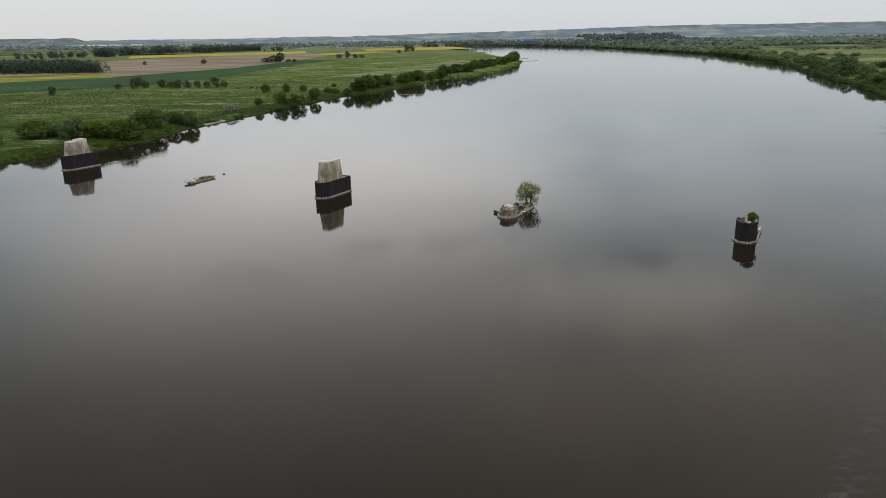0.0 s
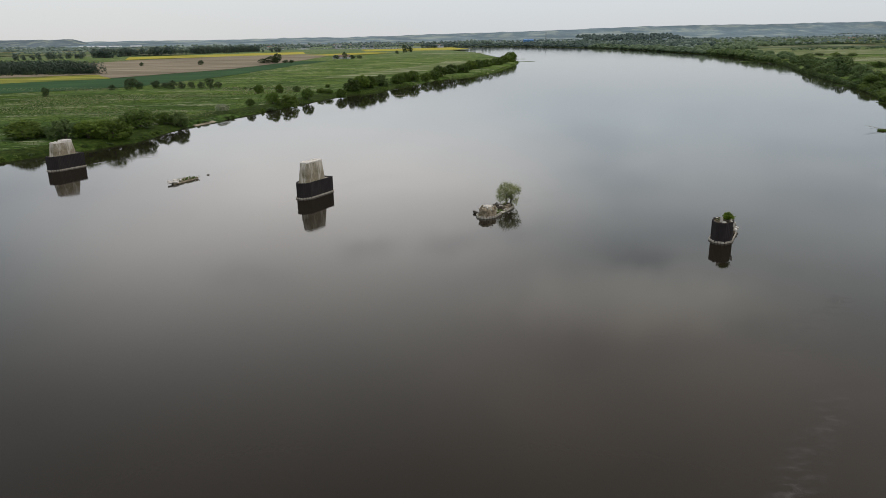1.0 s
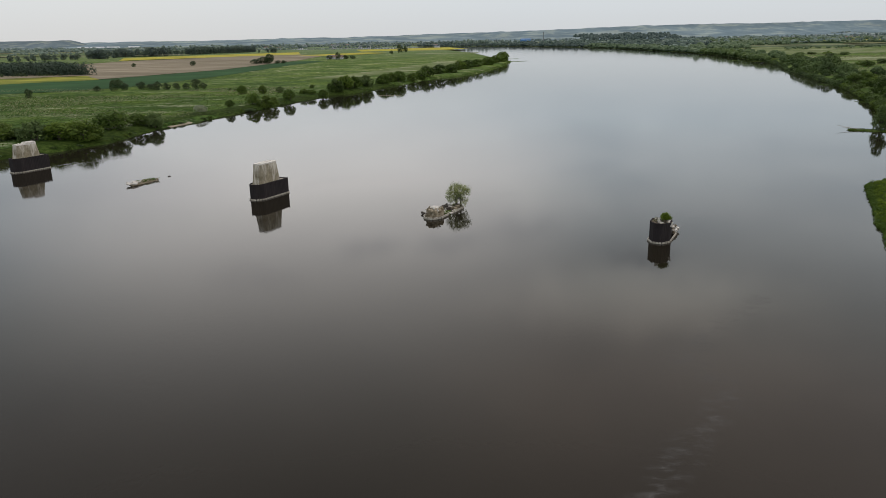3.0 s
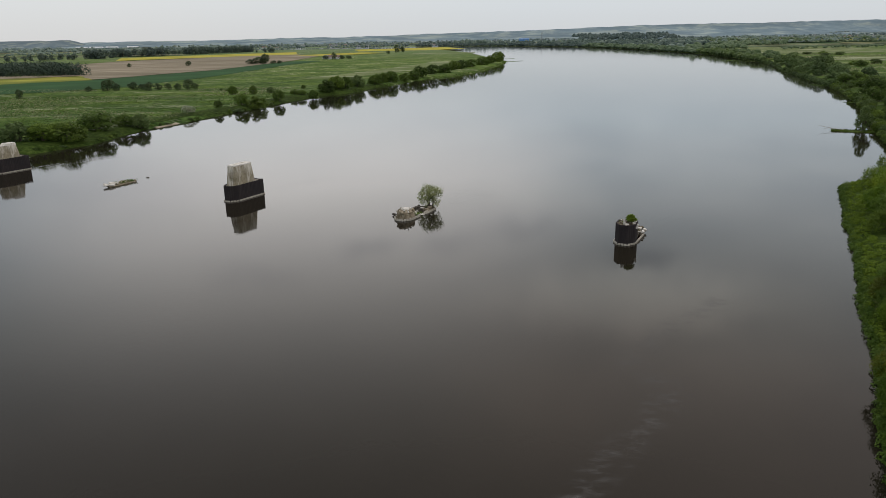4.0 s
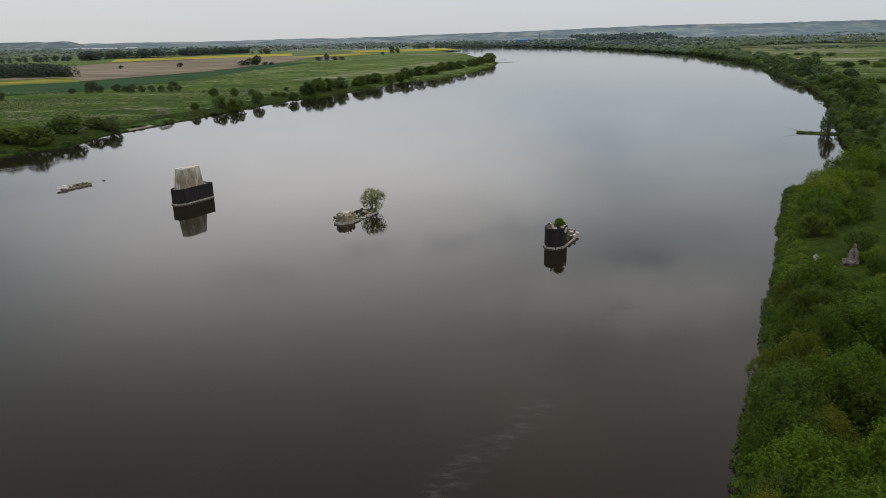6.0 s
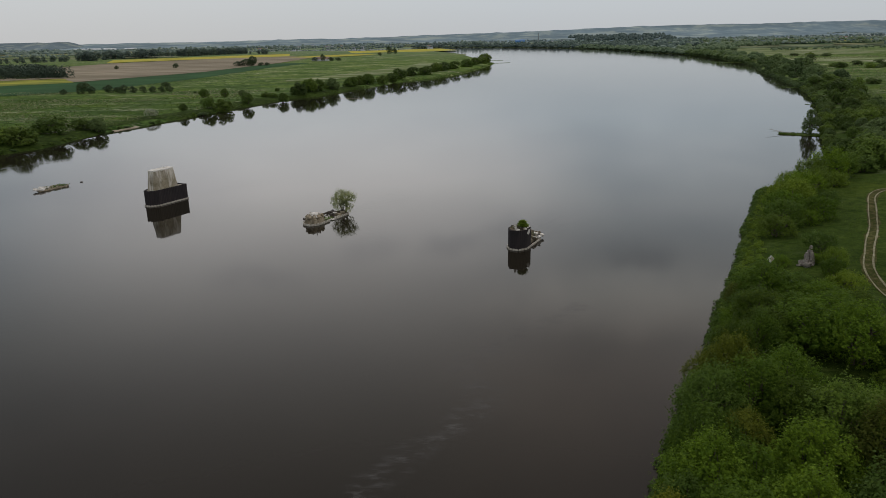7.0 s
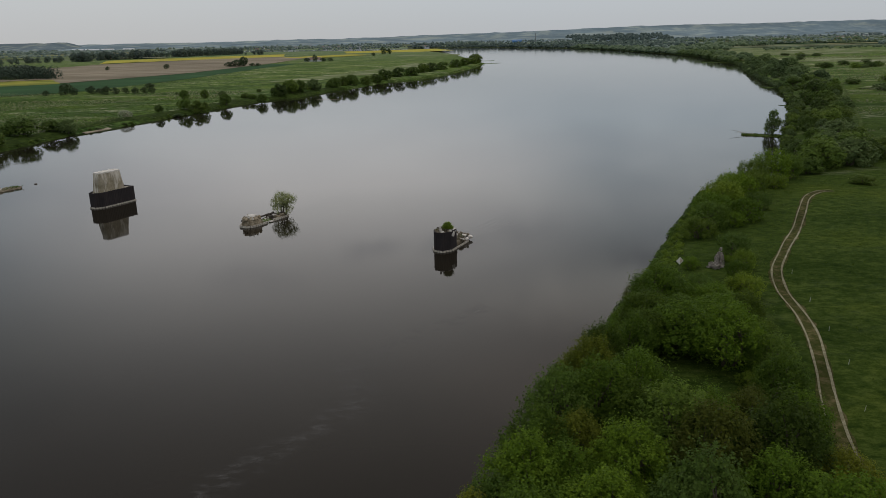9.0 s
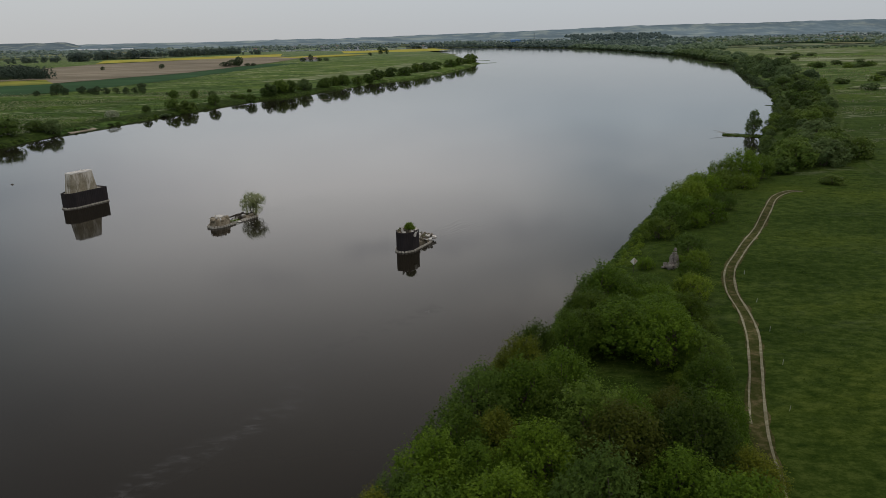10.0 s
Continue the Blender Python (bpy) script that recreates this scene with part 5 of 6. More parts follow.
def standing_pier(x, y, label, wall, top, broken):
    thing = empty("bridge_pier", pier_pose(x, y), label, "bridge pier", "ruined bridge piers")
    rr = random.Random(int(top * 10))
    o = hull(4.6, 12.6, 2.0)
    bm = bmesh.new(); corrugated(bm, o, -2.5, wall)
    part("sheet_pile_wall", bm, MAT_STEEL, thing, "dark rusty corrugated sheet piling")
    bm = bmesh.new(); prism(bm, [(px * 0.92, 0.4 + py * 0.94) for px, py in o], -2.5, wall - 0.25, 1.0)
    part("fill", bm, MAT_CONCRETE, thing, "weathered concrete fill")
    bm = bmesh.new(); rim(bm, o, -0.6, 0.36)
    part("waterline_kerb", bm, MAT_PALE, thing, "pale notched concrete kerb at the waterline")
    shaft = [(1.3, 1.5), (1.75, 2.4), (1.75, 9.5), (1.2, 10.4), (-1.2, 10.4), (-1.7, 9.5), (-1.7, 2.4), (-1.25, 1.5)]
    bm = bmesh.new(); prism(bm, shaft, wall - 0.3, top, 0.82, (0, 5.9))
    bmesh.ops.bevel(bm, geom=bm.edges[:], offset=0.14, segments=2, affect="EDGES")
    bmesh.ops.subdivide_edges(bm, edges=[e for e in bm.edges if e.calc_length() > 1.2], cuts=4, use_grid_fill=True)
    for v in bm.verts:
        nz = noise.noise(v.co * 0.9 + Vector((x, 0, 0)))
        v.co += Vector((nz * 0.07, noise.noise(v.co * 0.9 + Vector((7, x, 0))) * 0.07, 0))
    part("shaft", bm, MAT_SHAFT, thing, "tapering rain-stained concrete shaft")
    top_line = [(px * 0.83, 5.9 + (py - 5.9) * 0.83) for px, py in shaft]
    bm = bmesh.new()
    if broken:
        prism(bm, [(px, max(py, 5.7)) for px, py in top_line], top - 0.1, top + 0.7, 0.9, (0, 7.6))
        prism(bm, [(px * 1.02, min(py, 5.9)) for px, py in top_line], top - 0.1, top + 0.2, 0.96, (0, 4.0))
        for _ in range(7):
            rock(bm, (0.5, 0.5, 0.35), pose(rr.uniform(-1.2, 1.2), rr.uniform(3.0, 8.5), top + 0.25, 0, 0, rr.uniform(0, 360)), rr, 1)
    else:
        prism(bm, top_line, top - 0.1, top + 0.22, 0.98, (0, 5.9))
        for _ in range(5):
            rock(bm, (0.45, 0.6, 0.2), pose(rr.uniform(-1.1, 1.1), rr.uniform(3.0, 9.0), top + 0.24, 0, 0, rr.uniform(0, 360)), rr, 1)
        tube(bm, [(-0.2, 6.8, top), (-0.25, 6.9, top + 0.9)], [0.08, 0.06], 5)
    part("cap", bm, MAT_LIME, thing, "white bird-limed top")
    return thing


def streaked_concrete():
    """Concrete with rain runs down its faces: dark algae and pale lime."""
    m = surface("rain_streaked_concrete", [(0.25, (0.19, 0.165, 0.10)), (0.5, (0.34, 0.30, 0.205)), (0.75, (0.48, 0.44, 0.34))], 0.9, 0.9, 0.5, 0.06, 0.25, 0.35)
    nt = m.node_tree
    bs = nt.nodes["Principled BSDF"]
    old = bs.inputs["Base Color"].links[0].from_socket
    co = nt.nodes.new("ShaderNodeTexCoord").outputs["Object"]
    run = noise_node(nt, stretched(nt, co, 1.0, 1.0, 0.16), 1.0, 5.0, 0.62)
    lime = ramp(nt, [(0.54, (0, 0, 0)), (0.66, (0.75, 0.75, 0.75))])
    nt.links.new(run.outputs["Fac"], lime.inputs["Fac"])
    res = blend(nt, old, (0.60, 0.57, 0.50), lime.outputs["Color"])
    sep = nt.nodes.new("ShaderNodeSeparateXYZ")
    nt.links.new(co, sep.inputs[0])
    high = nt.nodes.new("ShaderNodeMapRange")
    high.inputs["From Min"].default_value, high.inputs["From Max"].default_value = 6.5, 9.6
    nt.links.new(sep.outputs["Z"], high.inputs["Value"])
    drip = ramp(nt, [(0.38, (0, 0, 0)), (0.60, (0.85, 0.85, 0.85))])
    nt.links.new(run.outputs["Fac"], drip.inputs["Fac"])
    res = blend(nt, res, blend(nt, res, (0.66, 0.63, 0.55), drip.outputs["Color"]), high.outputs[0])
    run2 = noise_node(nt, stretched(nt, co, 0.8, 0.8, 0.14), 0.8, 4.0, 0.6)
    alg = ramp(nt, [(0.32, (0.65, 0.65, 0.65)), (0.48, (0, 0, 0))])
    nt.links.new(run2.outputs["Fac"], alg.inputs["Fac"])
    res = blend(nt, res, (0.15, 0.125, 0.065), alg.outputs["Color"])
    nt.links.new(res, bs.inputs["Base Color"])
    return m


MAT_SHAFT = streaked_concrete()
MAT_LIME = surface("bird_limed_concrete", [(0.3, (0.50, 0.46, 0.38)), (0.5, (0.76, 0.73, 0.66)), (0.7, (0.95, 0.93, 0.88))], 1.5, 0.85, 0.4, 0.05)
standing_pier(-36.0, 193.0, "tall grey concrete bridge pier standing on dark sheet piling", 4.4, 9.6, False)
standing_pier(-132.2, 241.8, "concrete bridge pier with broken top on dark sheet piling", 4.9, 9.2, True)


def chunks(bm, rr, n, xs, ys, zs, size):
    for _ in range(n):
        rock(bm, (rr.uniform(0.6, 1.3) * size, rr.uniform(0.6, 1.3) * size, rr.uniform(0.35, 0.8) * size), pose(rr.uniform(*xs), rr.uniform(*ys), rr.uniform(*zs), rr.uniform(0, 360), rr.uniform(0, 360), rr.uniform(0, 360)), rr, 1)


def tufts(name, thing, spots, size, material, seed, label=""):
    """Loose grass and weeds as leaf sprays standing up from given places."""
    rg = np.random.default_rng(seed)
    p = np.array(spots, float)
    d = rg.normal(0, 1, (len(p), 3)); d[:, 2] *= 0.3
    return tagged(quads_part(name, leaf_quads(rg, p, d, size, 0.3), material, thing, label), kind="stuff")


SLABS = [((1.3, 1.0, 0.4), pose(1.5, 4.2, 4.2, 25, 30, 20)), ((0.8, 0.6, 0.5), pose(0.0, 3.9, 4.4, 0, 12, 40)), ((1.0, 0.8, 0.3), pose(1.2, 10.2, 1.3, 15, 20, 10)), ((0.7, 1.1, 0.25), pose(1.7, 8.2, 0.9, -20, 8, 0)), ((0.9, 0.8, 0.35), pose(-0.6, 9.4, 1.4, 20, -12, 30)), ((1.2, 0.8, 0.4), pose(1.9, 11.6, 0.6, 15, 20, 50)), ((0.9, 1.0, 0.3), pose(0.6, 11.9, 0.6, -15, 10, 20)), ((0.7, 0.6, 0.3), pose(2.2, 9.6, 0.7, 30, 10, 70)), ((0.6, 0.9, 0.3), pose(0.2, 8.4, 1.1, -10, 25, 15)), ((0.8, 0.5, 0.4), pose(-1.2, 11.0, 0.8, 10, -20, 40))]


def broken_pier():
    """A pier cut off above its piling, its back fallen into a rubble heap."""
    thing = empty("bridge_pier", pier_pose(62.8, 145.1), "broken-off bridge pier of dark sheet piling with rubble", "bridge pier", "ruined bridge piers")
    rr = random.Random(4)
    o = hull(4.3, 10.2, 1.8)
    front = [(0.95, 0), (2.1, 1.8), (2.1, 4.6), (-2.1, 4.6), (-2.1, 1.8), (-0.95, 0)]
    bm = bmesh.new(); corrugated(bm, front, -2.5, 4.35)
    part("sheet_pile_wall", bm, MAT_STEEL, thing, "dark rusty corrugated sheet piling")
    bm = bmesh.new(); prism(bm, [(a * 0.9, 0.2 + b * 0.93) for a, b in front], -2.5, 4.15)
    part("fill", bm, MAT_RUBBLE, thing, "broken masonry fill")
    bm = bmesh.new(); rim(bm, o, -0.6, 0.36)
    part("waterline_kerb", bm, MAT_PALE, thing, "pale notched concrete kerb at the waterline")
    bm = bmesh.new(); prism(bm, [(1.8, 4.4), (1.7, 9.6), (-1.7, 9.6), (-1.8, 4.4)], -2.5, 0.8, 0.8, (0, 6)); chunks(bm, rr, 48, (-1.8, 2.2), (7.4, 12.2), (0.2, 1.6), 0.55); chunks(bm, rr, 14, (-1.5, 1.6), (4.2, 6.4), (0.5, 2.6), 0.6)
    part("rubble", bm, MAT_RUBBLE, thing, "heap of broken masonry")
    bm = bmesh.new()
    for size, at in SLABS:
        bk = bmesh.new(); box(bk, *size, at, 0.9, 0.1, rr); part("fallen_slab", bk, MAT_LIME, thing, "pale broken concrete slab")
    bm.free()
    for size, at in (((0.25, 2.6, 0.2), pose(-0.5, 2.2, 4.55, 4, 6, 70)), ((0.22, 2.2, 0.18), pose(0.5, 1.6, 4.5, -3, 4, 105)), ((0.25, 1.8, 0.2), pose(-0.9, 3.2, 4.5, 0, 8, 20))):
        bk = bmesh.new(); box(bk, *size, at, 0.95, 0.04, rr); part("timber", bk, MAT_BARK, thing, "weathered grey-brown timber")
    for size, at in (((0.55, 0.5, 1.1), pose(-0.1, 1.3, 4.3, 6, -8, 30)), ((0.9, 0.7, 0.35), pose(1.6, 2.2, 4.25, 8, 25, 10)), ((0.5, 0.8, 1.0), pose(2.25, 2.4, 3.3, 0, 14, 5)), ((0.7, 0.5, 0.3), pose(0.5, 0.9, 4.3, 5, 5, 50)), ((0.6, 0.9, 0.25), pose(-1.3, 3.3, 4.35, 0, -6, 15))):
        bk = bmesh.new(); box(bk, *size, at, 0.6, 0.09, rr); part("limed_block", bk, MAT_LIME, thing, "white bird-limed masonry block")
    bm = bmesh.new(); chunks(bm, rr, 30, (-1.7, 1.6), (0.8, 4.2), (4.2, 4.55), 0.36)
    tagged(part("loose_stones", bm, MAT_RUBBLE, thing), kind="stuff")
    tufts("weeds", thing, [(rr.uniform(-1.6, 1.6), rr.uniform(0.8, 4.4), 4.6 + rr.uniform(0, 0.2)) for _ in range(36)] + [(rr.uniform(-1.6, 1.6), rr.uniform(5.5, 9.5), rr.uniform(1.2, 1.9)) for _ in range(70)], 0.16, MAT_LEAF_GREY, 3)


broken_pier()


def fallen_pier():
    """A pier of which a mound, a low ring and some blocks are left."""
    thing = empty("bridge_pier", pier_pose(13.6, 168.8), "collapsed bridge pier, a rubble mound in a low kerb", "bridge pier", "ruined bridge piers")
    rr = random.Random(8)
    # the ring is broken through behind the mound
    bm = bmesh.new(); rim(bm, [(2.4, 8.8), (2.4, 14.3), (2.1, 14.3), (2.1, 8.8)], -0.6, 0.42)
    part("broken_kerb", bm, MAT_PALE, thing, "pale broken kerb of the back part")
    bm = bmesh.new(); rim(bm, hull(4.5, 6.0, 1.8), -0.6, 0.5)
    part("waterline_kerb", bm, MAT_PALE, thing, "pale notched concrete kerb at the waterline")
    for size, at in (((1.6, 1.9, 0.35), pose(0.9, 7.2, -0.1, 6, 4, 12)), ((1.2, 1.5, 0.3), pose(-0.9, 6.9, 0.0, -5, 8, 40)), ((1.0, 1.3, 0.3), pose(1.9, 8.0, -0.15, 4, -8, 70)), ((0.9, 1.2, 0.3), pose(-0.2, 8.3, 0.05, 8, 3, 25)), ((0.8, 1.1, 0.3), pose(-1.9, 8.0, 0.0, 0, 9, 60))):
        bk = bmesh.new(); box(bk, *size, at, 0.9, 0.08, rr); part("fallen_slab", bk, MAT_LIME, thing, "pale fallen concrete slab")
    mound_line = [(1.5, 0.6), (2.05, 1.8), (2.1, 3.6), (1.6, 5.4), (-1.6, 5.4), (-2.1, 3.6), (-2.05, 1.8), (-1.5, 0.6)]
    bm = bmesh.new(); prism(bm, mound_line, -1.0, 1.3, 0.86, (0, 3.0)); prism(bm, [(a * 0.85, 3 + (b - 3) * 0.85) for a, b in mound_line], 1.25, 2.4, 0.6, (0, 3.0))
    for k in range(5):
        a = -0.4 + k * 0.9
        box(bm, 0.4, 0.4, rr.uniform(1.0, 1.7), pose(1.9 * math.cos(a - 1.6), 3.0 + 2.3 * math.sin(a - 1.6), 0.2, rr.uniform(-6, 6), rr.uniform(-6, 6), rr.uniform(0, 90)), 0.8, 0.06, rr)
    chunks(bm, rr, 30, (-1.5, 1.5), (1.2, 4.8), (0.6, 2.2), 0.5)
    for k in range(26):
        a = rr.uniform(0, 6.28)
        rock(bm, (rr.uniform(0.3, 0.7), rr.uniform(0.3, 0.7), rr.uniform(0.3, 0.8)), pose(1.75 * math.cos(a), 3.0 + 2.3 * math.sin(a), rr.uniform(0.3, 2.2), rr.uniform(-30, 30), rr.uniform(-30, 30), rr.uniform(0, 180)), rr, 1)
    part("rubble_mound", bm, MAT_RUBBLE, thing, "mound of broken brown masonry")
    bm = bmesh.new(); rock(bm, (1.2, 1.5, 0.5), pose(0.1, 2.9, 2.35), rr, 2); chunks(bm, rr, 26, (-1.5, 1.5), (1.2, 4.6), (1.8, 2.5), 0.34)
    part("limed_stones", bm, MAT_LIME, thing, "white bird-limed stones")
    bm = bmesh.new()
    for k in range(14):
        bk = bmesh.new()
        box(bk, rr.uniform(0.5, 1.3), rr.uniform(0.6, 1.6), rr.uniform(0.3, 0.9), pose(rr.uniform(-1.9, 1.7), rr.uniform(9.2, 13.4), rr.uniform(0.0, 0.4), rr.uniform(-14, 14), rr.uniform(-14, 14), rr.uniform(0, 180)), 0.85, 0.08, rr)
        part("fallen_block", bk, rr.choice([MAT_RUBBLE, MAT_TIMBER, MAT_TIMBER, MAT_LIME]), thing)
    bm.free()
    bm = bmesh.new(); prism(bm, [(2.1, 9.0), (2.1, 13.9), (-1.9, 13.9), (-1.9, 9.0)], -1.0, 0.18, 0.98, (0, 11)); chunks(bm, rr, 16, (-1.7, 1.7), (9, 13.5), (0.0, 0.3), 0.4)
    part("silt_bed", bm, MAT_TIMBER, thing, "dark silt and driftwood inside the ring")
    for k in range(6):
        bk = bmesh.new()
        box(bk, 0.4, 1.8, 0.35, pose(-2.0 + rr.uniform(-0.2, 0.2), 8 + k * 1.0, 0.5, rr.uniform(-5, 5), rr.uniform(-8, 8), rr.uniform(-12, 12)), 0.95, 0.04, rr)
        part("timber", bk, MAT_TIMBER, thing, "dark wet timber")
    for size, at in (((0.5, 2.4, 0.5), pose(1.2, 14.0, 0.5, 4, 0, 75)), ((0.5, 3.4, 0.45), pose(-2.9, 3.4, 0.1, 3, 0, 62)), ((0.4, 2.4, 0.4), pose(-3.6, 4.1, 0.0, 0, 0, 50))):
        bk = bmesh.new()
        box(bk, *size, at, 0.95, 0.04, rr)
        part("timber", bk, MAT_TIMBER, thing, "dark wet timber")
    tufts("weeds", thing, [(rr.uniform(-0.4, 1.9), rr.uniform(5.6, 8.4), rr.uniform(0.2, 0.6)) for _ in range(170)], 0.17, MAT_LEAF_NEAR, 4)


fallen_pier()
pier_tree = tree("willow_tree", 77, 3.4, 6.4, 0.3, 11000, 0.14, 26, MAT_LEAF_PALE, "round pale grey-green willow growing on a fallen pier", "tree", 4, 0.12, "", 0.8, 0.9, 0.5, (0.38, 0.98, 0), True)
pier_tree.matrix_basis = pose(21.0, 181.7, 0.1)
pier_bush = tree("bush", 78, 1.15, 1.9, 0.1, 3600, 0.14, 14, MAT_LEAF_SHRUB, "small green bush growing on a broken pier", "bush", 3, 0.0, "", 0.3, 1.0, 0.4, (0.15, 0.98, 0), True)
pier_bush.matrix_basis = pose(64.85, 147.0, 4.3)

# ---- stony islet, spit, sand ----
thing = empty("stony_islet", pier_pose(-81.5, 215.5), "low islet of pale broken slabs and weeds", "islet")
rr = random.Random(21)
bm = bmesh.new(); prism(bm, [(1.9, 0.6), (2.2, 3), (1.8, 11.5), (-1.2, 12), (-1.8, 9), (-2.0, 2)], -1.5, 0.25, 0.9, (0, 6)); chunks(bm, rr, 26, (-1.8, 1.8), (0.8, 11.5), (0.0, 0.5), 0.6)
part("stones", bm, MAT_RUBBLE, thing)
bm = bmesh.new()
for k in range(6):
    box(bm, rr.uniform(1.2, 2.2), rr.uniform(0.8, 1.6), 0.35, pose(rr.uniform(-1.2, 1.2), 0.6 + k * 0.8, 0.35 + rr.uniform(0, 0.45), rr.uniform(-10, 10), rr.uniform(-10, 10), rr.uniform(0, 90)), 0.92, 0.08, rr)
part("slab", bm, MAT_LIME, thing, "pale tilted slabs")
tufts("weeds", thing, [(rr.uniform(-1.6, 1.6), y0 + rr.gauss(0, 0.7), rr.uniform(0.2, 0.8)) for y0 in (4.6, 7.0, 8.6, 10.6) for _ in range(60)], 0.22, MAT_LEAF_NEAR, 6)


def mound(name, line, width, z, material, label, category):
    """A low tongue of land along a line, sloping into the water on both sides."""
    bm = bmesh.new()
    rows = []
    pts = [p for p, _ in along(line, 1.5)] + [Vector(line[-1])]
    for i, p in enumerate(pts):
        d = (pts[min(i + 1, len(pts) - 1)] - pts[max(i - 1, 0)]).normalized()
        sd = Vector((-d.y, d.x))
        w = width * min(1, (i + 0.4) / 4) * (0.85 + 0.3 * noise.noise(Vector((p.x * 0.3, p.y * 0.3, 1))))
        hz = z * (0.7 + 0.5 * noise.noise(Vector((p.x * 0.4, p.y * 0.4, 4))))
        rows.append([bm.verts.new((p.x + sd.x * w * k, p.y + sd.y * w * k, h)) for k, h in ((-1, -0.6), (-0.55, hz * 0.7), (0, hz), (0.55, hz * 0.7), (1, -0.6))])
    for a, b in zip(rows, rows[1:]):
        for k in range(4):
            bm.faces.new((a[k], a[k + 1], b[k + 1], b[k]))
    return tagged(part(name, bm, material, None, "", True), label, category, kind="structure")


mound("spit", [(196, 319), (201, 316), (208, 312), (218, 308)], 3.2, 0.8, MAT_GROUND, "low grassy spit reaching into the river", "spit")
mound("sand_beach", [(-118, 408), (-119.6, 400), (-121, 390), (-123, 378), (-126, 369)], 2.4, 0.75, MAT_SAND, "pale sand beach at the river's edge", "beach")
mound("spit", [(150, 1215), (138, 1205), (118, 1196)], 5, 0.5, MAT_GROUND, "low grassy spit at the end of the bank", "spit")
mound("spit", [(146, 1330), (132, 1325), (112, 1320)], 5, 0.5, MAT_GROUND, "low grassy spit at the end of the bank", "spit")
mound("spit", [(317, 590), (323, 584), (331, 577)], 2.0, 0.35, MAT_GROUND, "low grassy spit below the bank bushes", "spit")
mound("spit", [(268, 446), (272, 441), (277, 436)], 1.6, 0.35, MAT_GROUND, "low grassy spit below the bank bushes", "spit")
mound("spit", [(438, 1092), (450, 1070), (462, 1045)], 3.5, 0.35, MAT_GROUND, "low grassy spit below the bank bushes", "spit")
mound("sand_shoal", [(-17, 548), (-25, 549), (-36, 551)], 1.2, 0.12, MAT_SAND, "pale shoal just above the water", "shoal")
rg_spit = np.random.default_rng(3)
k = rg_spit.uniform(0.5, 22, 500)
pts = np.stack([196 + k + rg_spit.normal(0, 0.5, 500), 319 - k * 0.5 + rg_spit.normal(0, 0.8, 500), rg_spit.uniform(0.3, 0.75, 500)], 1)
tagged(quads_part("spit_grass", leaf_quads(rg_spit, pts, rg_spit.normal(0, 1, (len(pts), 3)), 0.3), MAT_LEAF_BANK), "rank grass on a low spit", "grass", kind="stuff")
spit_tree = tree("willow_tree", 91, 3.6, 10.0, 1.0, 4000, 0.3, 22, MAT_LEAF_SAGE, "slender weeping willow on a low spit", "tree", 2, 0.25, "", 0.8)
spit_tree.matrix_basis = pose(207.5, 314.5, 0.4)

branch = empty("dead_branch", pose(199, 317.5, 0.35, 0, 0, 150), "bleached dead branch lying over a low spit", "branch")
bm = bmesh.new()
tube(bm, [(-3.5, 0.2, 0), (0, 0, 0.35), (4.5, -0.3, 0.9), (8.5, 0.3, 1.7)], [0.16, 0.13, 0.09, 0.03], 6)
part("limb", bm, MAT_PALE, branch)
bm = bmesh.new(); tube(bm, [(2, -0.1, 0.55), (4.5, 1.2, 0.8), (6.5, 2.4, 0.5)], [0.07, 0.05, 0.02], 5); tube(bm, [(5, -0.2, 1.0), (7, -1.4, 1.5)], [0.05, 0.02], 5)
part("twigs", bm, MAT_PALE, branch)
stone = empty("river_stone", pose(-73.8, 231.1, 0), "dark wet stone just above the water", "stone")
bm = bmesh.new(); rock(bm, (0.7, 0.5, 0.35), pose(0, 0, 0.05), random.Random(5), 2)
part("boulder", bm, MAT_TIMBER, stone)

# ---- ruin, sign, stakes and track on the near bank ----


MAT_RUIN = surface("brown_grey_ruin_stone", [(0.25, (0.12, 0.10, 0.085)), (0.5, (0.29, 0.26, 0.22)), (0.75, (0.52, 0.49, 0.44))], 1.6, 0.9, 0.8, 0.1, 0.5, 0.4)
thing = empty("masonry_ruin", pose(115.4, 124.8, near_ground(115.4, 124.8) - 0.1, 0, 0, 20) @ Matrix.Diagonal((0.95, 0.95, 1.18, 1)), "broken grey masonry stump of a bridge pier", "ruin")
rr = random.Random(31)
bm = bmesh.new()
for k in range(7):
    h = k * 0.36 - 0.3
    w = 1.35 - k * 0.115
    for dx, dy in ((-0.42, -0.3), (0.42, -0.3), (0.0, 0.4)):
        if k > 4 and dx < 0:
            continue
        box(bm, rr.uniform(0.65, 0.95) * w, rr.uniform(0.6, 0.9) * w, rr.uniform(0.36, 0.5), pose(0.45 + dx * w + 0.03 * k + rr.uniform(-0.12, 0.12), dy * w + rr.uniform(-0.12, 0.12), h, rr.uniform(-7, 7), rr.uniform(-7, 7), rr.uniform(-20, 20)), rr.uniform(0.85, 1.0), 0.06, rr)
part("stump", bm, MAT_RUIN, thing)
bm = bmesh.new()
for _ in range(24):
    box(bm, rr.uniform(0.4, 1.0), rr.uniform(0.35, 0.8), rr.uniform(0.25, 0.5), pose(rr.gauss(-0.5, 0.65), rr.gauss(-0.8, 0.5), rr.uniform(-0.1, 0.35), rr.uniform(-25, 25), rr.uniform(-25, 25), rr.uniform(0, 180)), rr.uniform(0.75, 1.0), 0.09, rr)
part("fallen_stones", bm, MAT_RUIN, thing)
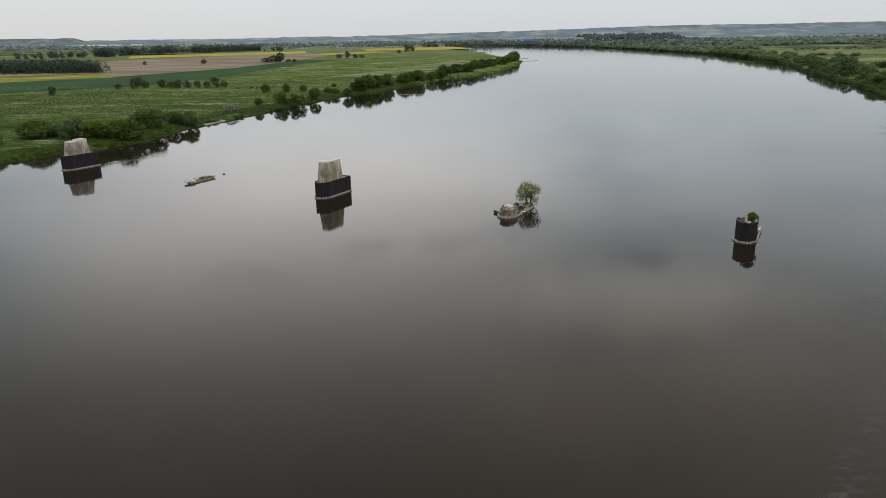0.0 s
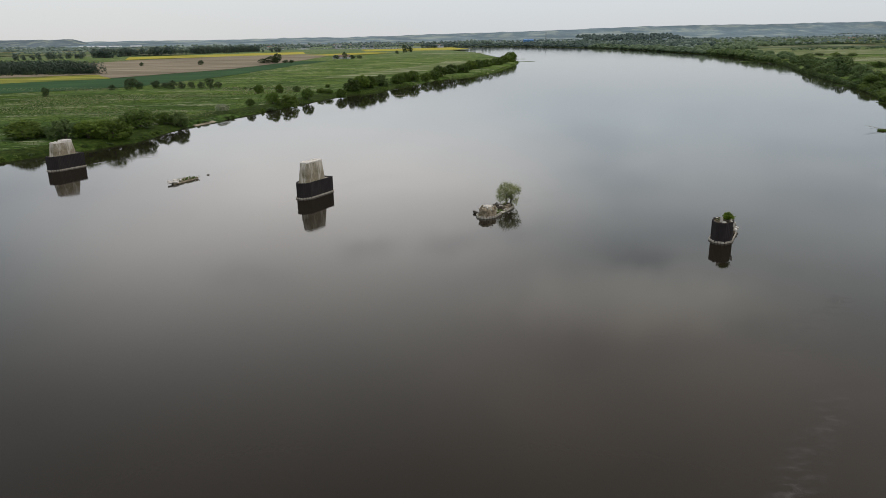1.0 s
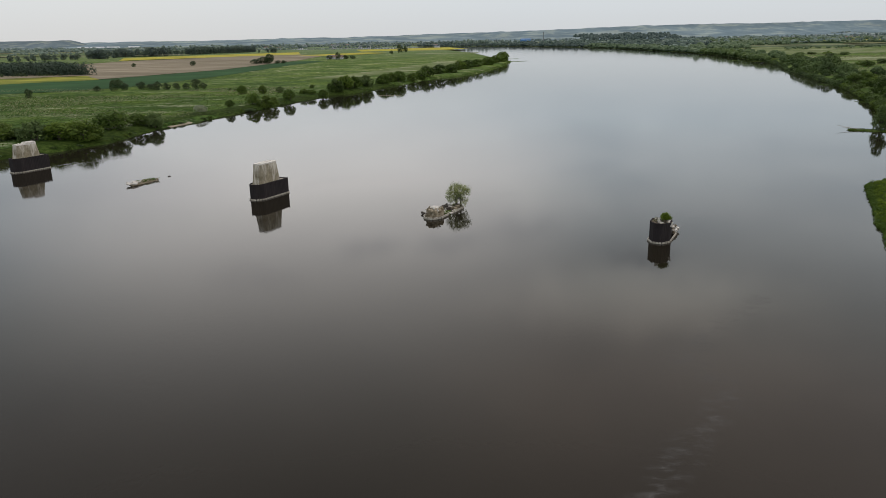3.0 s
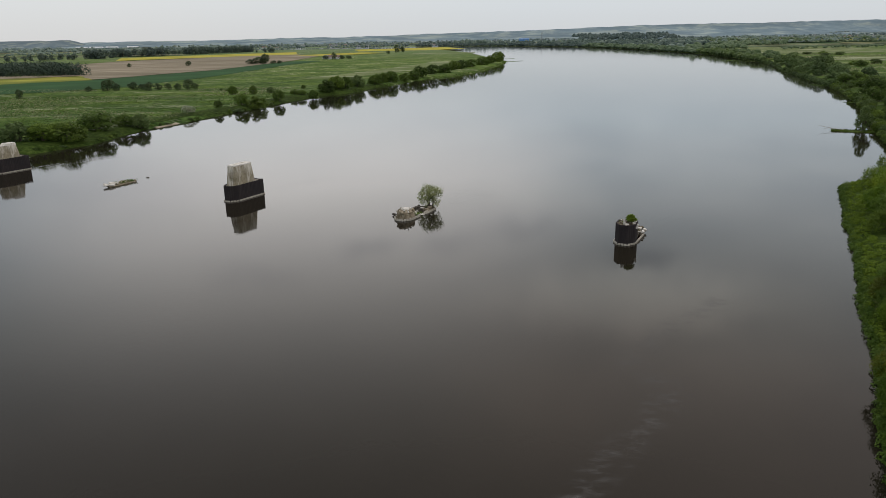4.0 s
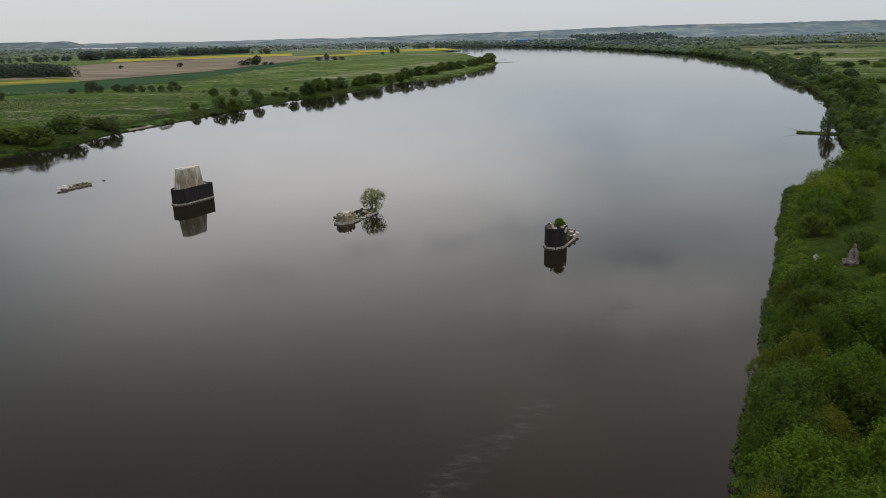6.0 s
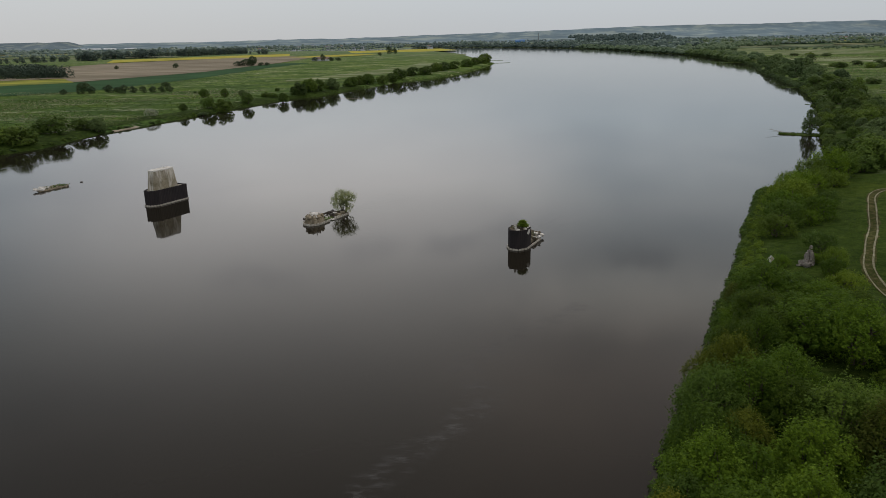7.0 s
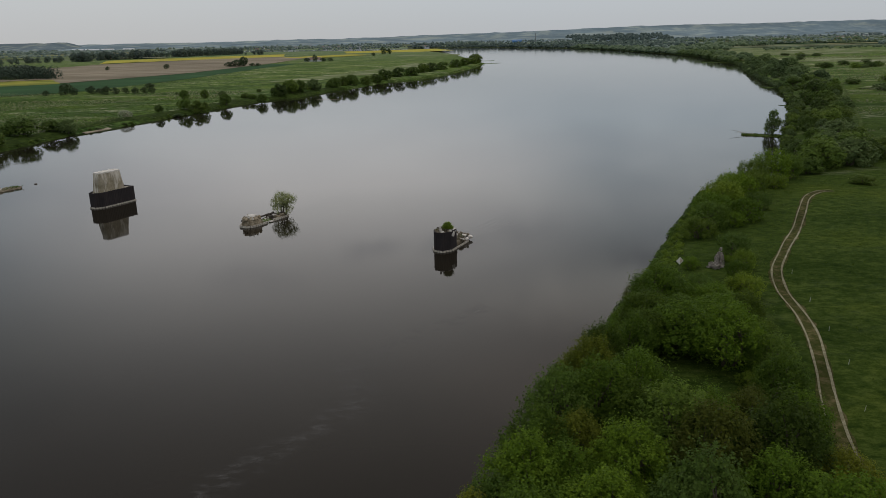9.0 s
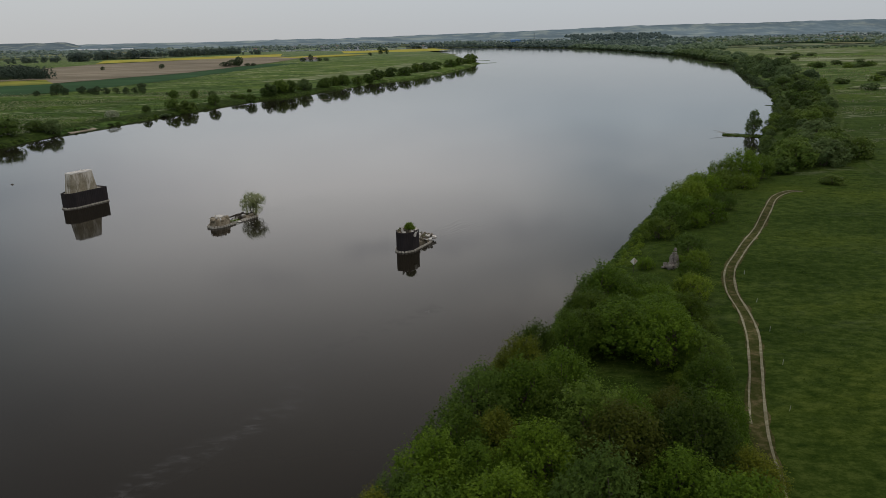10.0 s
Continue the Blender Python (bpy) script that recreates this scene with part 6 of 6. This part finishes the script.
bm = bmesh.new(); box(bm, 0.55, 0.5, 0.45, pose(0.75, 0.0, 2.65, 8, 6, 20), 0.7, 0.06, rr); box(bm, 0.8, 0.6, 0.3, pose(-1.0, -1.7, 0.6, 25, 10, 30), 0.9, 0.1, rr); box(bm, 0.4, 0.25, 1.3, pose(0.3, -0.9, 0.9, -12, 14, 0), 0.8, 0.1, rr)
part("pale_stone", bm, MAT_RUIN, thing, "pale weathered stones")

MAT_SIGN = surface("white_sign_paint", [(0.3, (0.82, 0.82, 0.78)), (0.7, (0.90, 0.89, 0.85))], 2.0, 0.5, 0.1, 0.01)
MAT_SIGN_EDGE = surface("faded_sign_paint", [(0.3, (0.50, 0.42, 0.32)), (0.7, (0.60, 0.52, 0.40))], 2.0, 0.5, 0.1, 0.01)
g = near_ground(107.9, 122.8)
thing = empty("river_sign", pose(107.9, 122.8, g, 0, 0, 8), "white diamond-shaped river sign on a post", "sign")
bm = bmesh.new(); tube(bm, [(0, 0.08, -0.4), (0, 0.08, 2.8)], [0.05, 0.05], 8)
part("post", bm, MAT_TIMBER, thing)
bm = bmesh.new(); box(bm, 1.0, 0.04, 1.0, Matrix.Translation((0, 0, 2.3)) @ Matrix.Rotation(radians(45), 4, "Y") @ Matrix.Translation((0, 0, -0.5)))
board = part("board", bm, MAT_SIGN, thing, "white diamond board")
bm = bmesh.new()
near_side = [bm.verts.new((x, -0.032, 2.3 + z)) for x, z in ((0.05, -0.56), (0.62, 0.0), (0.05, 0.56))]
back_side = [bm.verts.new((v.co.x, -0.022, v.co.z)) for v in near_side]
bm.faces.new(near_side); bm.faces.new(back_side[::-1])
for k in range(3):
    bm.faces.new((near_side[k], back_side[k], back_side[(k + 1) % 3], near_side[(k + 1) % 3]))
part("painted_half", bm, MAT_SIGN_EDGE, board, "faded tan half of the board")

first = None
for x, y in [(127, 119), (123.5, 105), (120.5, 93), (117.5, 82), (113, 70)]:
    m = pose(x, y, near_ground(x, y), rr.uniform(-5, 5), rr.uniform(-5, 5), 0)
    if first is None:
        bm = bmesh.new(); tube(bm, [(0, 0, -0.3), (0, 0, 0.75)], [0.022, 0.02], 6)
        first = part("marker_stake", bm, MAT_SIGN)
        tagged(first, "thin pale marker stake beside the track", "stake", "track stakes")
        first.matrix_basis = m
    else:
        copy_thing(first, m)


def ribbon(bm, line, shift, width, lift, seed):
    """A worn strip along a line, its edges wandering."""
    rg = random.Random(seed)
    pts = [p for p, _ in along(line, 1.2)] + [Vector(line[-1])]
    last = None
    for i, p in enumerate(pts):
        d = (pts[min(i + 1, len(pts) - 1)] - pts[max(i - 1, 0)]).normalized()
        sd = Vector((-d.y, d.x))
        c = p + sd * (shift + 0.10 * math.sin(i * 0.35 + seed))
        w = width / 2 * (0.75 + 0.6 * noise.noise(Vector((i * 0.31, seed, 0))) + rg.uniform(0, 0.25))
        row = [bm.verts.new((c.x + sd.x * k * w, c.y + sd.y * k * w, near_ground(c.x + sd.x * k * w, c.y + sd.y * k * w) + lift)) for k in (1, 0.3, -0.3, -1)]
        if last:
            for k in range(3):
                bm.faces.new((last[k], last[k + 1], row[k + 1], row[k]))
        last = row


def smooth_line(pts, n=6):
    out = []
    for i in range(len(pts) - 1):
        p0, p1, p2, p3 = (Vector(pts[max(i - 1, 0)]), Vector(pts[i]), Vector(pts[i + 1]), Vector(pts[min(i + 2, len(pts) - 1)]))
        for k in range(n):
            t = k / n
            out.append(0.5 * ((2 * p1) + (p2 - p0) * t + (2 * p0 - 5 * p1 + 4 * p2 - p3) * t * t + (3 * p1 - p0 - 3 * p2 + p3) * t ** 3))
    return out + [Vector(pts[-1])]


TRACK = smooth_line([(169, 187.4), (164.5, 185.8), (157, 177), (144.5, 154), (132.5, 134), (125.5, 122), (121.7, 111), (120, 102), (118.6, 96), (117, 90), (113.6, 81), (110.9, 74.5), (108.3, 67), (106.2, 60), (104.4, 54), (98, 38), (86, 8), (74, -30)])
track = tagged(new("dirt_track"), "sandy two-rut farm track through the meadow", "track", kind="structure")
bm = bmesh.new(); ribbon(bm, TRACK, 0.80, 0.37, 0.10, 1)
part("rut", bm, MAT_DIRT, track)
bm = bmesh.new(); ribbon(bm, [p for p in TRACK if p.y > 66], -0.80, 0.31, 0.10, 2)
part("rut", bm, MAT_DIRT, track)
MAT_VERGE = surface("trodden_verge", [(0.3, (0.030, 0.046, 0.008)), (0.5, (0.065, 0.070, 0.020)), (0.68, (0.15, 0.125, 0.06))], 0.9, 0.95, 0.5, 0.05)
bm = bmesh.new(); ribbon(bm, TRACK, 0.0, 2.6, 0.05, 3)
part("verge", bm, MAT_VERGE, track, "trodden grass between and beside the ruts")
lane = tagged(new("grass_lane"), "faint pale grass lane along the bank belt", "track", kind="structure")
bm = bmesh.new(); ribbon(bm, smooth_line([(396, 627), (362.5, 551.7), (332, 488), (303.5, 430), (275, 371), (258, 336), (244, 310), (231, 275), (219, 248), (211, 231), (206, 216), (203, 203), (202, 190)]), 0.0, 1.6, 0.06, 4)
ribbon(bm, smooth_line([(196, 194.4), (184, 191.9), (177, 190.2), (170, 188)]), 0.0, 0.35, 0.06, 5)
part("trodden_strip", bm, surface("pale_trodden_grass", [(0.3, (0.040, 0.070, 0.012)), (0.55, (0.078, 0.112, 0.028)), (0.75, (0.13, 0.15, 0.055))], 0.6, 0.95, 0.3, 0.05), lane)

mid_stock.put(182, 196.5, 3.4, 2.6, random.Random(4))

# ---- undergrowth ----


def undergrowth(name, spots, size, material, label, seed):
    rg = np.random.default_rng(seed)
    p = np.array(spots)
    z = land_height(p[:, 0], p[:, 1])
    keep = z > 0.15
    p, z = p[keep], z[keep]
    c = np.stack([p[:, 0], p[:, 1], z + size * rg.uniform(0.1, 0.9, len(p))], 1)
    d = rg.normal(0, 1, (len(p), 3)); d[:, 2] = np.abs(d[:, 2]) * 0.5 + 0.9
    return tagged(quads_part(name, leaf_quads(rg, c, d, size, 0.3), material), label, "undergrowth", kind="stuff")


rg = random.Random(41)
spots = []
for p, d in along(RIGHT_BANK[2:17], 0.25):
    sd = Vector((d.y, -d.x))
    for _ in range(20):
        q = p + sd * (rg.uniform(0, 1) ** 1.3 * 24)
        spots.append((q.x, q.y))
undergrowth("bank_undergrowth", spots, 0.12, MAT_HERB, "rank grass and herbs along the near bank", 1)
clumps = []
for p, d in along(RIGHT_BANK[2:18], 0.55):
    sd = Vector((d.y, -d.x))
    for k in range(2):
        q = p + sd * (rg.uniform(-0.1, 1.2) if k == 0 else rg.uniform(0.5, 4.5))
        r = rg.uniform(0.45, 1.1)
        clumps.append((q.x, q.y, r, r * rg.uniform(0.7, 1.3), max(-0.1, near_ground(q.x, q.y) - 0.25)))
woodland("bank_sedges", clumps[::2], MAT_SEDGE, "dark rank sedges hanging over the water's edge", 66, 1.5)
woodland("bank_sedges", clumps[1::2], MAT_LEAF_SHRUB, "lush green herbs along the near bank", 66, 1.4)
spots = []
# dark bank grass, its colour including the shade in front of the bushes
MAT_DARK_GRASS = surface("dark_bank_grass", [(0.34, (0.016, 0.032, 0.005)), (0.5, (0.036, 0.062, 0.011)), (0.66, (0.070, 0.100, 0.022))], 0.5, 0.95, 0.6, 0.3, 0.06, 0.4)
strip = tagged(new("lush_bank"), "dark grass along the river bank", "grass", kind="structure")
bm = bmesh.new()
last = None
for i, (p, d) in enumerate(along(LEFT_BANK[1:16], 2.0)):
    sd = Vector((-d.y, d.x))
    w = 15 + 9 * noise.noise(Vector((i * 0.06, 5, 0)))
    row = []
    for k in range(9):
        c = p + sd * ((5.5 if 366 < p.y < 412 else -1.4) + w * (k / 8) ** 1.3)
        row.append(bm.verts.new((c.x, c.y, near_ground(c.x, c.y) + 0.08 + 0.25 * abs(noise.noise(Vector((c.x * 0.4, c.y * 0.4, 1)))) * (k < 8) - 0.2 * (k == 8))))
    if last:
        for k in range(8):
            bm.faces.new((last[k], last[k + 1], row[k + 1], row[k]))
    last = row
part("grass_strip", bm, MAT_DARK_GRASS, strip, "", True)
low = random.Random(71)
for p, d in along(LEFT_BANK[2:12], 5.0):
    q = p + Vector((-d.y, d.x)) * low.uniform(0.3, 4)
    if noise.noise(Vector((q.x * 0.05, q.y * 0.05, 0))) > -0.1:
        belt_stock.put(q.x, q.y, low.uniform(1.1, 2.4), low.uniform(1.0, 2.4), low, 0.2)

# ---- tussocks in the meadows ----


def tussocks(name, x0, x1, y0, y1, count, size, material, label, seed, cluster=None):
    """Small upright clumps of grass scattered over a meadow, three blades each."""
    rg = np.random.default_rng(seed)
    p = np.stack([rg.uniform(x0, x1, count), y0 + (y1 - y0) * rg.uniform(0, 1, count) ** 1.4], 1)
    keep = river_distance(p[:, 0], p[:, 1]) > 9
    if cluster:
        keep &= np.array([noise.noise(Vector((a * cluster * 0.5, b * cluster, seed))) > 0.08 for a, b in p])
    p = np.repeat(p[keep], 3, 0)
    k = size * (0.6 + np.abs(p[:, 1:2] - 100) / 500)
    c = np.concatenate([p + rg.normal(0, 1, p.shape) * k * 0.8, land_height(p[:, 0], p[:, 1])[:, None] + k * 0.5], 1)
    d = rg.normal(0, 1, c.shape); d[:, 2] *= 0.3
    q = leaf_quads(rg, c, d, 1.0, 0.2)
    mid = q.mean(1, keepdims=True)
    return tagged(quads_part(name, mid + (q - mid) * k[:, None], material), label, "grass", kind="stuff")


MAT_PLUME = foliage("pale_flowering_weeds", (0.20, 0.23, 0.10), (0.46, 0.47, 0.32), 0.1, 0.4)
tussocks("meadow_tussocks", -420, -60, 255, 560, 14000, 0.20, MAT_LEAF_BANK, "dark grass tussocks in the flood meadow", 81)
tussocks("flowering_weeds", -420, -60, 330, 640, 15000, 0.28, MAT_PLUME, "pale flowering weeds in drifts across the meadow", 82, 0.02)
tussocks("meadow_tussocks", 118, 260, 40, 330, 6000, 0.16, MAT_LEAF_BANK, "dark grass tufts in the meadow by the track", 83)
tussocks("flowering_weeds", 235, 420, 190, 520, 9000, 0.30, MAT_PLUME, "pale flowering weeds in drifts beside the bank belt", 85, 0.05)
tussocks("flowering_weeds", 330, 760, 450, 1200, 9000, 0.30, MAT_PLUME, "pale flowering weeds in the hay meadows", 84, 0.015)

# ---- far buildings ----
MAT_WALL = surface("pale_rendered_wall", [(0.3, (0.56, 0.61, 0.64)), (0.7, (0.70, 0.74, 0.76))], 0.3, 0.9, 0, 0)
MAT_ROOF = surface("dull_roof", [(0.3, (0.18, 0.20, 0.215)), (0.7, (0.25, 0.265, 0.275))], 0.5, 0.9, 0, 0)
MAT_GLASSHOUSE = surface("white_greenhouse_film", [(0.3, (0.70, 0.73, 0.76)), (0.7, (0.85, 0.87, 0.88))], 0.2, 0.5, 0, 0)
MAT_BLUE = surface("blue_sheet_metal", [(0.3, (0.06, 0.20, 0.48)), (0.7, (0.10, 0.27, 0.58))], 0.2, 0.6, 0, 0)


def house(name, x, y, z, length, width, wall_h, roof_h, turn, wall, roof, label, category="house", group=""):
    thing = empty(name, pose(x, y, z, 0, 0, turn), label, category, group)
    bm = bmesh.new(); box(bm, length, width, wall_h + 6, Matrix.Translation((0, 0, -6)))
    part("wall", bm, wall, thing)
    bm = bmesh.new()
    a, b, h = length / 2 + 0.5, width / 2 + 0.5, wall_h
    v = [bm.verts.new(c) for c in ((-a, -b, h), (a, -b, h), (a, b, h), (-a, b, h), (-a, 0, h + roof_h), (a, 0, h + roof_h))]
    for q in ((0, 1, 5, 4), (2, 3, 4, 5), (1, 2, 5), (3, 0, 4), (3, 2, 1, 0)):
        bm.faces.new([v[i] for i in q])
    part("roof", bm, roof, thing)
    return thing


rr = random.Random(51)
for k in range(4):
    house("greenhouse", -1950 + k * 95 + rr.uniform(-20, 20), 4020 - k * 25, LAND, rr.uniform(50, 85), 14, 5, 4, -10, MAT_GLASSHOUSE, MAT_GLASSHOUSE, "long white greenhouse on the plain", "greenhouse", "greenhouses")
for k in range(44):
    x = rr.choice([rr.uniform(1900, 2750), rr.uniform(1900, 2750), rr.uniform(1100, 1900), rr.uniform(-900, 700)])
    u = rr.uniform(0.03, 0.16)
    house("house", x, 4600 - 900 * (1 - u), slope_height(x, u) + 1, rr.uniform(9, 14), rr.uniform(7, 9), rr.uniform(4, 6), rr.uniform(2.5, 4), rr.uniform(-30, 30), MAT_WALL, MAT_ROOF, "distant pale house with a pitched roof", "house", "village houses")
MAT_TILE = surface("dull_red_roof_tiles", [(0.3, (0.24, 0.17, 0.14)), (0.7, (0.33, 0.24, 0.20))], 0.5, 0.9, 0, 0)
house("farmhouse", -189, 1396, LAND, 22, 10, 3.2, 4.5, -14, MAT_WALL, MAT_TILE, "pale farmhouse with a dull red roof among trees", "house")
house("barn", -205, 1408, LAND, 14, 8, 3.5, 3.5, 60, MAT_WALL, MAT_ROOF, "small grey-roofed barn beside a farmhouse", "barn")
for k in range(34):
    y = rr.uniform(2650, 3550)
    x = rr.uniform(-0.24, 0.02) * y if k % 3 else rr.uniform(0.42, 0.62) * y
    house("house", x, y, LAND, rr.uniform(9, 15), rr.uniform(7, 9), rr.uniform(3.5, 6), rr.uniform(2.5, 4), rr.uniform(-30, 30), MAT_WALL, rr.choice([MAT_ROOF, MAT_TILE]), "distant pale house with a pitched roof", "house", "village houses")
house("blue_shed", 360, 3250, LAND, 42, 20, 15, 4, 8, MAT_BLUE, MAT_BLUE, "tall blue metal shed on the far bank", "shed")
mast = empty("lattice_mast", pose(470, 3500, LAND), "distant grey lattice mast", "mast")
bm = bmesh.new(); tube(bm, [(0, 0, -2), (0, 0, 20), (0, 0, 46)], [2.2, 1.6, 0.8], 4)
part("tower", bm, MAT_ROOF, mast)
bm = bmesh.new(); box(bm, 6, 2, 1.2, pose(0, 0, 38)); box(bm, 5, 2, 1.2, pose(0, 0, 43))
part("platform", bm, MAT_ROOF, mast)

# ---- wakes and foam on the water ----


def wake(x, y, length, seed, rise=0.011):
    """Low ripples drawn downstream from an obstacle's back corners."""
    rg = random.Random(seed)
    bm = bmesh.new()
    base = pier_pose(x, y)
    for k in range(40):
        u0, spread = rg.uniform(-2.4, 2.8), rg.uniform(-0.05, 0.3)
        v0 = rg.uniform(0, length)
        n = int(rg.uniform(5, 12))
        last = None
        for i in range(n):
            v = v0 + i * 0.7
            u = u0 + spread * v + 0.18 * math.sin(i * 0.9 + k)
            fade = math.sin(math.pi * (i + 0.5) / n)
            row = [bm.verts.new(base @ Vector((u + w, v, h * (0.006 + rise * fade) - 0.004))) for w, h in ((-0.8, 0), (-0.5, 0.22), (-0.25, 0.75), (0, 1), (0.25, 0.75), (0.5, 0.22), (0.8, 0))]
            if last:
                for j in range(6):
                    bm.faces.new((last[j], last[j + 1], row[j + 1], row[j]))
            last = row
    return tagged(part("wake", bm, MAT_WATER, None, "", True), "faint ripples trailing behind an obstacle in the river", "ripples", kind="stuff")


wake(-29.8, 205.5, 26, 1)
wake(-123.5, 253.5, 26, 2)
wake(-76, 226.5, 22, 3)
wake(20, 181.5, 24, 4)
wake(68.5, 156.5, 14, 5, 0.006)


def foam_material():
    """A thin broken film: foam where the film is thick, clear water between."""
    m = surface("thin_river_foam", [(0.3, (0.10, 0.098, 0.094)), (0.7, (0.20, 0.197, 0.19))], 1.0, 0.6, 0, 0)
    nt = m.node_tree
    tc = nt.nodes.new("ShaderNodeTexCoord")
    wisp = noise_node(nt, stretched(nt, tc.outputs["Object"], 0.5, 1.0, 1, 0.25), 0.55, 7.0, 0.72)
    thick = ramp(nt, [(0.48, (0, 0, 0)), (0.68, (0.46, 0.46, 0.46))])
    nt.links.new(wisp.outputs["Fac"], thick.inputs["Fac"])
    sep = nt.nodes.new("ShaderNodeSeparateXYZ")
    nt.links.new(tc.outputs["UV"], sep.inputs[0])
    edge = ramp(nt, [(0.0, (0, 0, 0)), (0.5, (1, 1, 1)), (1.0, (0, 0, 0))])
    nt.links.new(sep.outputs["Y"], edge.inputs["Fac"])
    fac = blend(nt, thick.outputs["Color"], edge.outputs["Color"], 1.0, "MULTIPLY")
    clear = nt.nodes.new("ShaderNodeBsdfTransparent")
    mix = nt.nodes.new("ShaderNodeMixShader")
    nt.links.new(fac, mix.inputs["Fac"])
    nt.links.new(clear.outputs[0], mix.inputs[1])
    nt.links.new(nt.nodes["Principled BSDF"].outputs[0], mix.inputs[2])
    nt.links.new(mix.outputs[0], nt.nodes["Material Output"].inputs["Surface"])
    return m


bm = bmesh.new()
uv = bm.loops.layers.uv.new("film")
last = None
for i, (p, d) in enumerate(along(smooth_line([(72, 112), (64, 105), (57, 97), (51, 90), (51, 86), (54, 80), (51, 75), (46, 69), (42, 64), (38, 58), (33, 50), (30, 43)]), 1.0)):
    sd = Vector((-d.y, d.x)) * (3.0 + 1.5 * noise.noise(Vector((i * 0.13, 3, 0))))
    row = [bm.verts.new((p.x + sd.x * k, p.y + sd.y * k, 0.006)) for k in (-1, -0.33, 0.33, 1)]
    if last:
        for k in range(3):
            f = bm.faces.new((last[k], last[k + 1], row[k + 1], row[k]))
            for lp, v in zip(f.loops, (k, k + 1, k + 1, k)):
                lp[uv].uv = (0, v / 3)
    last = row
tagged(part("foam_streaks", bm, foam_material()), "thin drifting film of pale foam", "foam", kind="stuff")

# ---- railway embankment across the plain ----
bm = bmesh.new()
line = [(-2700, 2300), (-1600, 2620), (-1400, 3060), (-900, 3650)]
for a, b in zip(line, line[1:]):
    a, b = Vector(a), Vector(b)
    c, d = (a + b) / 2, b - a
    box(bm, d.length + 4, 14, 7, Matrix.Translation((c.x, c.y, LAND - 1)) @ Matrix.Rotation(math.atan2(d.y, d.x), 4, "Z"), 0.97)
tagged(part("embankment", bm, MAT_HILL_TREES), "long straight embankment across the far plain", "embankment", kind="structure")
